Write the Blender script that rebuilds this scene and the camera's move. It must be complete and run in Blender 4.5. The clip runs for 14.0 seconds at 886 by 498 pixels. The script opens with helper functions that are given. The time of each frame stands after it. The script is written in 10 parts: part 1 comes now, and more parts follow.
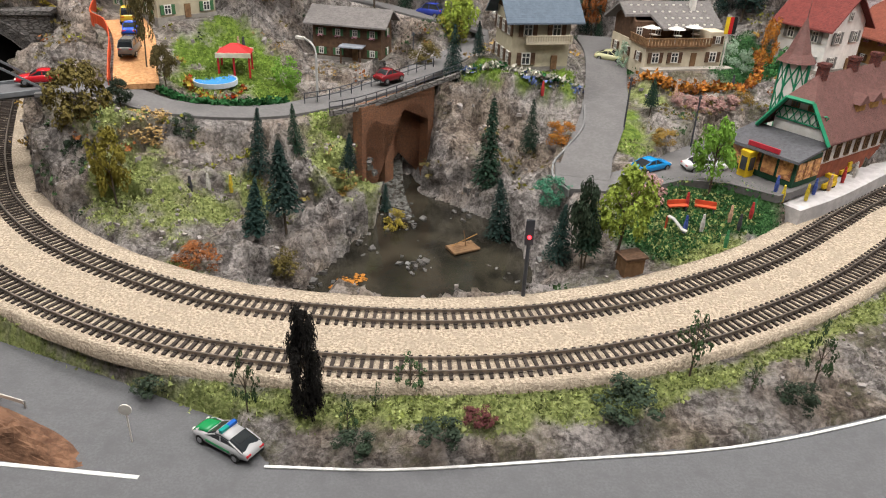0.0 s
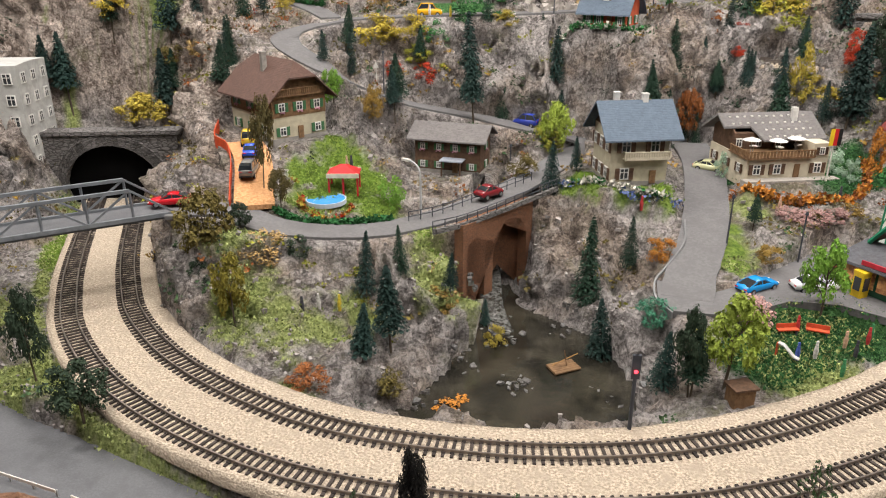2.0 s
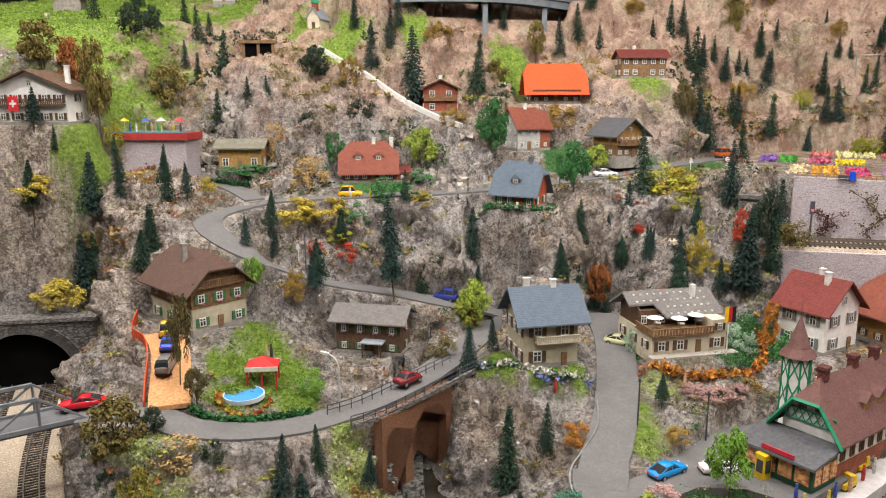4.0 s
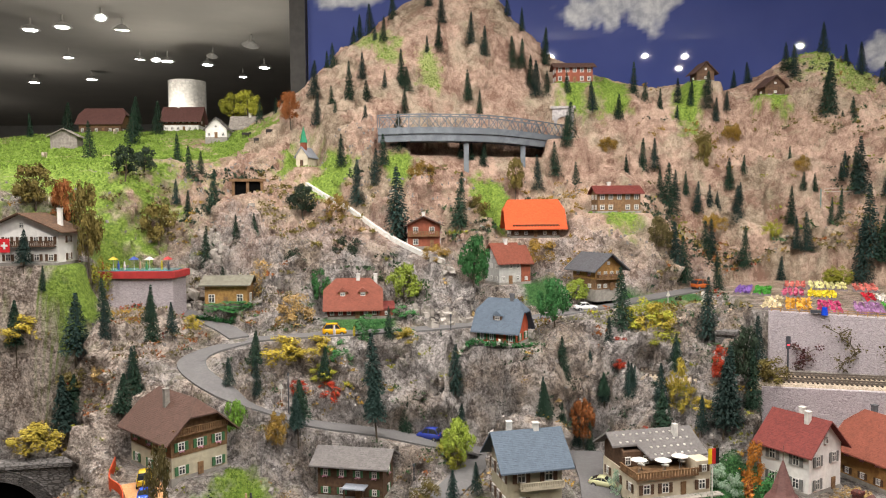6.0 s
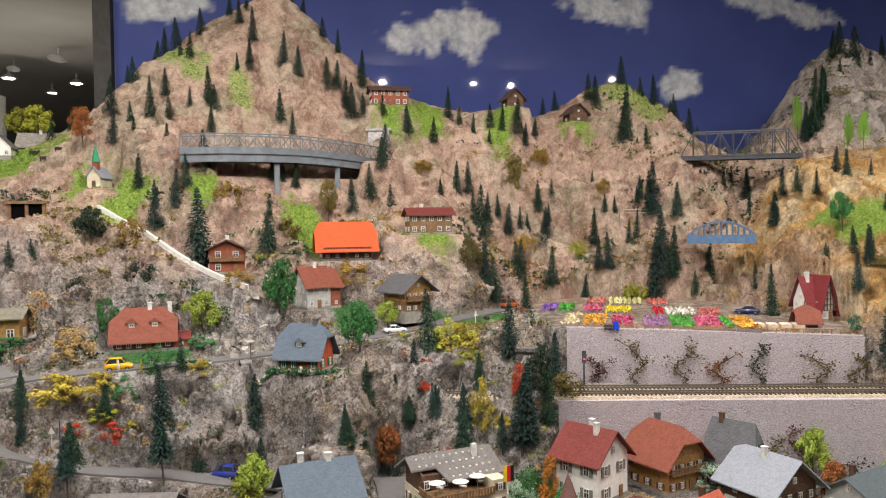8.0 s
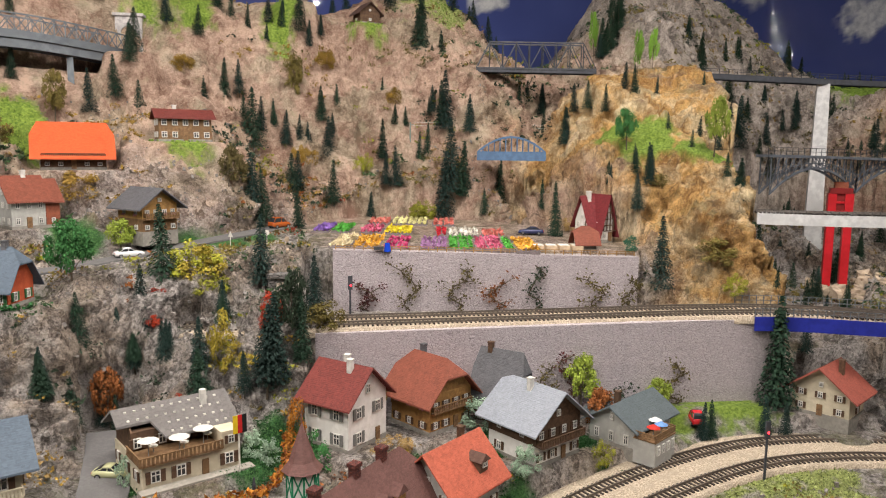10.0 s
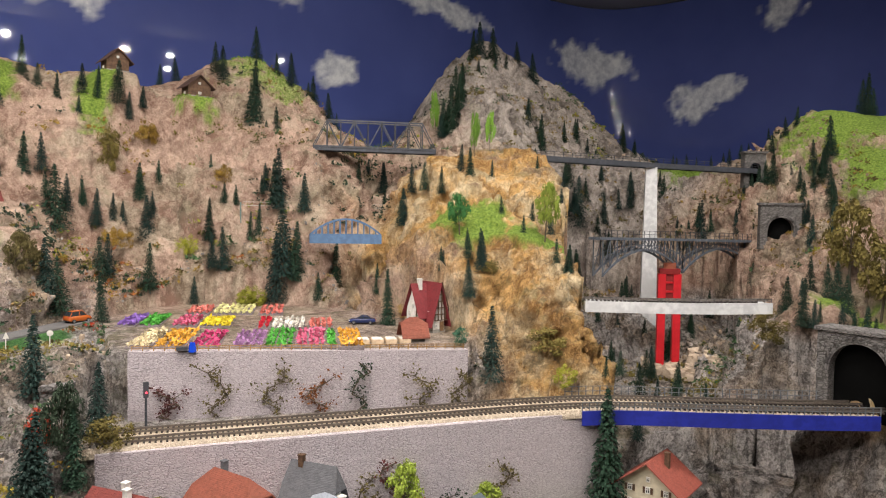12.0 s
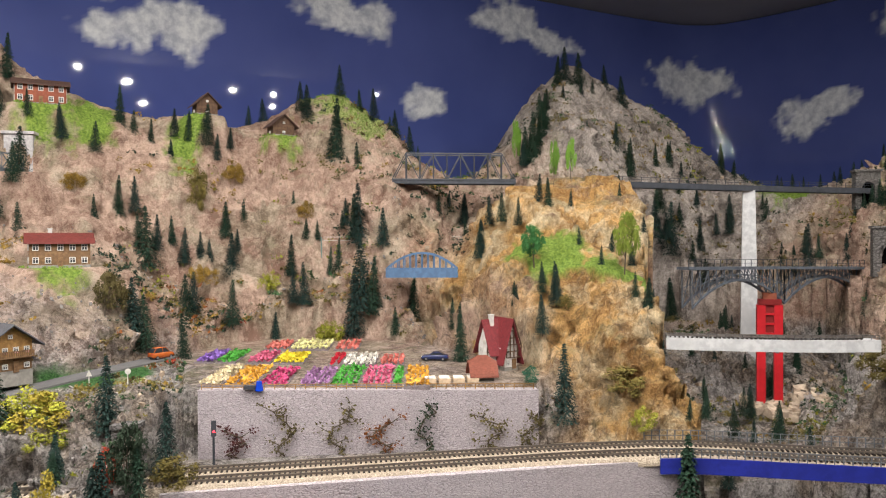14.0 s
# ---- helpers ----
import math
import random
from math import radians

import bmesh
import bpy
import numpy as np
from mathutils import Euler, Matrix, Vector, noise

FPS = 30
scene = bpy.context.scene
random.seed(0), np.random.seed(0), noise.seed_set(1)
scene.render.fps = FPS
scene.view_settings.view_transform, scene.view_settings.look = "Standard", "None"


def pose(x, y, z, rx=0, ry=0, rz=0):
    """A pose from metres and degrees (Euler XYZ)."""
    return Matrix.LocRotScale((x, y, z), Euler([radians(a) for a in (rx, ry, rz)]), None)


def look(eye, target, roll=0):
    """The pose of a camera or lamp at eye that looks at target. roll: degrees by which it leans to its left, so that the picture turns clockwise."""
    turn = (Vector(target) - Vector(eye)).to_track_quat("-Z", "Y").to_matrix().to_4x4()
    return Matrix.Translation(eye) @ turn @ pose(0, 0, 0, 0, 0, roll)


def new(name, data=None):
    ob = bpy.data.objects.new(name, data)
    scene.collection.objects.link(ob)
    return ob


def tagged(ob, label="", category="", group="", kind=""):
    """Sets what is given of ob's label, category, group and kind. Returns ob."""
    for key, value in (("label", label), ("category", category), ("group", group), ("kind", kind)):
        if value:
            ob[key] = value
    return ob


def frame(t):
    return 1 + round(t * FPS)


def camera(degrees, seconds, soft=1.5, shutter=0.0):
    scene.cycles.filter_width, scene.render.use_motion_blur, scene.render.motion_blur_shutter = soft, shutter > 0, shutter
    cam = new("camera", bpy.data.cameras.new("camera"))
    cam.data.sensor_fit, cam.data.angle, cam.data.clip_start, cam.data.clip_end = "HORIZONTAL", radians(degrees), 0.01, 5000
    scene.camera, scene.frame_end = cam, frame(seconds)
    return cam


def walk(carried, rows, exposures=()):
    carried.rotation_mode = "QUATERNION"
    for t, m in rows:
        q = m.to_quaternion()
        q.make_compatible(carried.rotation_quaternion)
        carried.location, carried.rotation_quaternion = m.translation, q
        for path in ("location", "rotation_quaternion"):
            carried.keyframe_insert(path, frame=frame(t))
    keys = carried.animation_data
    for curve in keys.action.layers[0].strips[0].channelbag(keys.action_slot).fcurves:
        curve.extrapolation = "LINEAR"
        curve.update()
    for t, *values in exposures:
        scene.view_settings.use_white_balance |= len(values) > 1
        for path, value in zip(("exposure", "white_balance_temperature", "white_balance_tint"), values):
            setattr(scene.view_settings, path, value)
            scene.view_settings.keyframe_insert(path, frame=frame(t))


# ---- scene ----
cam = camera(62.06, 14.0, soft=1.1)
PATH = [
    (0, -0.1227, -0.0577, 0.3264, 1.51, -27.63, -2.3), (0.5, -0.1287, -0.0534, 0.337, 3.3, -26.22, -1.69),
    (1, -0.1384, -0.051, 0.3449, 6.02, -24.98, -0.92), (1.5, -0.1454, -0.0508, 0.3562, 7.87, -23.69, -0.35),
    (2, -0.1412, -0.0524, 0.3751, 7.73, -21.92, 0.02), (2.5, -0.1306, -0.0462, 0.3925, 5.84, -19.79, -0.01),
    (3, -0.1212, -0.0408, 0.4129, 3.99, -17.58, -0.11), (3.5, -0.1191, -0.0434, 0.4347, 3.03, -14.87, -0.01),
    (4, -0.1177, -0.052, 0.4538, 2.52, -11.87, 0.15), (6.5, -0.1052, -0.0698, 0.5054, 0.89, -0.6, 0.61),
    (7, -0.0916, -0.0726, 0.5088, -0.59, 1.67, 0.97), (7.5, -0.0651, -0.0621, 0.5031, -5.21, 1.87, 1.25),
    (8, -0.0333, -0.042, 0.4937, -10.5, -1.39, 0.94), (8.2, -0.0169, -0.038, 0.4929, -12.06, -3.16, 0.75),
    (10.3, 0.1395, 0.1069, 0.4714, -25.86, -7.5, -0.86), (10.5, 0.1559, 0.1109, 0.4757, -27.21, -7.02, -0.97),
    (11, 0.1902, 0.1273, 0.4888, -30.67, -5.51, -1.3), (11.5, 0.2097, 0.1311, 0.4978, -33.35, -4.03, -0.94),
    (12, 0.2237, 0.1249, 0.5113, -33.88, -2.4, -0.83), (12.5, 0.2484, 0.1216, 0.519, -32.18, -0.62, -0.85),
    (13, 0.2703, 0.1204, 0.5224, -29.09, -0.01, -0.27), (13.5, 0.2861, 0.1179, 0.525, -26.78, -0.17, 0.17),
    (14, 0.2949, 0.1198, 0.5279, -25.62, -0.5, 0.28)]
walk(cam, [(t, pose(x, y, z, 90 + p, r, w)) for t, x, y, z, w, p, r in PATH],
     [(0, 0.02, 6300, 9), (1.5, 0.1, 6300, 10), (3, 0.08, 6500, 10), (7, 0, 6450, 10), (8, -0.08, 6500, 10), (10.5, -0.05, 6600, 10), (12, 0.06, 6500, 10), (14, 0.08, 6350, 9)])

# ---- light ----
world = bpy.data.worlds.new("room_world")
scene.world = world
world.use_nodes = True
world.node_tree.nodes["Background"].inputs[0].default_value = (0.9, 0.95, 1.0, 1)
world.node_tree.nodes["Background"].inputs[1].default_value = 0.015
LAMP_POWER = 7.3
CEIL = 1.56
LAMP_Z = 1.47


def ceiling_lamp(x, y, z, power, size, target=None):
    data = bpy.data.lights.new("spot_glow", "AREA")
    data.shape, data.size, data.energy, data.color = "DISK", size, power, (1.0, 0.94, 0.88)
    ob = new("lamp_light", data)
    ob.matrix_world = look((x, y, z), target or (x + 0.001, y + 0.25, 0))
    return ob


for lx, ly in ((-1.25, 0.45), (-0.55, 0.15), (0.1, 0.3), (0.75, 0.05), (1.5, 0.3), (-1.3, 1.4), (-0.45, 0.95), (0.35, 1.0), (1.15, 0.75), (2.0, 1.0), (-0.1, -0.4), (1.2, -0.5)):
    ceiling_lamp(lx, ly, LAMP_Z, LAMP_POWER * (0.54 if lx > 1.4 else 1.8 if lx < -1 else 1.0), 0.028)
for lx in (-0.2, 0.6, 1.4):
    ceiling_lamp(lx, 0.72, LAMP_Z, LAMP_POWER * (0.37 if lx > 1.0 else 0.75), 0.028, (lx, 1.85, 0.5))
for lx, ly in ((-2.0, 3.45), (-1.22, 3.88), (-1.9, 4.35), (-3.2, 5.1), (-3.5, 2.5), (-5.0, 6.5)):
    glow_data = bpy.data.lights.new("spot_glow", "POINT")
    glow_data.energy, glow_data.shadow_soft_size, glow_data.color = 4.6, 0.05, (1.0, 0.93, 0.84)
    new("lamp_light", glow_data).location = (lx, ly, CEIL - 0.5)

# ---- materials ----


def ramp_mix(nt, fac, a, b):
    n = nt.nodes.new("ShaderNodeMix")
    n.data_type = "RGBA"
    nt.links.new(fac, n.inputs[0])
    for sock, v in ((n.inputs[6], a), (n.inputs[7], b)):
        if isinstance(v, tuple):
            sock.default_value = (*v, 1)
        else:
            nt.links.new(v, sock)
    return n.outputs[2]


def noise_fac(nt, scale, lo=0.4, hi=0.6, detail=4.0, rough=0.6):
    co = nt.nodes.new("ShaderNodeTexCoord")
    n = nt.nodes.new("ShaderNodeTexNoise")
    n.inputs["Scale"].default_value, n.inputs["Detail"].default_value, n.inputs["Roughness"].default_value = scale, detail, rough
    nt.links.new(co.outputs["Object"], n.inputs["Vector"])
    m = nt.nodes.new("ShaderNodeMapRange")
    m.inputs[1].default_value, m.inputs[2].default_value = lo, hi
    nt.links.new(n.outputs[0], m.inputs[0])
    return m.outputs[0]


def attr_fac(nt, name):
    n = nt.nodes.new("ShaderNodeAttribute")
    n.attribute_name = name
    return n.outputs["Fac"]


def math_node(nt, op, a, b):
    n = nt.nodes.new("ShaderNodeMath")
    n.operation = op
    for i, v in enumerate((a, b)):
        if isinstance(v, (int, float)):
            n.inputs[i].default_value = v
        else:
            nt.links.new(v, n.inputs[i])
    return n.outputs[0]


MATS = {}


def mat(name, color, color2=None, scale=120.0, rough=0.75, bump=0.0, bump_scale=None, metal=0.0, vary=0.0, spec=0.3):
    """A plain procedural surface: two tones broken by noise, a coarser stain, fine relief."""
    if name in MATS:
        return MATS[name]
    m = MATS[name] = bpy.data.materials.new(name)
    m.use_nodes = True
    nt = m.node_tree
    b = nt.nodes["Principled BSDF"]
    b.inputs["Roughness"].default_value, b.inputs["Metallic"].default_value = rough, metal
    b.inputs["Specular IOR Level"].default_value = spec
    c2 = color2 or tuple(v * 0.72 for v in color)
    fine = ramp_mix(nt, noise_fac(nt, scale), c2, color)
    dull = tuple(0.5 * u + 0.5 * v for u, v in zip(c2, color))
    out = ramp_mix(nt, noise_fac(nt, scale * 0.17, 0.45, 0.7), fine, tuple(v * 0.85 for v in dull))
    if vary:
        info = nt.nodes.new("ShaderNodeObjectInfo")
        hs = nt.nodes.new("ShaderNodeHueSaturation")
        v = math_node(nt, "MULTIPLY_ADD", info.outputs["Random"], vary)
        v.node.inputs[2].default_value = 1 - vary / 2
        nt.links.new(v, hs.inputs["Value"])
        nt.links.new(out, hs.inputs["Color"])
        out = hs.outputs[0]
    nt.links.new(out, b.inputs["Base Color"])
    if bump:
        bn = nt.nodes.new("ShaderNodeBump")
        bn.inputs["Strength"].default_value, bn.inputs["Distance"].default_value = bump, 0.002
        nt.links.new(noise_fac(nt, bump_scale or scale * 1.5, 0.2, 0.8), bn.inputs["Height"])
        nt.links.new(bn.outputs[0], b.inputs["Normal"])
    return m


def glow(name, color, strength):
    m = MATS[name] = bpy.data.materials.new(name)
    m.use_nodes = True
    b = m.node_tree.nodes["Principled BSDF"]
    b.inputs["Base Color"].default_value = (*color, 1)
    b.inputs["Emission Color"].default_value, b.inputs["Emission Strength"].default_value = (*color, 1), strength
    return m


# ---- mesh helpers ----


def finish(name, bm, material, parent=None, label="", smooth=False):
    me = bpy.data.meshes.new(name)
    bm.to_mesh(me)
    bm.free()
    for m in material if isinstance(material, (list, tuple)) else [material]:
        me.materials.append(m)
    if smooth:
        me.shade_smooth()
    ob = new(name, me)
    if parent:
        ob.parent = parent
    return tagged(ob, label)


def part(name, bm, material, parent, label="", smooth=False):
    """One mesh object under a thing or a part, in the parent's own axes."""
    return finish(name, bm, material, parent, label, smooth)


def empty(name, m, label, category, group=""):
    ob = new(name)
    ob.empty_display_size = 0.01
    ob.matrix_world = m
    return tagged(ob, label, category, group)


def box(bm, x0, y0, z0, x1, y1, z1, m=None):
    vs = [bm.verts.new((x, y, z)) for z in (z0, z1) for x, y in ((x0, y0), (x1, y0), (x1, y1), (x0, y1))]
    if m:
        for v in vs:
            v.co = m @ v.co
    for f in ((3, 2, 1, 0), (4, 5, 6, 7), (0, 1, 5, 4), (1, 2, 6, 5), (2, 3, 7, 6), (3, 0, 4, 7)):
        bm.faces.new([vs[i] for i in f])
    return bm


def prism(bm, outline, z0, z1, m=None):
    """A closed outline (x, y) drawn up from z0 to z1."""
    lo = [bm.verts.new((m @ Vector((x, y, z0))) if m else (x, y, z0)) for x, y in outline]
    hi = [bm.verts.new((m @ Vector((x, y, z1))) if m else (x, y, z1)) for x, y in outline]
    n = len(outline)
    bm.faces.new(lo[::-1])
    bm.faces.new(hi)
    for i in range(n):
        bm.faces.new((lo[i], lo[(i + 1) % n], hi[(i + 1) % n], hi[i]))
    return bm


def tube(bm, a, b, r0, r1=None, seg=7):
    a, b = Vector(a), Vector(b)
    r1 = r0 if r1 is None else r1
    q = (b - a).to_track_quat("Z", "Y").to_matrix()
    ring = [[bm.verts.new(p + q @ Vector((r * math.cos(k * math.tau / seg), r * math.sin(k * math.tau / seg), 0))) for k in range(seg)]
            for p, r in ((a, r0), (b, max(r1, 1e-5)))]
    for k in range(seg):
        bm.faces.new((ring[0][k], ring[0][(k + 1) % seg], ring[1][(k + 1) % seg], ring[1][k]))
    bm.faces.new(ring[0][::-1])
    bm.faces.new(ring[1])
    return bm


def spline(points, n):
    """A smooth line (Catmull-Rom) through the points, at n even steps of its length."""
    p = np.array(points, float)
    p = np.vstack((2 * p[0] - p[1], p, 2 * p[-1] - p[-2]))
    out = []
    for i in range(1, len(p) - 2):
        for u in np.linspace(0, 1, 24, endpoint=False):
            a, b, c, d = p[i - 1:i + 3]
            out.append(0.5 * (2 * b + (c - a) * u + (2 * a - 5 * b + 4 * c - d) * u * u + (3 * b - a - 3 * c + d) * u ** 3))
    out = np.array(out + [p[-2]])
    s = np.concatenate(([0], np.cumsum(np.linalg.norm(np.diff(out[:, :2], axis=0), axis=1))))
    t = np.linspace(0, s[-1], n)
    return np.stack([np.interp(t, s, out[:, k]) for k in range(out.shape[1])], 1)


def offset_line(line, d):
    """The line moved sideways by d, to the left of its way."""
    t = np.gradient(line[:, :2], axis=0)
    t /= np.linalg.norm(t, axis=1)[:, None]
    out = line.copy()
    out[:, 0] -= t[:, 1] * d
    out[:, 1] += t[:, 0] * d
    return out


def ribbon(left, right, thick, rows=2):
    """A sheet between two lines, with a skirt that goes down by thick."""
    bm = bmesh.new()
    grid = []
    for a, b in zip(left, right):
        row = [bm.verts.new((a[0], a[1], a[2] - thick))]
        row += [bm.verts.new(a + (b - a) * k / rows) for k in range(rows + 1)]
        row += [bm.verts.new((b[0], b[1], b[2] - thick))]
        grid.append(row)
    for r0, r1 in zip(grid, grid[1:]):
        for k in range(len(r0) - 1):
            bm.faces.new((r0[k], r0[k + 1], r1[k + 1], r1[k]))
    bm.faces.new(grid[0])
    bm.faces.new(grid[-1][::-1])
    bmesh.ops.recalc_face_normals(bm, faces=bm.faces)
    return bm


def sweep(line, w, h):
    """A square bar bent along a line of points, one closed mesh."""
    bm = bmesh.new()
    line = np.array([tuple(p) for p in line], float)
    t = np.gradient(line, axis=0)
    rows = []
    for p, d in zip(line, t):
        side = np.array((-d[1], d[0], 0)) / (math.hypot(d[0], d[1]) + 1e-9) * w / 2
        up = np.array((0, 0, h / 2))
        rows.append([bm.verts.new(p + q) for q in (-side - up, side - up, side + up, -side + up)])
    for a, b in zip(rows, rows[1:]):
        for k in range(4):
            bm.faces.new((a[k], a[(k + 1) % 4], b[(k + 1) % 4], b[k]))
    bm.faces.new(rows[0][::-1])
    bm.faces.new(rows[-1])
    bmesh.ops.recalc_face_normals(bm, faces=bm.faces)
    return bm


# ---- terrain ----
# TERRAIN BEGIN
TRACK_MID = ((-0.90, 1.16, 0), (-0.845, 1.06, 0), (-0.72, 0.80, 0), (-0.655, 0.682, 0), (-0.60, 0.603, 0), (-0.515, 0.522, 0), (-0.415, 0.461, 0),
             (-0.30, 0.42, 0), (-0.165, 0.409, 0), (-0.05, 0.423, 0), (0.05, 0.457, 0), (0.14, 0.505, 0), (0.235, 0.573, 0), (0.40, 0.712, 0.008),
             (0.55, 0.777, 0.028), (0.725, 0.808, 0.048), (0.91, 0.815, 0.058), (1.06, 0.774, 0.06), (1.17, 0.705, 0.06), (1.35, 0.57, 0.06))
LOW_ROAD = ((-0.575, 0.722, 0.091), (-0.514, 0.738, 0.09), (-0.434, 0.715, 0.08), (-0.344, 0.742, 0.07), (-0.27, 0.796, 0.07), (-0.20, 0.868, 0.078),
            (-0.144, 0.978, 0.079), (-0.099, 1.099, 0.079), (-0.077, 1.16, 0.085), (-0.152, 1.142, 0.107), (-0.25, 1.139, 0.127), (-0.374, 1.096, 0.159),
            (-0.468, 1.056, 0.209), (-0.561, 1.136, 0.247), (-0.488, 1.211, 0.268), (-0.353, 1.227, 0.277), (-0.173, 1.277, 0.279), (0.006, 1.349, 0.285),
            (0.139, 1.392, 0.298), (0.28, 1.46, 0.312), (0.42, 1.56, 0.32))
PATH_LINE = ((-0.47, 1.645, 0.562), (-0.42, 1.61, 0.534), (-0.366, 1.575, 0.508), (-0.277, 1.51, 0.452), (-0.206, 1.45, 0.418), (-0.146, 1.40, 0.398))
DRIVE = ((-0.478, 0.748, 0.093), (-0.492, 0.785, 0.103), (-0.506, 0.825, 0.115), (-0.522, 0.86, 0.125), (-0.545, 0.895, 0.134))
TOP_SPUR = ((-0.509, 1.231, 0.271), (-0.565, 1.285, 0.285), (-0.676, 1.371, 0.302), (-0.817, 1.437, 0.317))
HOTEL_ROAD = ((0.095, 1.159, 0.088), (0.093, 1.032, 0.088), (0.081, 0.926, 0.069), (0.062, 0.828, 0.055), (0.034, 0.74, 0.0355), (0.022, 0.69, 0.0285))
# outlines cut into the ground: station yard, pond with its stream, ravines
YARD = ((-0.004, 0.735), (-0.008, 0.69), (0.004, 0.658), (0.05, 0.655), (0.09, 0.672), (0.13, 0.698), (0.18, 0.695), (0.225, 0.665), (0.30, 0.72), (0.36, 0.80), (0.345, 0.90), (0.283, 0.872), (0.206, 0.852), (0.132, 0.780), (0.081, 0.728), (0.047, 0.705), (0.05, 0.735))
POND = ((-0.263, 0.54), (-0.257, 0.574), (-0.247, 0.60), (-0.228, 0.647), (-0.212, 0.70), (-0.208, 0.74), (-0.210, 0.79), (-0.228, 0.82), (-0.25, 0.86), (-0.23, 0.95), (-0.19, 0.95), (-0.180, 0.88), (-0.166, 0.83), (-0.140, 0.79), (-0.100, 0.76), (-0.055, 0.72), (-0.036, 0.651), (-0.03, 0.58), (-0.045, 0.535), (-0.15, 0.50), (-0.25, 0.51))
UNDERPASS = ((1.075, 0.915), (1.10, 0.955), (1.20, 1.0), (1.5, 0.95), (1.5, 0.76), (1.30, 0.83), (1.17, 0.875))
RAVINE = ((1.13, 1.04), (1.20, 1.16), (1.285, 1.26), (1.36, 1.35), (1.46, 1.50), (1.53, 1.64), (1.62, 1.75), (1.95, 1.65), (2.05, 1.45), (1.95, 1.30), (1.85, 1.15), (1.6, 1.1), (1.5, 1.0), (1.35, 0.98), (1.22, 0.98))
VOID = ((1.10, 0.935), (1.16, 0.92), (1.25, 0.86), (1.38, 0.765), (1.36, 0.69), (1.25, 0.75), (1.165, 0.80), (1.16, 0.88))
UNDER_BRIDGE = ((-0.235, 1.688), (-0.10, 1.705), (0.0, 1.75), (0.10, 1.835), (0.13, 1.875), (0.09, 1.905), (-0.02, 1.83), (-0.12, 1.775), (-0.235, 1.745))
GORGE = ((0.93, 1.575), (0.975, 1.53), (1.03, 1.60), (1.02, 1.66), (0.96, 1.64))
# house plots: x, y, turn, width, depth, height
LOWER_PLOTS = ((-0.501, 0.893, 49, 0.083, 0.119, 0.135), (-0.326, 1.001, -10, 0.10, 0.055, 0.073), (-0.053, 0.876, 15, 0.076, 0.068, 0.098), (0.130, 0.940, 15, 0.115, 0.10, 0.094), (0.372, 0.955, 33, 0.078, 0.074, 0.092),
               (0.492, 0.975, 20, 0.078, 0.08, 0.09), (0.595, 0.872, 16, 0.088, 0.085, 0.068), (0.574, 1.006, -58, 0.062, 0.05, 0.088), (0.752, 0.870, 22, 0.105, 0.07, 0.066), (0.450, 0.805, 28, 0.09, 0.075, 0.045), (1.062, 0.880, -70, 0.082, 0.066, 0.082))
UPPER_PLOTS = ((0.130, 1.845, -12, 0.055, 0.05, 0.676), (-0.612, 1.35, 3, 0.082, 0.05, 0.312), (-0.363, 1.303, 7, 0.095, 0.06, 0.293), (-0.083, 1.225, -26, 0.072, 0.058, 0.262), (-0.034, 1.43, 28, 0.075, 0.06, 0.343), (0.156, 1.402, 30, 0.064, 0.07, 0.331),
               (-0.224, 1.475, 3, 0.068, 0.05, 0.416), (0.0, 1.56, 3, 0.105, 0.08, 0.434), (0.198, 1.61, 5, 0.098, 0.055, 0.487), (0.15, 1.97, 3, 0.10, 0.05, 0.838), (0.528, 1.965, 8, 0.05, 0.04, 0.838), (0.708, 1.955, 8, 0.056, 0.04, 0.797),
               (-0.945, 1.205, 2, 0.125, 0.07, 0.405), (-0.508, 1.705, -12, 0.03, 0.055, 0.602))
# ground heights of the plots, slopes and ridges: x, y, z
FRONT = ((-0.9, 0.3, -0.034), (-0.5, 0.2, -0.034), (0, 0.2, -0.034), (0.5, 0.2, -0.034), (-0.62, 0.44, -0.033), (-0.45, 0.40, -0.033), (-0.3, 0.33, -0.033), (0.0, 0.31, -0.033),
         (0.3, 0.40, -0.030), (0.6, 0.5, -0.03), (-0.2, 0.345, -0.018), (0.1, 0.405, -0.014), (0.3, 0.53, -0.01), (0.6, 0.68, 0.005), (0.9, 0.66, 0.02), (-0.42, 0.42, -0.012), (-0.62, 0.52, -0.012),
         (-0.78, 0.58, 0.0), (-1.0, 0.8, 0.03), (-1.3, 0.5, 0.0), (0.45, 0.62, 0.0), (1.3, 0.4, 0.02), (2.0, 0.4, 0.0))
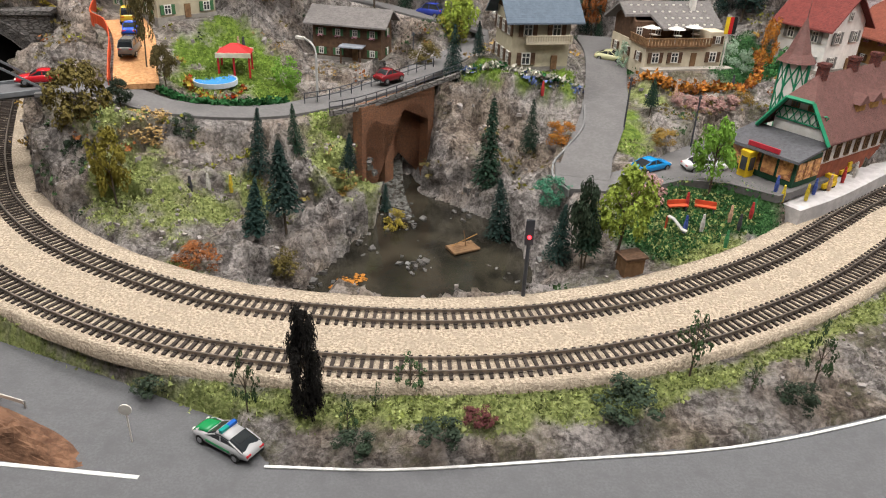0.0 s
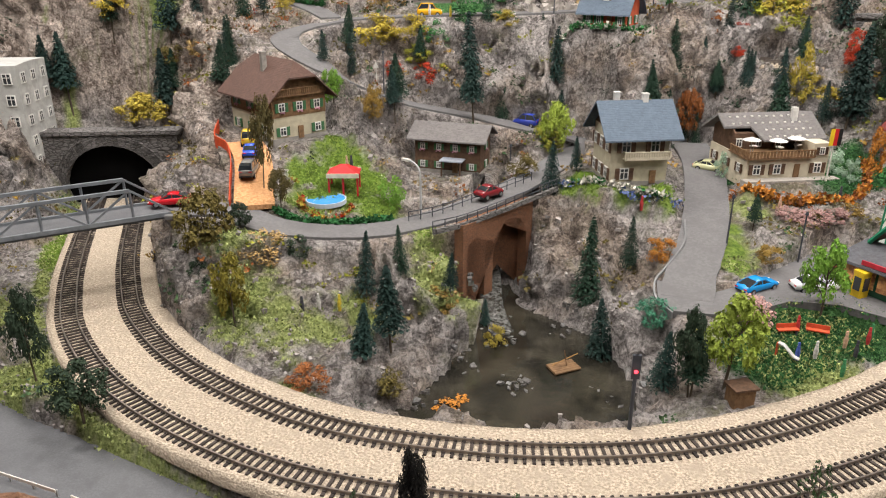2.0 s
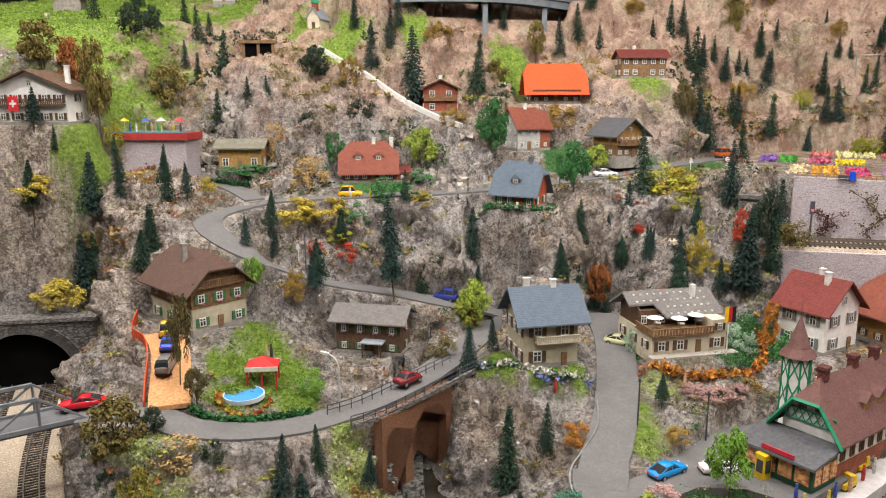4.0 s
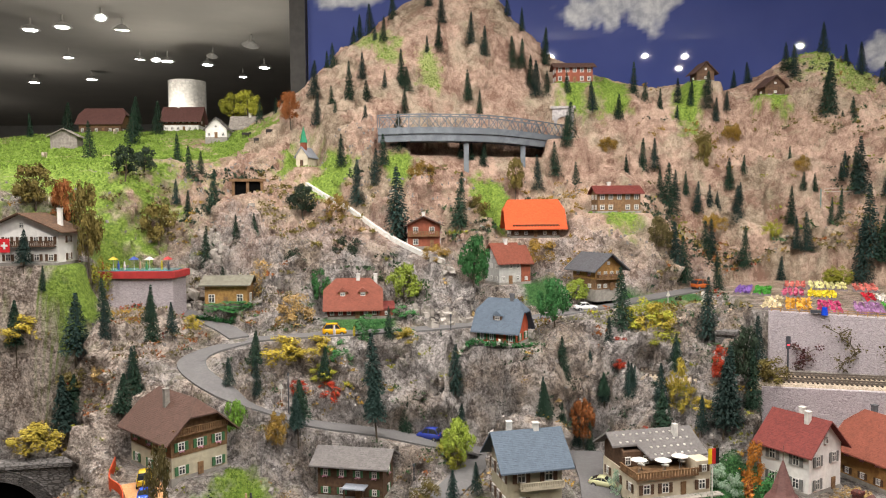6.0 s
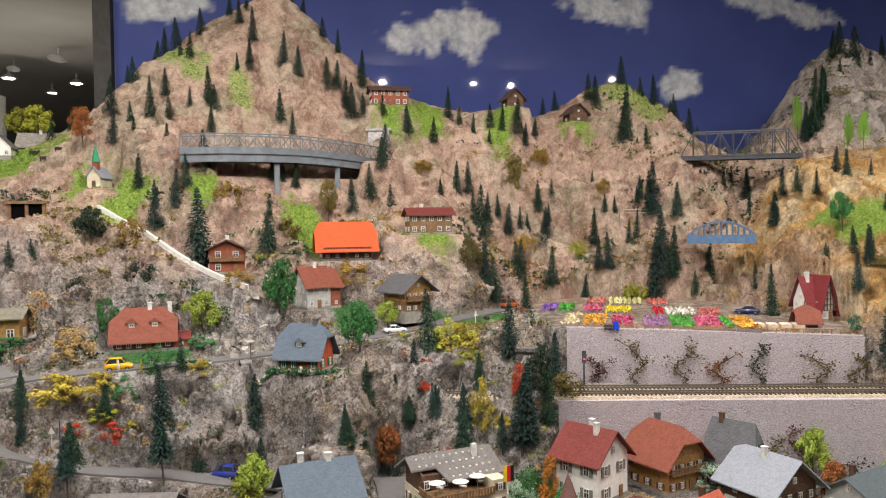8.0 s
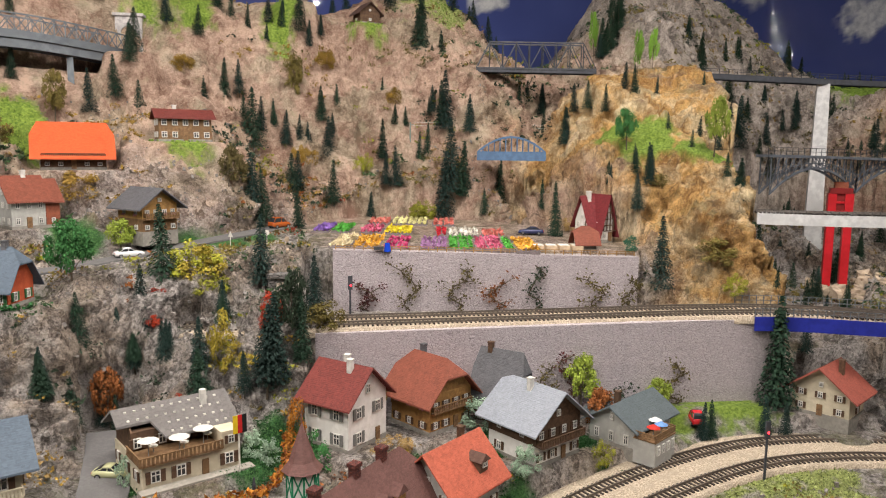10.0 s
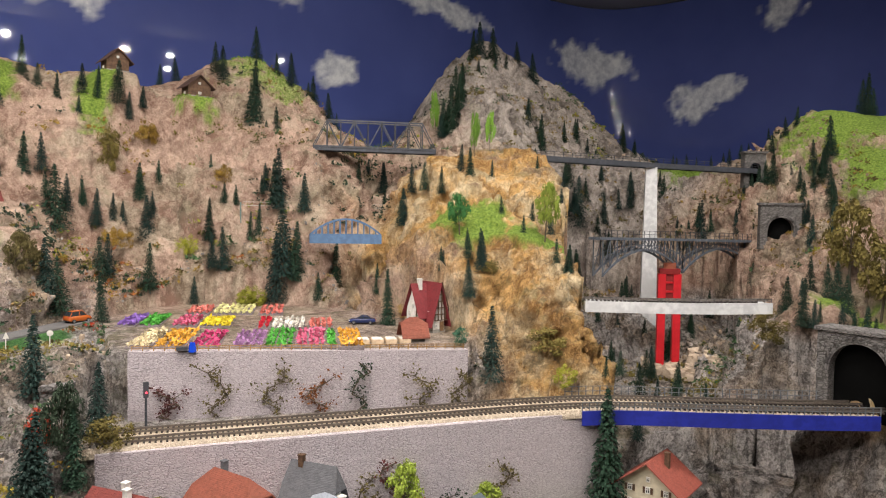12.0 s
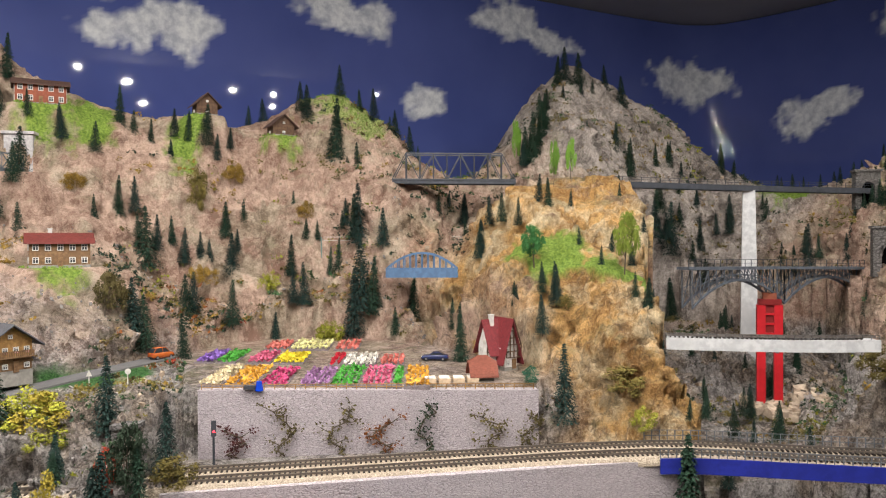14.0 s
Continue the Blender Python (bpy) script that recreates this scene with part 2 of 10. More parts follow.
POND_SIDE = ((-0.140, 0.845, 0.020), (-0.115, 0.835, 0.030), (-0.150, 0.872, 0.045), (-0.095, 0.80, 0.012), (-0.245, 0.737, 0.044), (-0.222, 0.735, 0.020), (-0.25, 0.70, 0.035), (-0.215, 0.778, -0.001), (-0.226, 0.807, -0.003), (-0.16, 0.60, -0.06), (-0.2, 0.66, -0.06), (-0.12, 0.70, -0.06), (-0.15, 0.78, -0.055), (-0.16, 0.857, -0.054), (-0.192, 0.952, -0.045), (-0.191, 0.86, -0.05), (-0.212, 0.877, -0.039), (-0.205, 1.04, -0.014), (-0.26, 0.56, -0.05),
             (-0.35, 0.57, 0.0), (-0.42, 0.60, 0.02), (-0.33, 0.66, 0.02), (-0.27, 0.70, 0.025), (-0.45, 0.66, 0.045), (-0.52, 0.62, 0.012), (-0.38, 0.705, 0.05), (-0.261, 0.776, 0.042), (-0.23, 0.69, 0.0),
             (-0.06, 0.56, -0.045), (-0.03, 0.60, -0.03), (-0.04, 0.69, -0.01), (-0.03, 0.76, 0.015), (-0.08, 0.809, 0.016), (-0.059, 0.862, 0.063), (0.002, 0.868, 0.068))
PLOTS = ((0.06, 0.60, 0.005), (0.15, 0.66, 0.007), (0.13, 0.60, 0.004), (0.24, 0.67, 0.012), (0.33, 0.76, 0.035), (0.40, 0.79, 0.035), (-0.048, 0.922, 0.093), (0.003, 0.944, 0.095), (-0.027, 1.015, 0.094),
         (0.179, 0.992, 0.09), (0.229, 1.047, 0.092), (0.289, 0.982, 0.088), (0.208, 0.883, 0.066), (0.305, 0.911, 0.066), (-0.401, 0.782, 0.087), (-0.365, 0.879, 0.093), (-0.441, 0.863, 0.109), (-0.471, 0.884, 0.125), (-0.436, 0.938, 0.123), (-0.5, 0.8, 0.1),
         (-0.271, 1.027, 0.075), (-0.57, 0.85, 0.135), (-0.622, 0.985, 0.169), (0.42, 0.97, 0.09), (0.55, 0.97, 0.09), (0.62, 0.90, 0.068), (0.78, 0.90, 0.072), (0.95, 0.91, 0.085), (1.12, 0.83, 0.08), (0.44, 0.84, 0.045))
MIDDLE = ((-0.616, 1.086, 0.234), (-0.419, 1.169, 0.222), (-0.292, 1.198, 0.237), (-0.099, 1.234, 0.243), (0.039, 1.168, 0.24), (0.151, 1.182, 0.211), (0.284, 1.162, 0.208), (0.36, 1.18, 0.25),
          (-0.32, 1.342, 0.293), (-0.013, 1.245, 0.268), (0.081, 1.243, 0.266), (-0.513, 1.313, 0.303), (0.165, 1.444, 0.334), (0.002, 1.479, 0.338), (0.3, 1.36, 0.305), (0.38, 1.42, 0.3), (-0.181, 1.497, 0.415), (0.061, 1.605, 0.425),
          (0.25, 1.64, 0.49), (-0.70, 1.265, 0.318), (-0.78, 1.25, 0.328), (-0.64, 1.25, 0.300), (-0.73, 1.20, 0.295), (-0.768, 1.35, 0.343), (-0.89, 1.24, 0.40), (-0.95, 1.2, 0.40), (-0.8, 1.05, 0.30), (-0.72, 1.15, 0.30), (-0.9, 0.98, 0.2))
HOUSE_PADS = ((-0.083, 1.199, 0.262), (0.008, 1.221, 0.264), (-0.024, 1.183, 0.251), (0.202, 1.614, 0.485), (0.29, 1.61, 0.485), (-0.94, 1.20, 0.402), (-0.83, 1.20, 0.402), (-0.025, 1.132, 0.176), (-0.321, 0.957, 0.068), (-0.214, 0.948, 0.077))
UPPER = ((-0.5, 1.72, 0.60), (-0.47, 1.65, 0.555), (-0.3, 1.53, 0.47), (-0.147, 1.45, 0.384), (-0.352, 1.434, 0.39), (-0.6, 1.5, 0.50), (-0.836, 1.505, 0.533), (-0.608, 1.425, 0.369), (-0.3, 1.66, 0.60), (-0.09, 1.7, 0.56),
         (0.1, 1.8, 0.57), (-1.0, 1.40, 0.56), (-1.03, 1.7, 0.62), (-0.86, 1.88, 0.645), (-0.7, 1.94, 0.66), (-1.28, 2.34, 0.76), (-1.0, 2.35, 0.76), (-0.78, 2.05, 0.70), (-1.5, 1.7, 0.6), (-1.6, 2.6, 0.78), (-0.8, 2.7, 0.74),
         (-0.12, 2.10, 1.17), (-0.25, 2.02, 1.05), (-0.41, 1.92, 0.90), (-0.49, 1.87, 0.80), (0.0, 2.07, 1.08), (0.075, 2.06, 0.98), (0.12, 2.02, 0.87), (-0.15, 1.86, 0.78))
RIDGE = ((0.20, 2.0, 0.84), (0.3, 1.99, 0.835), (0.52, 1.99, 0.825), (0.73, 2.01, 0.81), (0.84, 2.09, 0.92), (0.93, 2.1, 0.94), (1.02, 2.08, 0.88), (1.08, 2.05, 0.82), (1.0, 1.85, 0.70), (0.93, 1.75, 0.60),
         (0.3, 1.86, 0.66), (0.55, 1.89, 0.65), (0.75, 1.87, 0.64), (0.4, 1.78, 0.50), (0.6, 1.83, 0.53), (0.80, 1.81, 0.54), (0.45, 1.72, 0.41), (0.6, 1.78, 0.42), (0.5, 2.3, 0.7), (-0.1, 2.5, 0.9), (1.0, 2.5, 0.7), (0.76, 1.76, 0.43), (0.89, 1.68, 0.46), (0.34, 1.2, 0.29), (0.323, 1.137, 0.249), (0.37, 1.24, 0.31))
EAST = ((1.12, 1.53, 0.61), (1.20, 1.55, 0.655), (1.30, 1.55, 0.665), (1.40, 1.575, 0.67), (1.16, 1.62, 0.655), (1.04, 1.31, 0.49), (1.065, 1.39, 0.515), (1.11, 1.27, 0.487), (1.36, 1.38, 0.60), (1.28, 1.46, 0.62), (1.42, 1.50, 0.65), (1.25, 1.25, 0.49), (1.12, 1.20, 0.48), (1.33, 1.24, 0.50), (1.1, 1.13, 0.42), (1.03, 1.13, 0.34), (1.18, 1.09, 0.40), (1.14, 1.02, 0.30), (1.24, 1.0, 0.25),
        (1.50, 1.80, 0.85), (1.6, 2.05, 1.02), (1.74, 2.16, 1.12), (1.85, 2.1, 1.05), (2.05, 2.05, 0.96), (2.3, 2.0, 0.75), (2.5, 2.0, 0.7), (1.65, 1.6, 0.36), (1.72, 1.36, 0.15), (1.6, 1.18, 0.15), (1.44, 1.2, 0.2), (1.38, 1.08, 0.14), (1.47, 1.34, 0.30), (1.52, 1.50, 0.36), (1.38, 1.28, 0.47))
FAR_EAST = ((2.0, 1.22, 0.50), (2.06, 1.3, 0.58), (2.2, 1.42, 0.66), (2.28, 1.36, 0.80), (2.45, 1.2, 0.82), (2.7, 1.0, 0.85), (1.75, 1.0, 0.38), (1.6, 0.88, 0.37), (1.5, 0.86, 0.33), (1.47, 0.93, 0.25), (1.56, 0.75, 0.22), (1.8, 0.8, 0.42), (2.1, 0.8, 0.58),
            (1.62, 1.02, 0.2), (1.85, 1.18, 0.32), (1.92, 1.36, 0.36), (0.98, 1.62, 0.33), (1.02, 1.55, 0.32), (1.15, 1.75, 0.5), (1.18, 1.74, 0.5), (1.25, 2.2, 0.55), (1.4, 2.4, 0.6), (1.9, 1.7, 0.42), (2.1, 1.62, 0.5),
            (2.8, 1.6, 0.7), (2.6, 2.5, 0.6), (1.3, 0.80, -0.05), (1.35, 0.90, 0.0), (1.22, 0.74, -0.06), (1.33, 0.66, -0.05), (1.41, 0.60, 0.06), (1.46, 0.71, 0.32), (1.48, 0.64, 0.26), (1.45, 0.79, 0.30), (1.42, 0.84, 0.10), (2.33, 1.29, 0.84))


def line_distance(x, y, line):
    """Distance of points from a polyline."""
    best = np.full(x.shape, 9.0)
    for a, b in zip(line[:-1, :2], line[1:, :2]):
        d = b - a
        u = np.clip(((x - a[0]) * d[0] + (y - a[1]) * d[1]) / (d @ d + 1e-12), 0, 1)
        best = np.minimum(best, np.hypot(x - a[0] - u * d[0], y - a[1] - u * d[1]))
    return best


def line_height(x, y, line):
    """Distance of points from a polyline and its height there."""
    best, high = np.full(x.shape, 9.0), np.zeros(x.shape)
    for a, b in zip(line[:-1], line[1:]):
        d = b - a
        u = np.clip(((x - a[0]) * d[0] + (y - a[1]) * d[1]) / (d[:2] @ d[:2] + 1e-12), 0, 1)
        r = np.hypot(x - a[0] - u * d[0], y - a[1] - u * d[1])
        high = np.where(r < best, a[2] + u * d[2], high)
        best = np.minimum(best, r)
    return best, high


def plot_distance(x, y, plot):
    """Distance outside a turned rectangle."""
    c, s = np.cos(np.radians(plot[2])), np.sin(np.radians(plot[2]))
    u, v = (x - plot[0]) * c + (y - plot[1]) * s, (y - plot[1]) * c - (x - plot[0]) * s
    return np.hypot(np.maximum(np.maximum(-u, u - plot[3]), 0), np.maximum(np.maximum(-v, v - plot[4]), 0))


def in_quad(x, y, quad):
    """1 inside the outline, 0 outside."""
    inside = np.zeros(np.shape(x), bool)
    n = len(quad)
    for i in range(n):
        (ax, ay), (bx, by) = quad[i], quad[(i + 1) % n]
        cross = ((ay > y) != (by > y)) & (x < (bx - ax) * (y - ay) / (by - ay + 1e-12) + ax)
        inside ^= cross
    return inside


def height_field():
    """A smooth sheet through roads, tracks, plots and ridges."""
    pts = [np.array(p, float) for p in (FRONT, POND_SIDE, PLOTS, MIDDLE, HOUSE_PADS, UPPER, RIDGE, EAST, FAR_EAST)]
    mid = spline(TRACK_MID, 44)
    for d in (-0.05, 0.0, 0.05):
        line = offset_line(mid, d)
        line[:, 2] -= 0.006
        pts.append(line)
    for road, n in ((LOW_ROAD, 40), (TOP_SPUR, 8), (HOTEL_ROAD, 16)):
        line = spline(road, n)
        line[:, 2] -= 0.002
        dry = ~((line[:, 0] > -0.226) & (line[:, 0] < -0.142) & (line[:, 1] < 0.95))
        pts += [offset_line(line, 0.018)[dry], offset_line(line, -0.018)[dry]]
    p = np.vstack(pts)
    c = 0.02
    d = np.sqrt(((p[:, None, :2] - p[None, :, :2]) ** 2).sum(-1) + c * c)
    n = len(p)
    a = np.zeros((n + 1, n + 1))
    a[:n, :n] = d - np.eye(n) * 0.004
    a[:n, n] = a[n, :n] = 1
    w = np.linalg.solve(a, np.append(p[:, 2], 0))

    def at(x, y):
        x, y = np.asarray(x, float), np.asarray(y, float)
        out = np.full(x.shape, w[n])
        for k in range(n):
            out += w[k] * np.sqrt((x - p[k, 0]) ** 2 + (y - p[k, 1]) ** 2 + c * c)
        return out
    return at


GARDEN = ((0.419, 1.274), (0.922, 1.101), (1.0, 1.15), (0.97, 1.42), (0.87, 1.62), (0.70, 1.74), (0.56, 1.70), (0.46, 1.62))
MAIN_TRACK = spline(TRACK_MID, 70)
LEDGE = ((0.33, 1.152), (0.344, 1.139), (1.054, 0.922), (1.12, 0.965), (0.922, 1.101), (0.419, 1.274))
BELOW = ((0.344, 1.138), (1.054, 0.921), (1.17, 0.86), (0.95, 0.86), (0.66, 0.89), (0.36, 1.0))
FRONT_ZONE = ((-0.232, 0.30), (-0.15, 0.303), (-0.035, 0.32), (0.09, 0.342), (0.22, 0.385), (0.4, 0.455), (0.8, 0.595), (1.4, 0.61), (3.1, 0.0), (-2.4, 0.0), (-2.4, 0.5), (-1.2, 0.5), (-0.9, 0.555), (-0.66, 0.495), (-0.48, 0.423), (-0.37, 0.382), (-0.27, 0.34))
smooth_height = height_field()


ROAD_LINES = ((spline(DRIVE, 24), 0.030), (spline(LOW_ROAD, 150), 0.023), (spline(TOP_SPUR, 40), 0.02), (spline(HOTEL_ROAD, 50), 0.028), (spline(PATH_LINE, 30) - np.array((0, 0, 0.008)), 0.010))


def ground_and_flat(x, y):
    """Height of the ground with roads, plots, terraces and water cut in, and how level it was made."""
    x, y = np.asarray(x, float), np.asarray(y, float)
    h = smooth_height(x, y)
    level = np.zeros(x.shape)
    for plot in LOWER_PLOTS + UPPER_PLOTS:
        w = np.clip((0.042 - plot_distance(x, y, plot)) / 0.028, 0, 1)
        w = w * w * (3 - 2 * w)
        h = h + (plot[5] - 0.001 - h) * w
        level = np.maximum(level, w)
    yard = in_quad(x, y, YARD)
    for line, half in ROAD_LINES:
        r, z = line_height(x, y, line)
        w = np.clip((half + 0.019 - r) / 0.015, 0, 1)
        w = np.where((x > -0.226) & (x < -0.142) & (y < 0.95) & (z < 0.1), 0, w * w * (3 - 2 * w))
        h = h + (z - 0.0015 - h) * w
        level = np.maximum(level, w)
    h = np.where(yard, 0.0285, h)
    wet = in_quad(x, y, POND)
    h = np.where(wet, np.minimum(h, -0.056 + 0.14 * np.clip(y - 0.72, 0, 1)), h)
    h = np.where(in_quad(x, y, RAVINE), np.minimum(h, 0.13 + 0.25 * np.clip(y - 1.0, 0, 1)), h)
    h = np.where(in_quad(x, y, UNDERPASS), np.minimum(h, 0.055), h)
    h = np.where(in_quad(x, y, GORGE), np.minimum(h, 0.35), h)
    hollow = in_quad(x, y, UNDER_BRIDGE)
    h = np.where(hollow, np.minimum(h, 0.628), h)
    h = np.where(in_quad(x, y, VOID), np.minimum(h, -0.12), h)
    garden, ledge, below = in_quad(x, y, GARDEN), in_quad(x, y, LEDGE), in_quad(x, y, BELOW)
    h = np.where(garden, 0.308 + 0.03 * np.clip(y - 1.28, 0, 1), h)
    h = np.where(ledge, 0.21, h)
    h = np.where(below, np.minimum(h, 0.088), h)
    cut = -0.006 + np.clip(x - 0.35, 0, 0.5) * 0.14 + np.clip(line_distance(x, y, MAIN_TRACK) - 0.068, 0, 1) * 3
    h = np.where(y < 1.05, np.minimum(h, cut), h)
    near = line_distance(x, y, MAIN_TRACK)
    verge = (np.interp(x, MAIN_TRACK[:, 0], MAIN_TRACK[:, 1]) > y) & (near < 0.11) & (x < 1.1)
    h = np.where(verge, np.maximum(h, -0.0075 + np.clip(x - 0.35, 0, 0.5) * 0.10 - np.clip(near - 0.054, 0, 1) * 0.5), h)
    front = in_quad(x, y, FRONT_ZONE)
    edge = line_distance(x, y, np.array(FRONT_ZONE + FRONT_ZONE[:1]))
    h = np.where(front, np.minimum(h, -0.036), np.where((y < 0.62) & (edge < 0.012), np.minimum(h, -0.034 + 4.0 * edge), h))
    return h, np.where(garden | ledge | below | yard | wet | front | hollow, 1.0, level)


def ground(x, y):
    return ground_and_flat(x, y)[0]
# TERRAIN END


def lattice(seed):
    rng = np.random.RandomState(seed)
    table = rng.rand(32, 32, 32)

    def value(p):
        i = np.floor(p).astype(int)
        f = p - i
        f = f * f * (3 - 2 * f)
        out = 0
        for dx in (0, 1):
            for dy in (0, 1):
                for dz in (0, 1):
                    w = (f[:, 0] if dx else 1 - f[:, 0]) * (f[:, 1] if dy else 1 - f[:, 1]) * (f[:, 2] if dz else 1 - f[:, 2])
                    out = out + w * table[(i[:, 0] + dx) % 32, (i[:, 1] + dy) % 32, (i[:, 2] + dz) % 32]
        return out * 2 - 1
    return value


NOISE = [lattice(s) for s in range(6)]


def ridged(p, scale, octaves=4):
    out, amp, s = 0, 1.0, scale
    for k in range(octaves):
        out = out + amp * (1 - 2 * np.abs(NOISE[k](p * s)))
        amp, s = amp * 0.55, s * 2.07
    return out


# mown or mossy ground: x, y, radius
MEADOWS = ((-1.05, 1.6, 0.30), (-0.85, 1.88, 0.16), (-1.25, 1.9, 0.4), (-1.2, 2.3, 0.5), (-0.75, 2.0, 0.12), (-0.50, 1.73, 0.06), (-0.42, 1.66, 0.06), (-0.25, 1.67, 0.04), (-0.050, 1.685, 0.055),
           (0.24, 1.62, 0.05), (0.25, 2.0, 0.07), (0.5, 1.95, 0.045), (0.73, 1.97, 0.045), (1.11, 1.30, 0.06), (1.16, 1.22, 0.05), (1.20, 1.19, 0.04), (1.07, 1.37, 0.045), (2.36, 1.2, 0.22), (2.5, 1.0, 0.2), (2.15, 1.05, 0.09), (1.61, 0.866, 0.04), (1.62, 0.785, 0.05), (2.33, 1.78, 0.10), (0.85, 0.93, 0.05), (0.97, 0.93, 0.07), (0.20, 1.965, 0.05), (0.30, 1.97, 0.05), (0.098, 0.845, 0.018), (0.086, 0.80, 0.020), (0.085, 0.765, 0.020), (-0.80, 1.22, 0.05),
           (-0.401, 0.798, 0.045), (-0.384, 0.873, 0.05), (-0.431, 0.843, 0.04), (-0.347, 0.807, 0.035), (-0.415, 0.916, 0.04), (-0.066, 0.882, 0.020), (-0.035, 0.868, 0.016), (-0.01, 0.868, 0.016), (0.015, 0.876, 0.018), (-0.084, 0.912, 0.024))
MOSS = ((-0.44, 0.63, 0.05), (-0.40, 0.60, 0.045), (-0.355, 0.61, 0.035), (-0.25, 0.715, 0.035), (-0.47, 0.68, 0.03), (-0.260, 0.737, 0.04), (-0.33, 0.65, 0.03), (-0.36, 0.50, 0.02), (-0.62, 0.50, 0.06), (-0.45, 0.41, 0.03),
        (0.4, 0.58, 0.03), (-0.72, 0.62, 0.05), (0.13, 0.62, 0.06), (0.16, 0.67, 0.05), (0.09, 0.63, 0.05), (0.091, 0.803, 0.03), (0.127, 0.886, 0.03), (0.35, 1.4, 0.05), (0.9, 0.75, 0.1), (-0.30, 1.92, 0.04), (-0.2, 1.9, 0.04), (-0.35, 1.97, 0.05), (0.9, 2.05, 0.09), (0.97, 2.02, 0.07))


LAWNS = ((0.45, 0.92, 0.035), (0.57, 0.95, 0.03), (0.50, 0.90, 0.035), (0.70, 0.935, 0.035), (0.40, 0.89, 0.035), (0.71, 0.855, 0.025), (0.30, 1.42, 0.04), (0.36, 1.47, 0.035), (0.12, 0.655, 0.055), (0.17, 0.675, 0.05), (0.085, 0.615, 0.045), (0.20, 0.66, 0.035), (0.250, 0.982, 0.05), (0.298, 1.000, 0.05), (0.138, 0.987, 0.03),
         (-0.331, 1.307, 0.05), (-0.268, 1.296, 0.04), (-0.013, 1.255, 0.03), (0.053, 1.449, 0.05), (0.251, 1.445, 0.05), (0.30, 1.47, 0.04), (0.334, 1.010, 0.04), (0.43, 0.92, 0.03), (0.56, 0.84, 0.04))


def facets(p, scale, seed):
    """Broken rock: random tilted planes in jittered cells, with sharp steps between them."""
    rng = np.random.RandomState(seed)
    table = rng.rand(20, 20, 20, 7)
    q = p * scale
    base = np.floor(q - 0.5).astype(int)
    best, out = np.full(len(p), 9.0), np.zeros(len(p))
    for dx in (0, 1):
        for dy in (0, 1):
            for dz in (0, 1):
                c = base + (dx, dy, dz)
                t = table[c[:, 0] % 20, c[:, 1] % 20, c[:, 2] % 20]
                d = q - c - 0.15 - 0.7 * t[:, :3]
                r = (d * d).sum(1)
                v = (t[:, 3] - 0.5) * 1.2 + (d * (t[:, 4:7] - 0.5)).sum(1) * 2.0
                out = np.where(r < best, v, out)
                best = np.minimum(best, r)
    return out


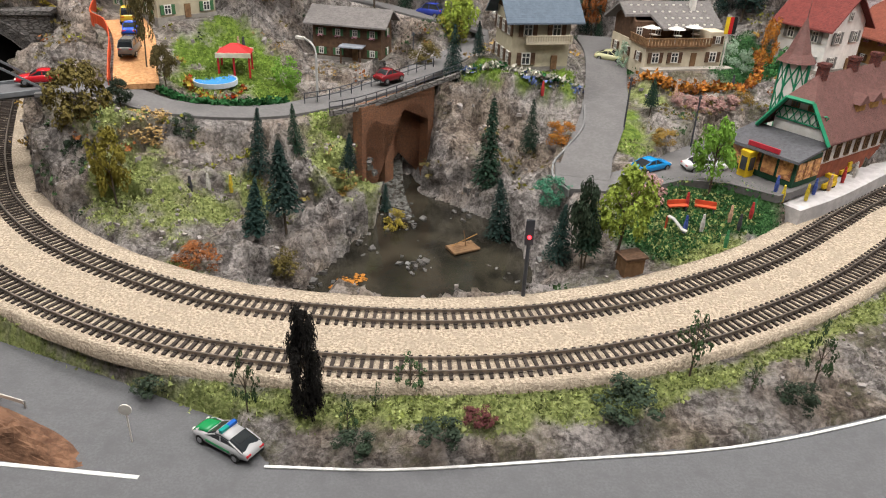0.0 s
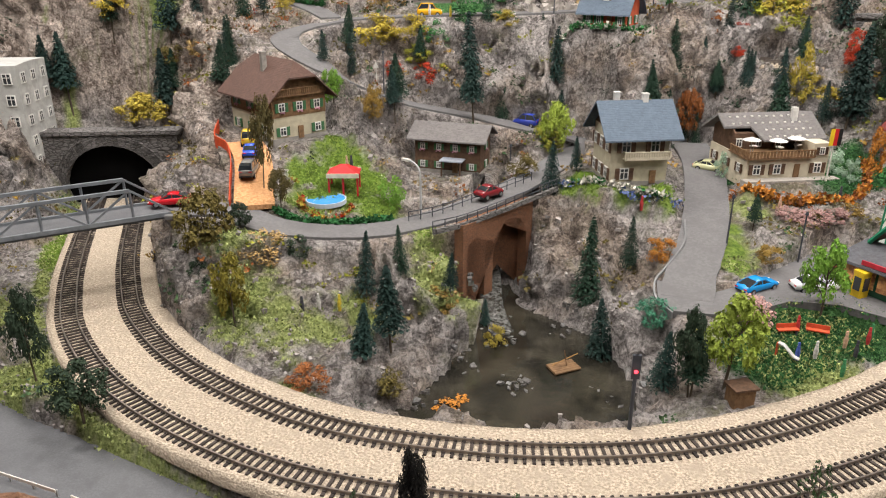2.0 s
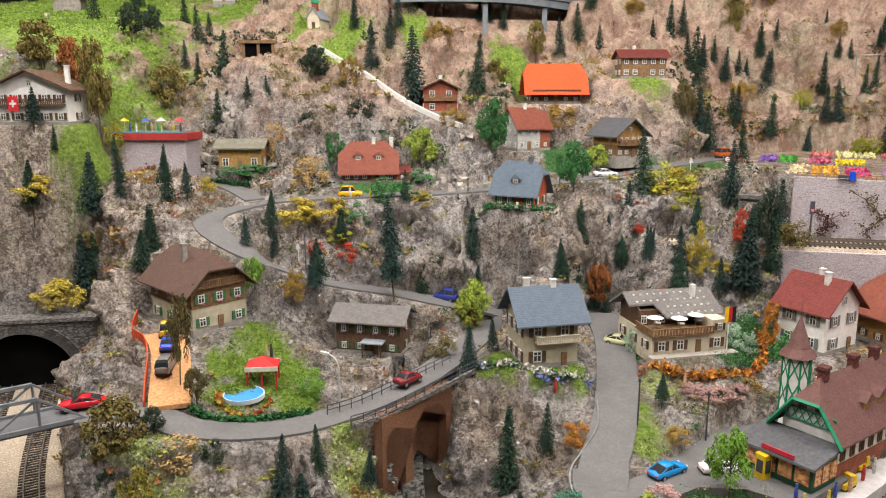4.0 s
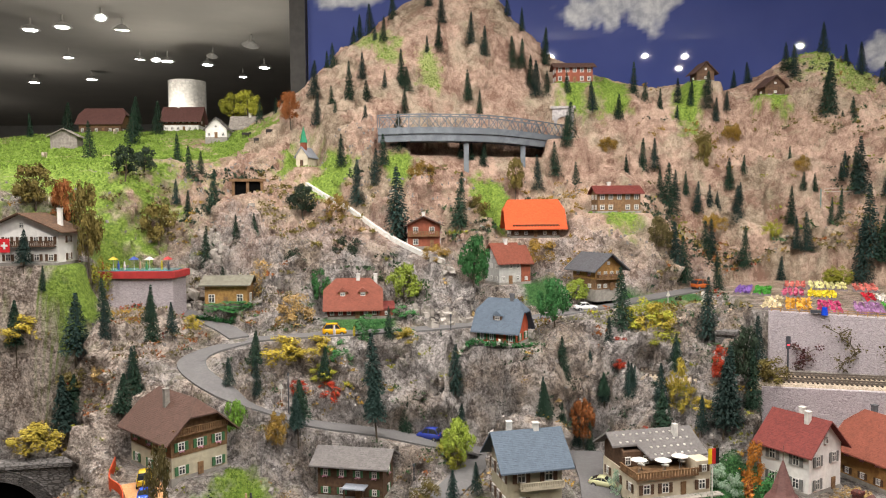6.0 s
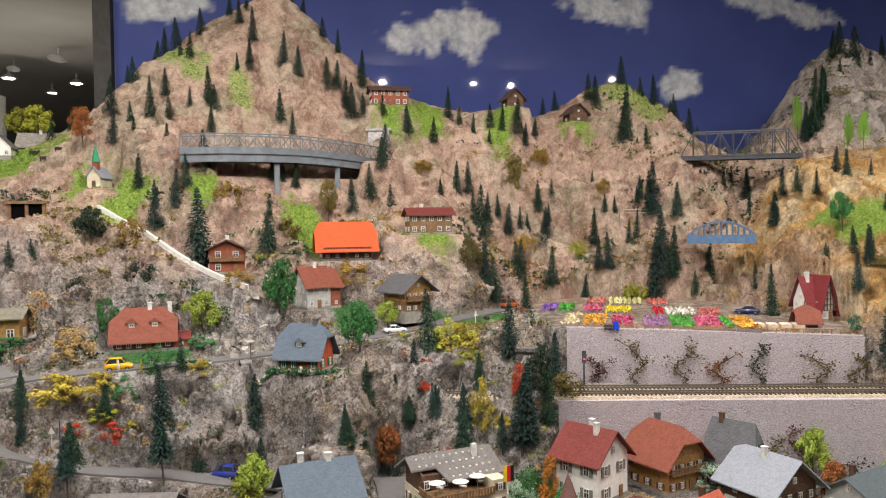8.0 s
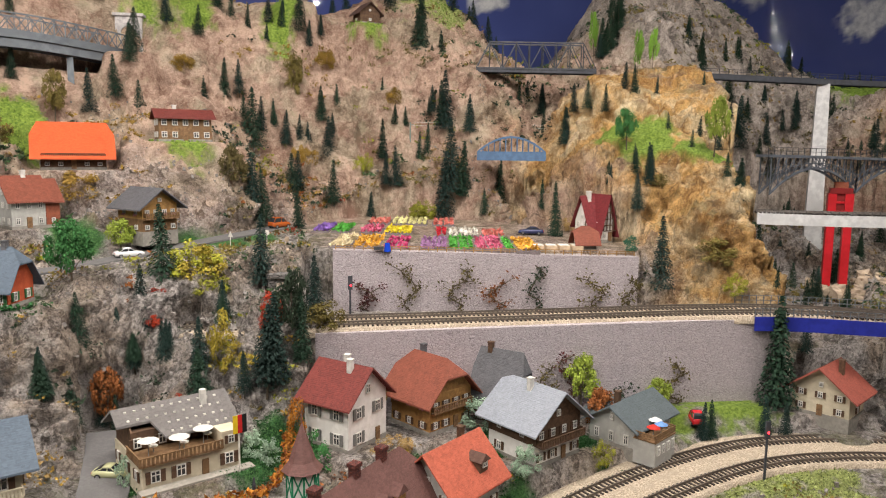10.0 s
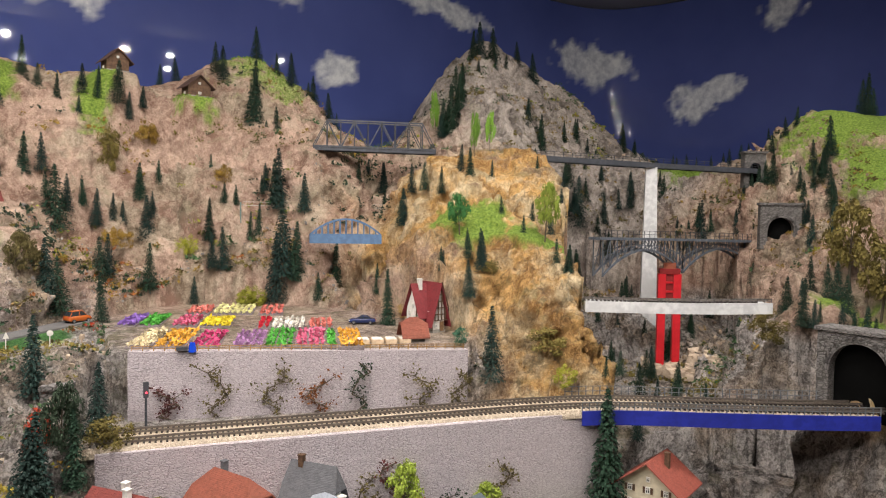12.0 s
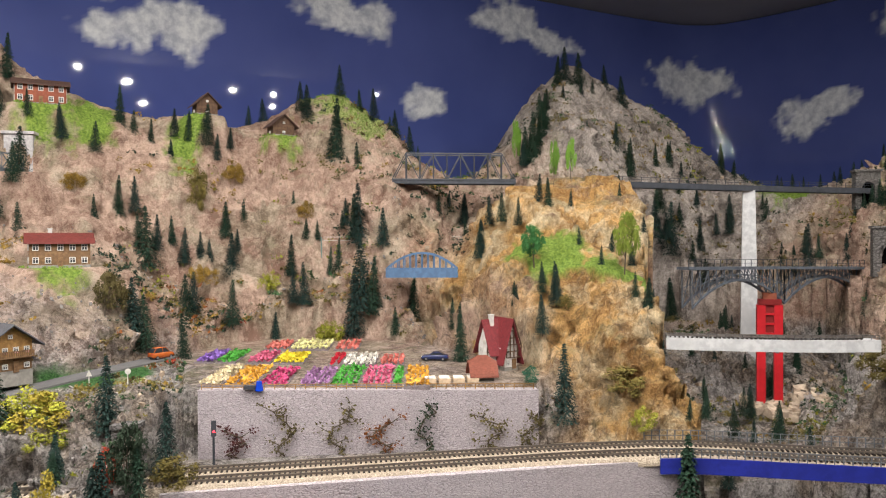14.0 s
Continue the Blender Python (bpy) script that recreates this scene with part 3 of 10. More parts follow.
def build_terrain():
    xs = np.arange(-2.2, 3.0001, 0.0048)
    ys = np.concatenate((np.arange(0.16, 0.28, 0.0058), np.arange(0.28, 0.50, 0.0032), np.arange(0.50, 1.0, 0.0040), np.arange(1.0, 2.12, 0.0027), np.arange(2.12, 2.62, 0.012)))
    gx, gy = np.meshgrid(xs, ys)
    h, level = ground_and_flat(gx, gy)
    ny, nx = h.shape
    x, y, z, level = gx.ravel(), gy.ravel(), h.ravel(), level.ravel()
    dy, dx = np.gradient(smooth_height(gx, gy), ys, xs)
    slope = np.hypot(dx, dy).ravel()
    tracks = line_distance(x, y, spline(TRACK_MID, 80))
    calm = np.clip((tracks - 0.06) / 0.03, 0, 1) * (1 - level) * np.clip((y - 0.36) / 0.05, 0.3, 1)
    grass = np.zeros(x.shape)
    p3 = np.stack((x, y, z), 1)
    wob = NOISE[4](p3 * 22) * 0.3 + NOISE[5](p3 * 60) * 0.3 + NOISE[3](p3 * 150) * 0.25
    for mx, my, r in MEADOWS:
        grass = np.maximum(grass, np.clip(2.5 * (1.1 - np.hypot(x - mx, y - my) / r + wob), 0, 1))
    moss = np.zeros(x.shape)
    for mx, my, r in MOSS:
        moss = np.maximum(moss, np.clip(2 * (1.0 - np.hypot(x - mx, y - my) / r + wob * 1.3), 0, 1))
    outer = np.interp(x, MAIN_TRACK[:, 0], MAIN_TRACK[:, 1]) > y
    verge = np.clip(1.5 - np.abs(tracks - 0.067) / 0.009 + wob * 2.2, 0, 1) * outer * (x < 1.0) * (y > 0.25)
    moss = np.maximum(moss, verge)
    lawn = np.zeros(x.shape)
    for mx, my, r in LAWNS:
        lawn = np.maximum(lawn, np.clip(3 * (1.05 - np.hypot(x - mx, y - my) / r + wob * 0.3), 0, 1))
    calm = calm * (1 - 0.85 * lawn)
    rock = np.clip(slope * 1.3, 0.3, 1.1) * calm * (1 - 0.8 * grass)
    nrm = np.stack((-dx.ravel(), -dy.ravel(), np.ones(x.shape)), 1)
    nrm /= np.linalg.norm(nrm, axis=1)[:, None]
    warp = np.stack((NOISE[0](p3 * 14), NOISE[1](p3 * 14), NOISE[2](p3 * 14)), 1) * 0.03
    warp += np.stack((NOISE[3](p3 * 60), NOISE[4](p3 * 60), NOISE[5](p3 * 60)), 1) * 0.006
    q = (p3 + warp) * np.array((1, 1, 0.75))
    gentle = 1 / (1 + slope * slope * 0.12)
    crag = 0.020 * facets(q, 9.0, 1) + (0.008 + 0.009 * gentle) * facets(q, 22.0, 2) + gentle * (0.009 * facets(q * (1, 1, 1.4), 55.0, 3) + 0.005 * ridged(q, 40.0, 2))
    massif = np.clip((x - 0.93) / 0.06, 0, 1) * np.clip((2.1 - x) / 0.1, 0, 1) * np.clip((1.72 - y) / 0.1, 0, 1)
    strata = q @ np.array(((0.9, 0.1, 0.0), (-0.1, 0.9, 0.0), (0.35, 0.2, 0.45)))
    crag = crag * (1 - 0.35 * massif) + massif * (0.026 * facets(strata, 8.0, 5) + 0.010 * facets(strata, 21.0, 6))
    big = NOISE[3](p3 * 5.0)
    far = np.clip((y - 1.7) / 0.3, 0, 1)
    step = (crag + 0.010 * big) * rock * (1 - 0.62 * far)
    p3 = p3 + nrm * step[:, None]
    p3[:, 2] += NOISE[5](p3 * 90) * 0.0018 * calm
    tri = np.arange(ny * nx).reshape(ny, nx)
    f = np.stack((tri[:-1, :-1], tri[:-1, 1:], tri[1:, 1:], tri[1:, :-1]), -1).reshape(-1, 4)
    me = bpy.data.meshes.new("terrain")
    me.from_pydata(p3.tolist(), [], f.tolist())
    for name, v in (("grass", grass), ("moss", moss), ("lawn", lawn), ("steep", np.clip(slope, 0, 2))):
        me.attributes.new(name, "FLOAT", "POINT").data.foreach_set("value", v.astype(np.float32))
    me.shade_smooth()
    return me, p3, rock, level, np.maximum(moss, 0.7 * grass), lawn


def voronoi(nt, vector, scale, feature="F1"):
    n = nt.nodes.new("ShaderNodeTexVoronoi")
    n.feature = feature
    n.inputs["Scale"].default_value = scale
    nt.links.new(vector, n.inputs["Vector"])
    return n


def warped(nt, amount, scale, stretch=(1, 1, 1)):
    """Object coordinates, stretched and shaken by noise."""
    co, nz, mp, add = (nt.nodes.new("ShaderNode" + k) for k in ("TexCoord", "TexNoise", "VectorMath", "VectorMath"))
    nz.inputs["Scale"].default_value, nz.inputs["Detail"].default_value = scale, 3
    sub, mul = nt.nodes.new("ShaderNodeVectorMath"), nt.nodes.new("ShaderNodeVectorMath")
    sub.operation, mul.operation, mp.operation = "SUBTRACT", "SCALE", "MULTIPLY"
    nt.links.new(co.outputs["Object"], nz.inputs["Vector"])
    nt.links.new(nz.outputs["Color"], sub.inputs[0])
    sub.inputs[1].default_value = (0.5, 0.5, 0.5)
    nt.links.new(sub.outputs[0], mul.inputs[0])
    mul.inputs["Scale"].default_value = amount
    nt.links.new(co.outputs["Object"], mp.inputs[0])
    mp.inputs[1].default_value = stretch
    nt.links.new(mp.outputs[0], add.inputs[0])
    nt.links.new(mul.outputs[0], add.inputs[1])
    return add.outputs[0]


def value_of(nt, color):
    n = nt.nodes.new("ShaderNodeSeparateColor")
    nt.links.new(color, n.inputs[0])
    return n.outputs[0]


def rock_material():
    m = bpy.data.materials.new("layout_ground")
    m.use_nodes = True
    nt = m.node_tree
    b = nt.nodes["Principled BSDF"]
    b.inputs["Roughness"].default_value = 0.85
    b.inputs["Specular IOR Level"].default_value = 0.2
    shaken = warped(nt, 0.02, 45, (1, 1, 0.7))
    chip = value_of(nt, voronoi(nt, shaken, 130).outputs["Color"])
    slabs = value_of(nt, voronoi(nt, shaken, 42).outputs["Color"])
    grain = noise_fac(nt, 260, 0.30, 0.70, 8, 0.75)
    tone = math_node(nt, "ADD", math_node(nt, "MULTIPLY", chip, 0.24), math_node(nt, "ADD", math_node(nt, "MULTIPLY", slabs, 0.20), math_node(nt, "MULTIPLY", grain, 0.56)))
    tone_map = nt.nodes.new("ShaderNodeMapRange")
    tone_map.inputs[1].default_value, tone_map.inputs[2].default_value = 0.30, 0.72
    nt.links.new(tone, tone_map.inputs[0])
    tone = tone_map.outputs[0]
    grey = ramp_mix(nt, tone, (0.140, 0.125, 0.118), (0.645, 0.59, 0.562))
    brown = ramp_mix(nt, tone, (0.110, 0.083, 0.067), (0.56, 0.46, 0.38))
    grey = ramp_mix(nt, noise_fac(nt, 8, 0.46, 0.60, 6, 0.65), grey, brown)
    streak = nt.nodes.new("ShaderNodeTexNoise")
    streak.inputs["Scale"].default_value, streak.inputs["Detail"].default_value, streak.inputs["Roughness"].default_value = 15, 7, 0.62
    nt.links.new(warped(nt, 0.10, 7, (1, 1, 0.30)), streak.inputs["Vector"])
    run = nt.nodes.new("ShaderNodeMapRange")
    run.inputs[1].default_value, run.inputs[2].default_value = 0.34, 0.66
    nt.links.new(streak.outputs[0], run.inputs[0])
    broad = run.outputs[0]
    calm_tone = math_node(nt, "ADD", math_node(nt, "MULTIPLY", broad, 0.38), math_node(nt, "ADD", math_node(nt, "MULTIPLY", tone, 0.30), math_node(nt, "MULTIPLY", noise_fac(nt, 34, 0.32, 0.68, 12, 0.75), 0.32)))
    spread = nt.nodes.new("ShaderNodeMapRange")
    spread.inputs[1].default_value, spread.inputs[2].default_value = 0.27, 0.72
    nt.links.new(calm_tone, spread.inputs[0])
    calm_tone = spread.outputs[0]
    pink = ramp_mix(nt, calm_tone, (0.28, 0.165, 0.122), (0.71, 0.515, 0.405))
    tan = ramp_mix(nt, calm_tone, (0.24, 0.178, 0.125), (0.65, 0.525, 0.40))
    pink = ramp_mix(nt, noise_fac(nt, 8, 0.48, 0.60, 6, 0.65), pink, tan)
    ochre = ramp_mix(nt, calm_tone, (0.27, 0.135, 0.045), (0.80, 0.49, 0.19))
    cream = ramp_mix(nt, calm_tone, (0.42, 0.29, 0.155), (0.90, 0.74, 0.48))
    ochre = ramp_mix(nt, noise_fac(nt, 10, 0.44, 0.58, 6, 0.65), ochre, cream)
    umber = ramp_mix(nt, calm_tone, (0.15, 0.085, 0.055), (0.46, 0.29, 0.20))
    ochre = ramp_mix(nt, noise_fac(nt, 5, 0.54, 0.60, 5, 0.6), ochre, umber)
    stone = ramp_mix(nt, calm_tone, (0.165, 0.138, 0.122), (0.63, 0.55, 0.495))
    co = nt.nodes.new("ShaderNodeTexCoord")
    xyz = nt.nodes.new("ShaderNodeSeparateXYZ")
    nt.links.new(co.outputs["Object"], xyz.inputs[0])

    def band(sock, lo, hi):
        r = nt.nodes.new("ShaderNodeMapRange")
        r.inputs[1].default_value, r.inputs[2].default_value = lo, hi
        nt.links.new(sock, r.inputs[0])
        return r.outputs[0]
    stone = ramp_mix(nt, math_node(nt, "MULTIPLY", noise_fac(nt, 5.5, 0.52, 0.57, 5, 0.6), math_node(nt, "SUBTRACT", 1.0, band(xyz.outputs[1], 1.46, 1.6))), stone, ochre)
    shake = math_node(nt, "MULTIPLY", noise_fac(nt, 12, 0.2, 0.8), 0.3)
    back = band(math_node(nt, "ADD", shake, math_node(nt, "ADD", xyz.outputs[1], math_node(nt, "MULTIPLY", xyz.outputs[2], 0.9))), 1.90, 2.15)
    west = math_node(nt, "MULTIPLY", math_node(nt, "SUBTRACT", 1.0, band(math_node(nt, "ADD", shake, xyz.outputs[0]), -0.50, -0.40)), band(xyz.outputs[2], 0.10, 0.16))
    west = math_node(nt, "MULTIPLY", west, math_node(nt, "SUBTRACT", 1.0, band(xyz.outputs[1], 1.22, 1.32)))
    broken = ramp_mix(nt, tone, (0.17, 0.125, 0.10), (0.80, 0.68, 0.59))
    col = ramp_mix(nt, west, ramp_mix(nt, back, grey, pink), broken)
    col = ramp_mix(nt, math_node(nt, "MULTIPLY", band(xyz.outputs[0], 0.42, 0.52), band(xyz.outputs[2], 0.29, 0.33)), col, pink)
    col = ramp_mix(nt, math_node(nt, "MULTIPLY", band(xyz.outputs[0], 0.93, 1.03), math_node(nt, "MULTIPLY", math_node(nt, "SUBTRACT", 1.0, band(xyz.outputs[0], 1.42, 1.50)), math_node(nt, "MULTIPLY", band(xyz.outputs[2], 0.17, 0.21), math_node(nt, "SUBTRACT", 1.0, band(xyz.outputs[1], 1.62, 1.74))))), col, ochre)
    col = ramp_mix(nt, math_node(nt, "MULTIPLY", band(xyz.outputs[0], 1.3, 1.45), band(xyz.outputs[1], 1.58, 1.70)), col, stone)
    rough_part = math_node(nt, "SUBTRACT", 1.0, math_node(nt, "MULTIPLY", back, 0.85))
    # shade of crevices drawn into the rock colour as thin dark lines
    for crevice_shade_scale, width, depth in ((13, 0.045, 0.55), (36, 0.07, 0.5)):
        edge = voronoi(nt, warped(nt, 0.06, 26, (1, 1, 0.7)), crevice_shade_scale, "DISTANCE_TO_EDGE")
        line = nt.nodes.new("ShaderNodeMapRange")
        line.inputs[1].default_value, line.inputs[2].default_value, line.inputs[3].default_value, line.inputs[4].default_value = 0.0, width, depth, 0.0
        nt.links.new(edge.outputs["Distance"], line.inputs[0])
        col = ramp_mix(nt, math_node(nt, "MULTIPLY", math_node(nt, "MULTIPLY", line.outputs[0], rough_part), noise_fac(nt, crevice_shade_scale * 1.5, 0.42, 0.55)), col, (0.055, 0.042, 0.036))
    lichen = ramp_mix(nt, noise_fac(nt, 150, 0.35, 0.65), (0.12, 0.125, 0.06), (0.27, 0.27, 0.14))
    col = ramp_mix(nt, math_node(nt, "MULTIPLY", noise_fac(nt, 17, 0.57, 0.67, 8, 0.7), 0.40), col, lichen)
    soil = ramp_mix(nt, noise_fac(nt, 180, 0.4, 0.6), (0.09, 0.085, 0.05), (0.20, 0.20, 0.10))
    flat = nt.nodes.new("ShaderNodeMapRange")
    flat.inputs[1].default_value, flat.inputs[2].default_value, flat.inputs[3].default_value, flat.inputs[4].default_value = 0.2, 0.6, 0.6, 0.0
    nt.links.new(attr_fac(nt, "steep"), flat.inputs[0])
    col = ramp_mix(nt, math_node(nt, "MULTIPLY", flat.outputs[0], noise_fac(nt, 26, 0.50, 0.58, 6, 0.7)), col, soil)
    moss = ramp_mix(nt, noise_fac(nt, 260, 0.35, 0.65), (0.20, 0.25, 0.07), (0.54, 0.60, 0.23))
    col = ramp_mix(nt, attr_fac(nt, "moss"), col, moss)
    green = ramp_mix(nt, noise_fac(nt, 190, 0.35, 0.65), (0.13, 0.22, 0.035), (0.34, 0.47, 0.085))
    col = ramp_mix(nt, attr_fac(nt, "grass"), col, green)
    turf = ramp_mix(nt, noise_fac(nt, 320, 0.35, 0.65), (0.032, 0.098, 0.030), (0.11, 0.26, 0.078))
    col = ramp_mix(nt, attr_fac(nt, "lawn"), col, turf)
    nt.links.new(col, b.inputs["Base Color"])
    bump = nt.nodes.new("ShaderNodeBump")
    bump.inputs["Strength"].default_value, bump.inputs["Distance"].default_value = 1.0, 0.012
    relief = math_node(nt, "ADD", math_node(nt, "MULTIPLY", noise_fac(nt, 75, 0.25, 0.75, 14, 0.76), 0.85), math_node(nt, "MULTIPLY", chip, 0.16))
    nt.links.new(math_node(nt, "MULTIPLY", relief, math_node(nt, "SUBTRACT", 1.0, math_node(nt, "MULTIPLY", back, 0.25))), bump.inputs["Height"])
    nt.links.new(bump.outputs[0], b.inputs["Normal"])
    return m


terrain_mesh, TERRAIN_POINTS, TERRAIN_ROCK, TERRAIN_LEVEL, TERRAIN_MOSS, TERRAIN_LAWN = build_terrain()
terrain = new("ground", terrain_mesh)
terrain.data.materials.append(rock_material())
tagged(terrain, "rugged plaster rock landscape with moss and meadow patches", "terrain", kind="structure")

# ---- room ----
PLASTER = mat("plaster", (0.44, 0.43, 0.41), (0.42, 0.41, 0.39), scale=60, rough=0.9)
CEILING_PAINT = mat("ceiling_paint", (0.47, 0.45, 0.40), (0.44, 0.42, 0.375), scale=4, rough=0.9)
CARPET = mat("carpet", (0.10, 0.09, 0.09), scale=300, rough=0.95)


def sky_material():
    m = bpy.data.materials.new("painted_sky")
    m.use_nodes = True
    nt = m.node_tree
    b = nt.nodes["Principled BSDF"]
    b.inputs["Roughness"].default_value = 0.025
    b.inputs["Specular IOR Level"].default_value = 0.5
    col = ramp_mix(nt, noise_fac(nt, 1.3, 0.3, 0.7), (0.050, 0.070, 0.235), (0.085, 0.112, 0.325))
    cloud = ramp_mix(nt, noise_fac(nt, 30, 0.35, 0.65, 6), (0.42, 0.44, 0.50), (0.74, 0.75, 0.76))
    col = ramp_mix(nt, attr_fac(nt, "cloud"), col, cloud)
    nt.links.new(col, b.inputs["Base Color"])
    return m


# clouds on the painted sky: along the wall, height, half width, half height
CLOUDS = ((0.12, 1.30, 0.13, 0.06), (0.24, 1.325, 0.10, 0.075), (0.50, 1.525, 0.20, 0.07), (1.10, 1.235, 0.17, 0.085), (1.24, 1.26, 0.13, 0.10), (1.76, 1.42, 0.11, 0.10), (1.90, 1.36, 0.15, 0.07), (2.16, 1.075, 0.12, 0.055), (2.55, 1.46, 0.17, 0.10), (2.75, 1.39, 0.18, 0.06), (3.50, 1.28, 0.17, 0.12), (3.64, 1.27, 0.14, 0.08), (4.06, 1.06, 0.12, 0.09), (4.20, 1.12, 0.11, 0.07), (4.44, 1.455, 0.10, 0.09))
SKY_PLAN = ((-0.678, 2.70), (0.4, 2.74), (1.6, 2.76), (2.6, 2.80), (2.92, 2.76), (3.06, 2.6), (3.2, 2.2), (3.32, 1.6), (3.36, 0.6), (3.36, -1.2))


def build_sky():
    line = spline([(x, y, 0) for x, y in SKY_PLAN], 420)
    s = np.concatenate(([0], np.cumsum(np.linalg.norm(np.diff(line[:, :2], axis=0), axis=1))))
    zs = np.linspace(0.2, CEIL - 0.004, 110)
    verts, cloud = [], []
    for zz in zs:
        for k in range(len(line)):
            verts.append((line[k, 0], line[k, 1], zz))
    v = np.array(verts)
    u = np.tile(s, len(zs))
    q = np.stack((u, v[:, 2], np.zeros(len(u))), 1)
    wob = NOISE[0](q * 14) * 0.34 + NOISE[1](q * 34) * 0.26 + NOISE[2](q * 80) * 0.16
    c = np.zeros(len(u))
    for cu, cz, a, b in CLOUDS:
        c = np.maximum(c, np.clip(3.0 * (1 - np.hypot((u - cu) / a, (v[:, 2] - cz) / b) + wob), 0, 1))
    n = len(line)
    idx = np.arange(n * len(zs)).reshape(len(zs), n)
    f = np.stack((idx[:-1, :-1], idx[:-1, 1:], idx[1:, 1:], idx[1:, :-1]), -1).reshape(-1, 4)
    me = bpy.data.meshes.new("backdrop")
    me.from_pydata(verts, [], f.tolist())
    me.attributes.new("cloud", "FLOAT", "POINT").data.foreach_set("value", c.astype(np.float32))
    me.materials.append(sky_material())
    me.shade_smooth()
    return me


tagged(new("backdrop", build_sky()), "glossy blue painted sky wall with grey-white clouds", "backdrop", kind="structure")


def slab(name, label, category, material, *bounds):
    return tagged(finish(name, box(bmesh.new(), *bounds), material), label, category, kind="structure")


slab("ceiling", "plain grey plaster ceiling", "ceiling", CEILING_PAINT, -7, -3, CEIL, 3.6, 9, CEIL + 0.1)
slab("floor", "dark carpet floor of the exhibition room", "floor", CARPET, -7, -3, -1.05, 3.6, 9, -0.95)
slab("wall_west", "grey plaster room wall", "wall", PLASTER, -7.1, -3, -0.95, -7, 9, CEIL)
slab("wall_north", "grey plaster far room wall", "wall", PLASTER, -7, 9, -0.95, 3.6, 9.1, CEIL)
slab("wall_south", "grey plaster room wall behind the aisle", "wall", PLASTER, -7, -3.1, -0.95, 3.6, -3, CEIL)
slab("wall_east", "grey plaster room wall", "wall", PLASTER, 3.6, -3, -0.95, 3.7, 9, CEIL)
slab("trim", "dark edge post of the painted sky wall", "post", mat("dark_trim", (0.05, 0.045, 0.04), scale=30, rough=0.5), -0.738, 2.665, 0.5, -0.681, 2.74, CEIL - 0.002)
slab("ceiling_hatch", "dark square ventilation panel in the ceiling", "ceiling panel", mat("hatch_grey", (0.10, 0.095, 0.09), scale=30, rough=0.6), -1.39, 2.60, CEIL - 0.02, -1.10, 2.84, CEIL - 0.001)
slab("ceiling_rail", "dark lamp rail along the ceiling", "lamp rail", mat("hatch_grey", (0.10, 0.095, 0.09)), -2.75, 3.46, CEIL - 0.012, -1.42, 3.475, CEIL - 0.001)

# ---- tracks ----
BALLAST = mat("ballast", (0.62, 0.52, 0.40), (0.30, 0.24, 0.18), scale=420, rough=0.95, bump=1.0, bump_scale=420)
RAIL = mat("rail", (0.30, 0.26, 0.23), scale=200, rough=0.38, metal=0.8)
SLEEPER = mat("sleeper", (0.045, 0.035, 0.030), scale=300, rough=0.8, vary=0.5)
TRACK_GAP = 0.0325


def lifted(line, dz):
    out = line.copy()
    out[:, 2] += dz
    return out


def ballast_bed(name, mid, half, outer, label):
    left, right = offset_line(mid, half), offset_line(mid, -outer)
    bm = ribbon(left, right, 0.012, 24)
    for v in bm.verts:
        p = v.co * 300
        v.co.z += 0.0007 * noise.noise(p) + 0.0008 * noise.noise(v.co * 90)
    return tagged(finish(name, bm, BALLAST, smooth=True), label, "ballast", kind="structure")


def sleeper_mesh():
    me = bpy.data.meshes.new("sleeper")
    bm = bmesh.new()
    box(bm, -0.00135, -0.0145, -0.0012, 0.00135, 0.0145, 0.0014)
    box(bm, -0.0017, 0.0062, 0.0014, 0.0017, 0.0105, 0.0021)
    box(bm, -0.0017, -0.0105, 0.0014, 0.0017, -0.0062, 0.0021)
    bm.to_mesh(me)
    bm.free()
    me.materials.append(SLEEPER)
    return me


SLEEPER_MESH = sleeper_mesh()


def railway(name, line, label, spacing=0.0072, near=None):
    """A track: two rails on sleepers; near: a stretch of x in which each sleeper is a piece of its own."""
    top = empty(name, Matrix(), label, "railway track", "model railway tracks")
    length = np.linalg.norm(np.diff(line[:, :2], axis=0), axis=1).sum()
    for side, nm in ((0.00825, "rail"), (-0.00825, "rail")):
        bm = bmesh.new()
        a, b = offset_line(line, side - 0.0007), offset_line(line, side + 0.0007)
        rows = [[bm.verts.new(q) for q in ((*p[:2], p[2] + 0.0014), (*r[:2], r[2] + 0.0014), (*r[:2], r[2] + 0.0042), (*p[:2], p[2] + 0.0042))] for p, r in zip(a, b)]
        for r0, r1 in zip(rows, rows[1:]):
            for k in range(4):
                bm.faces.new((r0[k], r0[(k + 1) % 4], r1[(k + 1) % 4], r1[k]))
        bmesh.ops.recalc_face_normals(bm, faces=bm.faces)
        part(nm, bm, RAIL, top)
    n = int(length / spacing)
    seq = spline(line[::4], n)
    t = np.gradient(seq, axis=0)
    rest = bmesh.new()
    made = 0
    for p, d in zip(seq, t):
        m = Matrix.LocRotScale(p, Euler((0, -math.atan2(d[2], math.hypot(d[0], d[1])), math.atan2(d[1], d[0]))), None)
        if near and near[0] < p[0] < near[1] and made < 290:
            ob = new("sleeper", SLEEPER_MESH)
            ob.parent, ob.matrix_basis = top, m
            made += 1
        else:
            box(rest, -0.00135, -0.0145, -0.0012, 0.00135, 0.0145, 0.0014, m)
    tagged(part("far_bedding", rest, SLEEPER, top), kind="stuff")
    return top


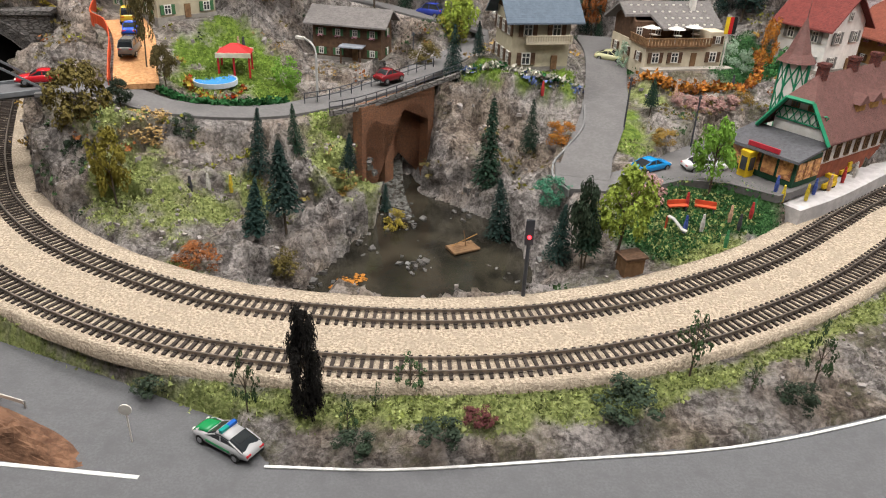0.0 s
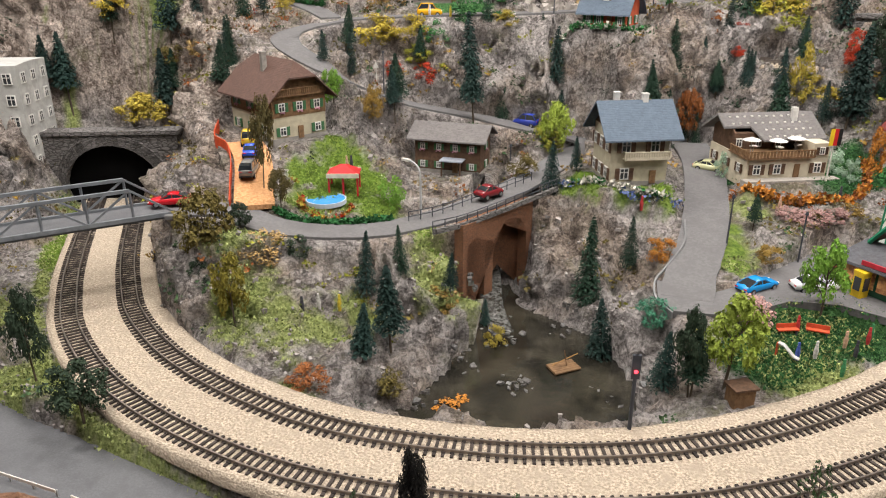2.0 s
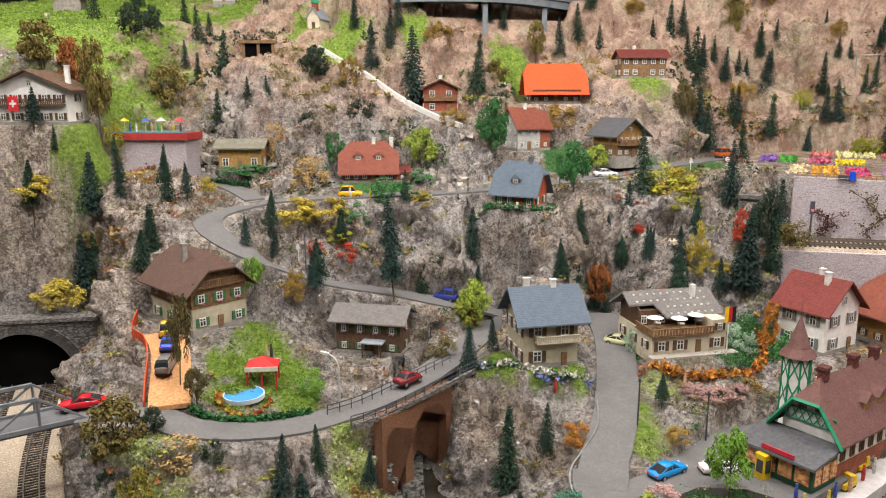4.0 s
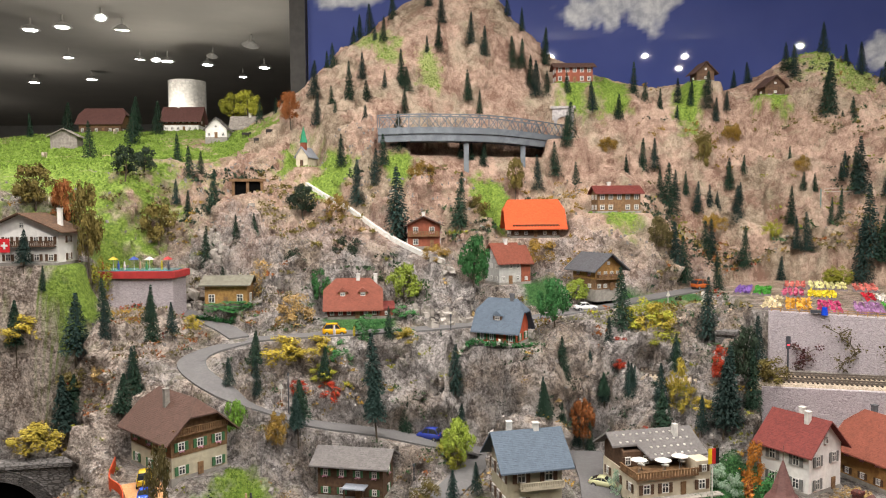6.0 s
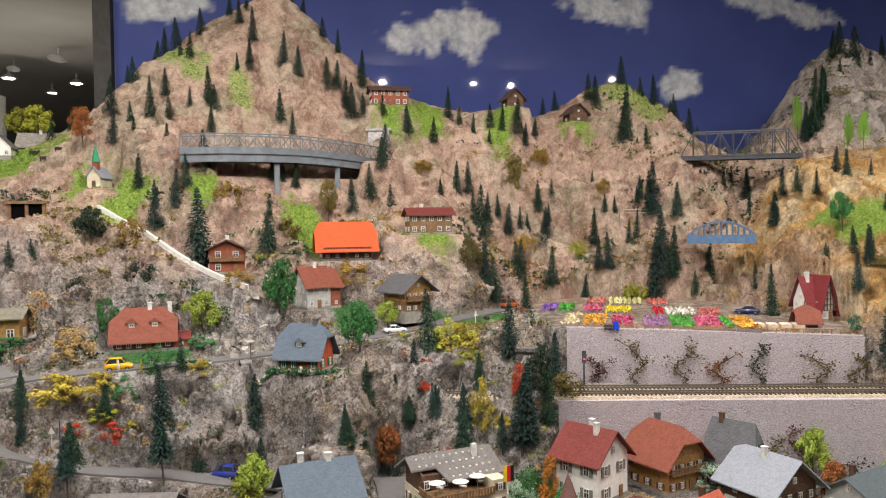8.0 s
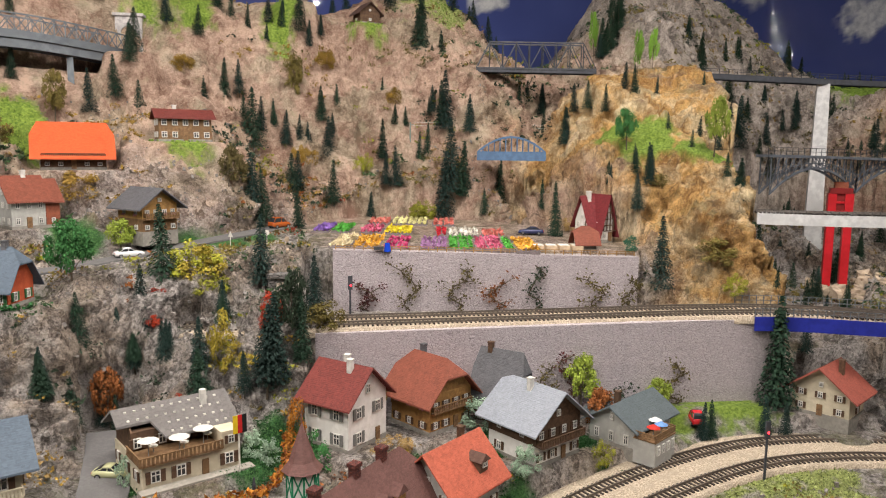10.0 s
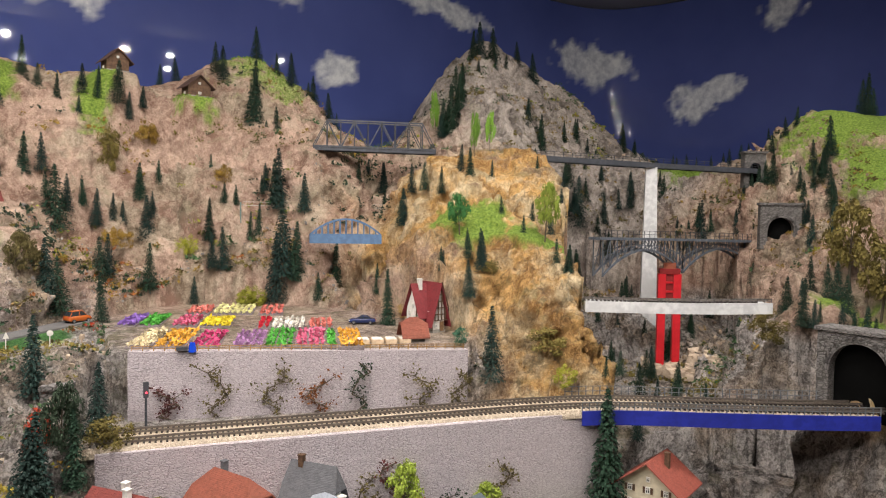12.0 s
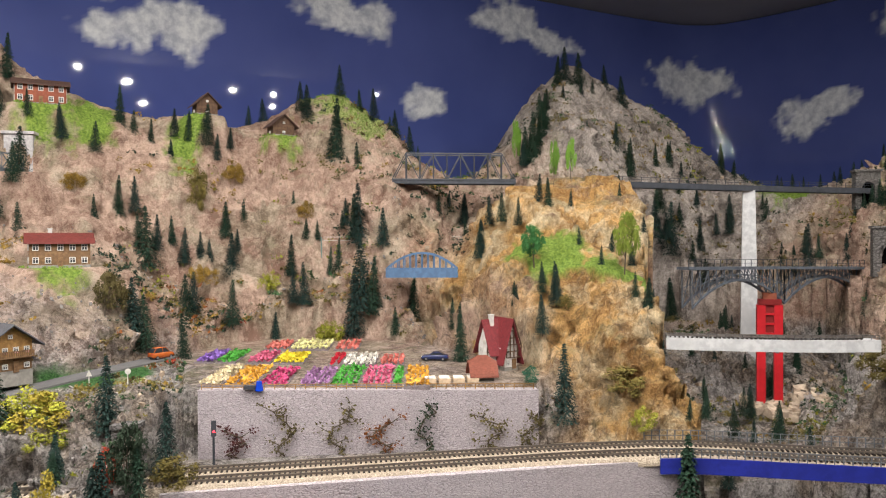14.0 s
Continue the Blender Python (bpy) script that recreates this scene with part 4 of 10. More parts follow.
MAIN = spline(TRACK_MID, 300)
ballast_bed("ballast", MAIN, 0.066, 0.055, "pale beige gravel ballast under the double track")
railway("railway_track", offset_line(MAIN, TRACK_GAP), "dark model railway track curving on pale gravel", near=(-0.62, 0.48))
railway("railway_track", offset_line(MAIN, -TRACK_GAP), "dark model railway track on the outer curve", near=(-0.62, 0.48))
LEDGE_MID = spline(((0.20, 1.215, 0.214), (0.36, 1.175, 0.214), (0.6, 1.108, 0.216), (0.85, 1.032, 0.22), (0.97, 0.988, 0.223), (1.08, 0.932, 0.226), (1.20, 0.843, 0.226), (1.31, 0.762, 0.226), (1.44, 0.675, 0.226)), 120)
ballast_bed("ballast", LEDGE_MID[:88], 0.046, 0.046, "brown gravel bed along the terrace wall")
railway("railway_track", offset_line(LEDGE_MID, 0.022), "brown model railway track along the stone terrace")
railway("railway_track", offset_line(LEDGE_MID, -0.022), "brown model railway track along the stone terrace")

# ---- roads ----
ASPHALT = mat("asphalt", (0.128, 0.129, 0.136), (0.108, 0.109, 0.115), scale=500, rough=0.8, bump=0.15)
ROAD_GREY = mat("road_grey", (0.150, 0.145, 0.145), (0.125, 0.120, 0.120), scale=260, rough=0.85, bump=0.12)
KERB = mat("kerb_grey", (0.22, 0.22, 0.22), scale=120, rough=0.8)
PAINT = mat("white_paint", (0.75, 0.75, 0.73), scale=150, rough=0.7)


def road(name, points, half, n, label, lift=0.0015, material=None):
    line = lifted(spline(points, n), lift)
    bm = ribbon(offset_line(line, half) * 1.0, offset_line(line, -half), 0.004, 4)
    for v in bm.verts:
        v.co.x += 0.0012 * noise.noise(v.co * 60)
        v.co.y += 0.0012 * noise.noise(v.co * 60 + Vector((7, 0, 0)))
    return tagged(finish(name, bm, material or ROAD_GREY), label, "road", kind="structure")


road("road", LOW_ROAD, 0.023, 260, "grey winding village road up the slope")
road("road", TOP_SPUR, 0.02, 60, "grey side road along the upper terrace")
road("road", HOTEL_ROAD, 0.028, 120, "grey road down from the guesthouse to the station yard", 0.0022)
tagged(finish("pavement", prism(bmesh.new(), YARD, 0.022, 0.0305), ROAD_GREY), "wide smooth grey station yard", "yard", kind="structure")
kerb_line = spline([(0.042, 0.85, 0.066), (0.034, 0.80, 0.053), (0.008, 0.755, 0.039), (-0.006, 0.73, 0.033), (-0.010, 0.69, 0.0305), (0.002, 0.656, 0.0300)], 40)
tagged(finish("trim", ribbon(offset_line(kerb_line, 0.0010), offset_line(kerb_line, -0.0010), 0.008, 1), KERB), "thin grey kerb along the road edge", "kerb", kind="structure")
FRONT_EDGE = spline(((-0.235, 0.305, -0.028), (-0.15, 0.308, -0.028), (-0.035, 0.325, -0.028), (0.09, 0.347, -0.028), (0.22, 0.39, -0.028), (0.4, 0.46, -0.026), (0.8, 0.6, -0.02), (1.3, 0.62, -0.01)), 120)


def front_road():
    bm = bmesh.new()
    low = FRONT_EDGE.copy()
    low[:, 1] = 0.05
    rows = [[bm.verts.new(a + (b - a) * k / 6) for k in range(7)] for a, b in zip(FRONT_EDGE, low)]
    for r0, r1 in zip(rows, rows[1:]):
        for k in range(6):
            bm.faces.new((r0[k], r1[k], r1[k + 1], r0[k + 1]))
    branch = [(-0.235, 0.305), (-0.27, 0.345), (-0.37, 0.387), (-0.48, 0.428), (-0.66, 0.50), (-0.9, 0.56), (-1.3, 0.5), (-1.3, 0.05), (-0.235, 0.05)]
    bm.faces.new([bm.verts.new((x, y, -0.0282)) for x, y in branch])
    bmesh.ops.recalc_face_normals(bm, faces=bm.faces)
    return bm


tagged(finish("road", front_road(), ASPHALT), "smooth grey asphalt road along the front edge", "road", kind="structure")
tagged(finish("trim", ribbon(lifted(offset_line(FRONT_EDGE, -0.004), 0.0012), lifted(offset_line(FRONT_EDGE, -0.0062), 0.0012), 0.0008, 1), PAINT), "white painted edge line of the road", "road marking", kind="structure")

# ---- terrace walls ----


def masonry(name, light, dark, joint, scale, stretch=(1, 1, 2.3)):
    """Small coursed rubble with darker joints."""
    m = mat(name, light, dark, scale=scale * 2, rough=0.9)
    nt = m.node_tree
    b = nt.nodes["Principled BSDF"]
    v = warped(nt, 0.004, 90, stretch)
    cells, edge = voronoi(nt, v, scale), voronoi(nt, v, scale, "DISTANCE_TO_EDGE")
    face = ramp_mix(nt, value_of(nt, cells.outputs["Color"]), dark, light)
    face = ramp_mix(nt, noise_fac(nt, scale * 3, 0.3, 0.75), face, tuple(0.5 * (u + w) for u, w in zip(light, dark)))
    r = nt.nodes.new("ShaderNodeMapRange")
    r.inputs[1].default_value, r.inputs[2].default_value = 0.02, 0.14
    nt.links.new(edge.outputs["Distance"], r.inputs[0])
    nt.links.new(ramp_mix(nt, r.outputs[0], joint, face), b.inputs["Base Color"])
    bn = nt.nodes.new("ShaderNodeBump")
    bn.inputs["Strength"].default_value, bn.inputs["Distance"].default_value = 0.8, 0.002
    nt.links.new(r.outputs[0], bn.inputs["Height"])
    nt.links.new(bn.outputs[0], b.inputs["Normal"])
    return m


STONE = masonry("stone_paper", (0.60, 0.535, 0.56), (0.43, 0.38, 0.40), (0.36, 0.315, 0.33), 160, (1, 1, 3.2))


def terrace_wall(name, a, b, z0, z1, z1b, thick, label):
    bm = bmesh.new()
    d = Vector((b[0] - a[0], b[1] - a[1], 0)).normalized()
    nrm = Vector((-d.y, d.x, 0)) * thick
    A, B = Vector((*a, 0)), Vector((*b, 0))
    lo = [bm.verts.new((p.x, p.y, z0)) for p in (A, B, B + nrm, A + nrm)]
    hi = [bm.verts.new((p.x, p.y, z)) for p, z in ((A, z1), (B, z1b), (B + nrm, z1b), (A + nrm, z1))]
    bm.faces.new(lo[::-1])
    bm.faces.new(hi)
    for k in range(4):
        bm.faces.new((lo[k], lo[(k + 1) % 4], hi[(k + 1) % 4], hi[k]))
    return tagged(finish(name, bm, STONE), label, "retaining wall", kind="structure")


terrace_wall("wall_terrace_upper", (0.436, 1.2515), (0.920, 1.0835), 0.20, 0.312, 0.299, 0.02, "grey-mauve rubble stone retaining wall below the flower garden")
terrace_wall("wall_terrace_lower", (0.372, 1.118), (1.06, 0.908), 0.05, 0.209, 0.22, 0.02, "grey-mauve rubble stone retaining wall below the tracks")

# ---- water ----
WATER = mat("pond_water", (0.040, 0.036, 0.026), (0.014, 0.013, 0.010), scale=26, rough=0.06, spec=0.6, bump=0.10, bump_scale=90)


def pond():
    bm = bmesh.new()
    outline = [(cx + (x - cx) * 1.12, cy + (y - cy) * 1.1, -0.046) for cx, cy in ((-0.15, 0.70),) for x, y in POND]
    bm.faces.new([bm.verts.new(p) for p in outline])
    return bm


tagged(finish("water", pond(), WATER), "dark still pond water", "water", kind="structure")


rapids_line = spline(((-0.166, 0.705, -0.0470), (-0.176, 0.735, -0.0455), (-0.186, 0.765, -0.041), (-0.192, 0.79, -0.036), (-0.198, 0.84, -0.028), (-0.205, 0.92, -0.018)), 60)
FOAM = mat("rapids_water", (0.13, 0.128, 0.12), (0.022, 0.022, 0.018), scale=220, rough=0.2, spec=0.6, bump=0.8, bump_scale=140)
rapids = ribbon(offset_line(rapids_line, 0.015), offset_line(rapids_line, -0.013), 0.01, 10)
for v in rapids.verts:
    v.co.z += 0.0025 * noise.noise(v.co * 120)
tagged(finish("water", rapids, FOAM, smooth=True), "white foaming rapids of the stream under the bridge", "water", kind="structure")


def base_height(x, y):
    return float(ground(np.array([x]), np.array([y]))[0])


# ---- plants ----
BARK = mat("bark", (0.11, 0.085, 0.06), scale=200, rough=0.95)
LEAF = {}
for leaf_name, leaf_color in (("pine", (0.018, 0.050, 0.027)), ("pine_blue", (0.018, 0.047, 0.038)), ("red", (0.50, 0.055, 0.020)), ("olive", (0.21, 0.165, 0.04)), ("olivey", (0.34, 0.29, 0.04)),
                              ("yellow", (0.55, 0.43, 0.06)), ("orange", (0.55, 0.22, 0.03)), ("straw", (0.52, 0.35, 0.14)), ("dark", (0.035, 0.058, 0.032)), ("orangeolive", (0.30, 0.19, 0.04)),
                              ("teal", (0.07, 0.25, 0.15)), ("pink", (0.55, 0.33, 0.30)), ("burgundy", (0.13, 0.035, 0.035)), ("bright", (0.25, 0.48, 0.06)), ("ochre", (0.40, 0.25, 0.05)), ("mint", (0.42, 0.58, 0.42)),
                              ("yellowgreen", (0.40, 0.40, 0.045)), ("limegreen", (0.33, 0.42, 0.06)), ("brownolive", (0.15, 0.12, 0.04)), ("rust", (0.32, 0.11, 0.03)), ("green", (0.06, 0.22, 0.06)), ("sparse", (0.07, 0.13, 0.05)),
                              ("black", (0.018, 0.016, 0.014)), ("hedge", (0.04, 0.17, 0.05)), ("white_bloom", (0.75, 0.72, 0.62)), ("blue_bloom", (0.22, 0.30, 0.60)), ("moss_light", (0.50, 0.56, 0.21)), ("moss_dark", (0.25, 0.30, 0.095)), ("turf", (0.045, 0.15, 0.045)), ("meadow", (0.26, 0.40, 0.06)), ("pink_bloom", (0.70, 0.35, 0.45))):
    LEAF[leaf_name] = mat("leaf_" + leaf_name, leaf_color, tuple(v * 0.45 for v in leaf_color), scale=60 if leaf_name.startswith("pine") else 90, rough=0.8, vary=0.5)


def leaves_mesh(name, centres, normals, size, material, seed, stretch=1.0):
    """Small bent leaf tufts, two triangles each, at the given places."""
    rng = np.random.RandomState(seed)
    n = len(centres)
    a = np.cross(normals, rng.normal(size=(n, 3)))
    a /= np.linalg.norm(a, axis=1)[:, None] + 1e-9
    b = np.cross(normals, a)
    s = (size * rng.uniform(0.6, 1.4, n))[:, None]
    bend = normals * s * 0.35
    v = np.stack((centres - a * s * stretch, centres - b * s * 0.7 + bend, centres + a * s * stretch, centres + b * s * 0.7 + bend), 1).reshape(-1, 3)
    f = np.arange(4 * n).reshape(n, 4)
    me = bpy.data.meshes.new(name)
    me.from_pydata(v.tolist(), [], f.tolist())
    me.materials.append(material)
    return me


def conifer_crown(seed, material, bare, slim):
    rng = np.random.RandomState(seed)
    pts, nrm = [], []
    layers = 32
    for k in range(layers):
        u = (k + rng.uniform(-0.2, 0.2)) / layers
        z = bare + (1 - bare) * u
        r = slim * (1 - u) ** 0.85 * rng.uniform(0.85, 1.12) + 0.006
        arms = max(5, int(15 * (1 - u) + 4))
        off = rng.rand() * 6.28
        for j in range(arms):
            ang = off + j * math.tau / arms + rng.uniform(-0.2, 0.2)
            reach = r * rng.uniform(0.78, 1.12)
            for q in (0.35, 0.62, 0.86, 1.0):
                rr = reach * q
                droop = 0.35 * rr
                pts.append((rr * math.cos(ang), rr * math.sin(ang), z - droop + rng.uniform(-0.006, 0.006)))
                nrm.append((math.cos(ang) * 0.6 + rng.uniform(-0.4, 0.4), math.sin(ang) * 0.6 + rng.uniform(-0.4, 0.4), 0.8))
    pts.append((0, 0, 0.99))
    nrm.append((0.1, 0, 1))
    return leaves_mesh("crown", np.array(pts), np.array(nrm), np.full(len(pts), 0.0165), material, seed, 1.3)


def trunk_mesh(name, height, radius, seed, limbs=0, reach=0.3):
    rng = np.random.RandomState(seed)
    bm = bmesh.new()
    bend = rng.uniform(-0.03, 0.03, 2)
    tube(bm, (0, 0, -0.02), (bend[0], bend[1], height * 0.55), radius, radius * 0.75, 6)
    tube(bm, (bend[0], bend[1], height * 0.55), (0, 0, height), radius * 0.75, radius * 0.25, 6)
    for k in range(limbs):
        z = height * rng.uniform(0.35, 0.85)
        a = k * 2.4 + rng.uniform(0, 0.6)
        f = z / height
        p = Vector((bend[0] * (1 - abs(f - 0.55)), bend[1] * (1 - abs(f - 0.55)), z))
        tube(bm, p, p + Vector((math.cos(a) * reach, math.sin(a) * reach, reach * rng.uniform(0.6, 1.2))), radius * 0.45, radius * 0.12, 5)
    me = bpy.data.meshes.new(name)
    bm.to_mesh(me)
    bm.free()
    me.materials.append(BARK)
    return me


CROWNS = [conifer_crown(k, LEAF["pine" if k % 3 else "pine_blue"], (0.05, 0.08, 0.03, 0.12, 0.06, 0.1)[k], (0.19, 0.22, 0.17, 0.20, 0.24, 0.18)[k]) for k in range(6)]
BARE_CROWNS = [conifer_crown(20 + k, LEAF["pine" if k % 2 else "pine_blue"], (0.30, 0.38, 0.24)[k], (0.20, 0.18, 0.22)[k]) for k in range(3)]
TALL_CROWN = conifer_crown(11, LEAF["pine_blue"], 0.42, 0.16)
PINE_TRUNK = trunk_mesh("trunk", 0.9, 0.014, 3)


def planted(name, x, y, h, w, crown, trunk, label, category, group, rng, sink=0.0):
    m = Matrix.LocRotScale((x, y, base_height(x, y) - sink), Euler((rng.uniform(-0.05, 0.05), rng.uniform(-0.05, 0.05), rng.uniform(0, 6.28))), (w, w, h))
    top = empty(name, m, label, category, group)
    for nm, me in (("trunk", trunk), ("crown", crown)):
        if me:
            new(nm, me).parent = top
    return top


# conifers: x, y, height
PINES_A = ((-0.229, 2.066, 0.06), (-0.184, 2.063, 0.043), (-0.299, 2.028, 0.07), (-0.366, 2.045, 0.081), (-0.393, 2.023, 0.075), (-0.41, 2.004, 0.058), (-0.454, 1.936, 0.064), (-0.484, 2.015, 0.05), (-0.199, 2.021, 0.066), (-0.162, 1.987, 0.081), (-0.169, 1.931, 0.078), (-0.199, 1.928, 0.044), (-0.084, 1.961, 0.08), (-0.046, 1.949, 0.079), (-0.321, 1.956, 0.064), (-0.343, 1.955, 0.048), (-0.064, 2.098, 0.066), (-0.031, 2.099, 0.048), (0.024, 2.068, 0.051), (0.066, 2.083, 0.06), (-0.263, 1.856, 0.083), (-0.248, 1.845, 0.06), (-0.395, 1.826, 0.089), (-0.368, 1.866, 0.061), (-0.346, 1.8, 0.066), (-0.306, 1.835, 0.052), (-0.441, 1.829, 0.045), (-0.426, 1.789, 0.051), (-0.476, 1.801, 0.074), (-0.495, 1.865, 0.092))
PINES_B = ((0.032, 1.965, 0.08), (0.056, 1.977, 0.077), (0.077, 1.955, 0.079), (0.128, 2.055, 0.092), (0.091, 1.939, 0.094), (0.123, 1.95, 0.063), (-0.091, 1.869, 0.075), (-0.062, 1.854, 0.057), (-0.252, 1.793, 0.065), (-0.346, 1.74, 0.07), (-0.26, 1.708, 0.089), (-0.394, 1.674, 0.075), (-0.294, 1.667, 0.067), (-0.311, 1.619, 0.078), (-0.246, 1.526, 0.160), (-0.346, 1.587, 0.096), (-0.117, 1.577, 0.114), (0.078, 1.755, 0.084), (0.166, 1.833, 0.089), (0.126, 1.805, 0.08), (0.157, 1.816, 0.073), (0.171, 1.751, 0.064), (-0.057, 1.753, 0.07), (-0.11, 1.749, 0.049), (-0.085, 1.756, 0.042))
PINES_C = ((0.176, 1.944, 0.055), (0.242, 1.927, 0.078), (0.307, 1.913, 0.063), (0.36, 1.975, 0.089), (0.387, 1.96, 0.057), (0.423, 1.942, 0.064), (0.464, 1.925, 0.045), (0.477, 1.964, 0.062), (0.505, 1.942, 0.065), (0.544, 1.935, 0.09), (0.57, 1.933, 0.057), (0.603, 1.949, 0.05), (0.675, 2.096, 0.054), (0.713, 2.089, 0.063), (0.811, 2.014, 0.088), (0.801, 2.046, 0.08), (0.92, 2.078, 0.083), (0.964, 2.037, 0.055), (0.85, 1.902, 0.152), (1.0, 2.023, 0.083), (0.897, 1.863, 0.075), (0.871, 1.869, 0.05), (0.873, 1.949, 0.069), (1.028, 1.98, 0.054))
PINES_D = ((0.384, 1.836, 0.076), (0.349, 1.821, 0.082), (0.304, 1.799, 0.051), (0.387, 1.792, 0.066), (0.4, 1.764, 0.117), (0.423, 1.795, 0.074), (0.456, 1.81, 0.06), (0.477, 1.787, 0.075), (0.514, 1.805, 0.053), (0.532, 1.803, 0.046), (0.572, 1.835, 0.078), (0.615, 1.853, 0.055), (0.594, 1.819, 0.054), (0.578, 1.794, 0.091), (0.754, 1.822, 0.045), (0.779, 1.815, 0.045), (0.708, 1.785, 0.085), (0.844, 1.796, 0.064), (0.859, 1.752, 0.127), (0.806, 1.743, 0.078), (0.727, 1.735, 0.084), (0.83, 1.65, 0.151), (0.485, 1.709, 0.079), (0.563, 1.702, 0.088), (0.387, 1.584, 0.093), (0.368, 1.583, 0.106))
PINES_E = ((0.179, 1.260, 0.111), (0.143, 1.204, 0.082), (0.214, 1.131, 0.079), (0.176, 1.163, 0.045), (0.113, 1.205, 0.052), (0.062, 1.193, 0.071), (0.023, 1.104, 0.075), (-0.127, 1.197, 0.092), (-0.261, 1.174, 0.126), (-0.208, 1.171, 0.060), (-0.360, 1.056, 0.084), (-0.457, 1.137, 0.075), (-0.482, 1.083, 0.048), (-0.345, 1.162, 0.069), (-0.240, 1.224, 0.052), (-0.147, 1.235, 0.046), (-0.716, 1.16, 0.08), (-0.77, 1.161, 0.12), (-0.637, 1.163, 0.089), (-0.611, 1.182, 0.063), (-0.624, 1.060, 0.074), (-0.756, 1.122, 0.081), (-0.618, 1.000, 0.076), (-0.884, 1.18, 0.104), (0.253, 1.183, 0.062), (0.352, 1.076, 0.078), (0.292, 1.065, 0.116), (0.313, 1.207, 0.094), (-0.873, 1.191, 0.068), (-0.837, 1.187, 0.039))
PINES_F = ((-0.644, 1.446, 0.080), (-0.581, 1.454, 0.061), (-0.601, 1.424, 0.055), (-0.543, 1.466, 0.049), (-0.746, 1.562, 0.054), (-0.711, 1.534, 0.066), (-0.653, 1.529, 0.091), (-0.73, 1.678, 0.05), (-0.814, 1.756, 0.068), (-0.745, 1.647, 0.07), (-1.037, 1.761, 0.087), (-0.875, 1.361, 0.075), (0.733, 1.856, 0.048), (-1.481, 2.263, 0.073), (-1.323, 2.187, 0.099), (-1.045, 2.019, 0.106), (-1.057, 2.224, 0.096), (-0.703, 2.102, 0.061), (-0.653, 2.103, 0.043), (-1.099, 2.159, 0.113))
PINES_G = ((0.856, 1.76, 0.1), (0.837, 1.8, 0.041), (1.057, 2.009, 0.071), (1.081, 1.959, 0.077), (1.099, 1.95, 0.046), (1.083, 1.793, 0.064), (1.171, 1.817, 0.073), (1.082, 1.569, 0.076), (0.813, 1.651, 0.144), (0.851, 1.635, 0.112), (0.942, 1.628, 0.095), (0.703, 1.742, 0.071), (0.793, 1.758, 0.059), (0.656, 1.716, 0.057), (0.471, 1.697, 0.079), (0.449, 1.546, 0.078), (0.886, 1.59, 0.055), (0.908, 1.325, 0.1), (0.964, 1.076, 0.111), (1.042, 1.257, 0.037), (1.036, 1.203, 0.071), (0.988, 1.263, 0.036), (0.997, 1.189, 0.065), (1.398, 1.479, 0.04), (0.905, 1.713, 0.085))
PINES_H = ((1.372, 1.798, 0.123), (1.414, 1.821, 0.11), (1.597, 2.019, 0.099), (1.636, 2.031, 0.11), (1.68, 2.017, 0.101), (1.786, 2.026, 0.085), (1.835, 2.002, 0.095), (1.45, 1.862, 0.097), (1.357, 1.818, 0.093), (1.729, 1.836, 0.086), (1.703, 1.868, 0.069), (1.936, 1.896, 0.065), (2.202, 1.944, 0.081), (1.958, 1.8, 0.073), (2.047, 1.762, 0.083), (2.178, 1.752, 0.048), (1.147, 1.096, 0.06), (1.763, 1.71, 0.133), (1.722, 1.721, 0.099), (1.8, 1.785, 0.086), (1.812, 1.337, 0.06), (1.533, 1.222, 0.052), (1.388, 1.132, 0.059), (1.533, 1.152, 0.051), (2.018, 1.52, 0.051), (1.137, 0.989, 0.033), (1.171, 0.988, 0.039))
PINES_I = ((2.34, 1.608, 0.06), (2.362, 1.582, 0.056), (2.349, 1.543, 0.049), (2.36, 1.79, 0.052), (2.306, 1.806, 0.051), (2.301, 1.445, 0.053), (2.126, 1.202, 0.076), (2.109, 1.169, 0.066), (2.164, 1.179, 0.102), (2.413, 1.228, 0.095), (2.399, 1.205, 0.113), (2.394, 1.187, 0.075), (1.503, 0.86, 0.08), (1.707, 1.016, 0.08), (1.506, 0.841, 0.045), (1.57, 0.783, 0.093), (1.551, 0.814, 0.052), (1.526, 0.842, 0.034), (2.09, 1.243, 0.05), (2.096, 1.303, 0.085), (2.067, 1.342, 0.068), (2.038, 1.178, 0.064), (1.927, 1.09, 0.075), (2.061, 1.119, 0.072))
PINES_J = ((-0.327, 0.67, 0.069), (-0.293, 0.707, 0.051), (-0.235, 0.699, 0.048), (-0.245, 0.873, 0.049), (-0.125, 0.918, 0.074), (-0.198, 0.748, 0.041), (-0.079, 0.763, 0.097), (-0.063, 0.692, 0.075), (-0.028, 0.791, 0.056), (-0.014, 0.586, 0.064), (0.01, 0.567, 0.068), (-0.091, 0.948, 0.047), (0.124, 0.848, 0.045))
PINES_K = ((1.041, 0.89, 0.162), (0.99, 0.862, 0.055), (1.012, 0.845, 0.051), (0.89, 0.885, 0.053), (0.905, 0.884, 0.053), (1.271, 0.809, 0.16), (1.23, 0.998, 0.067))
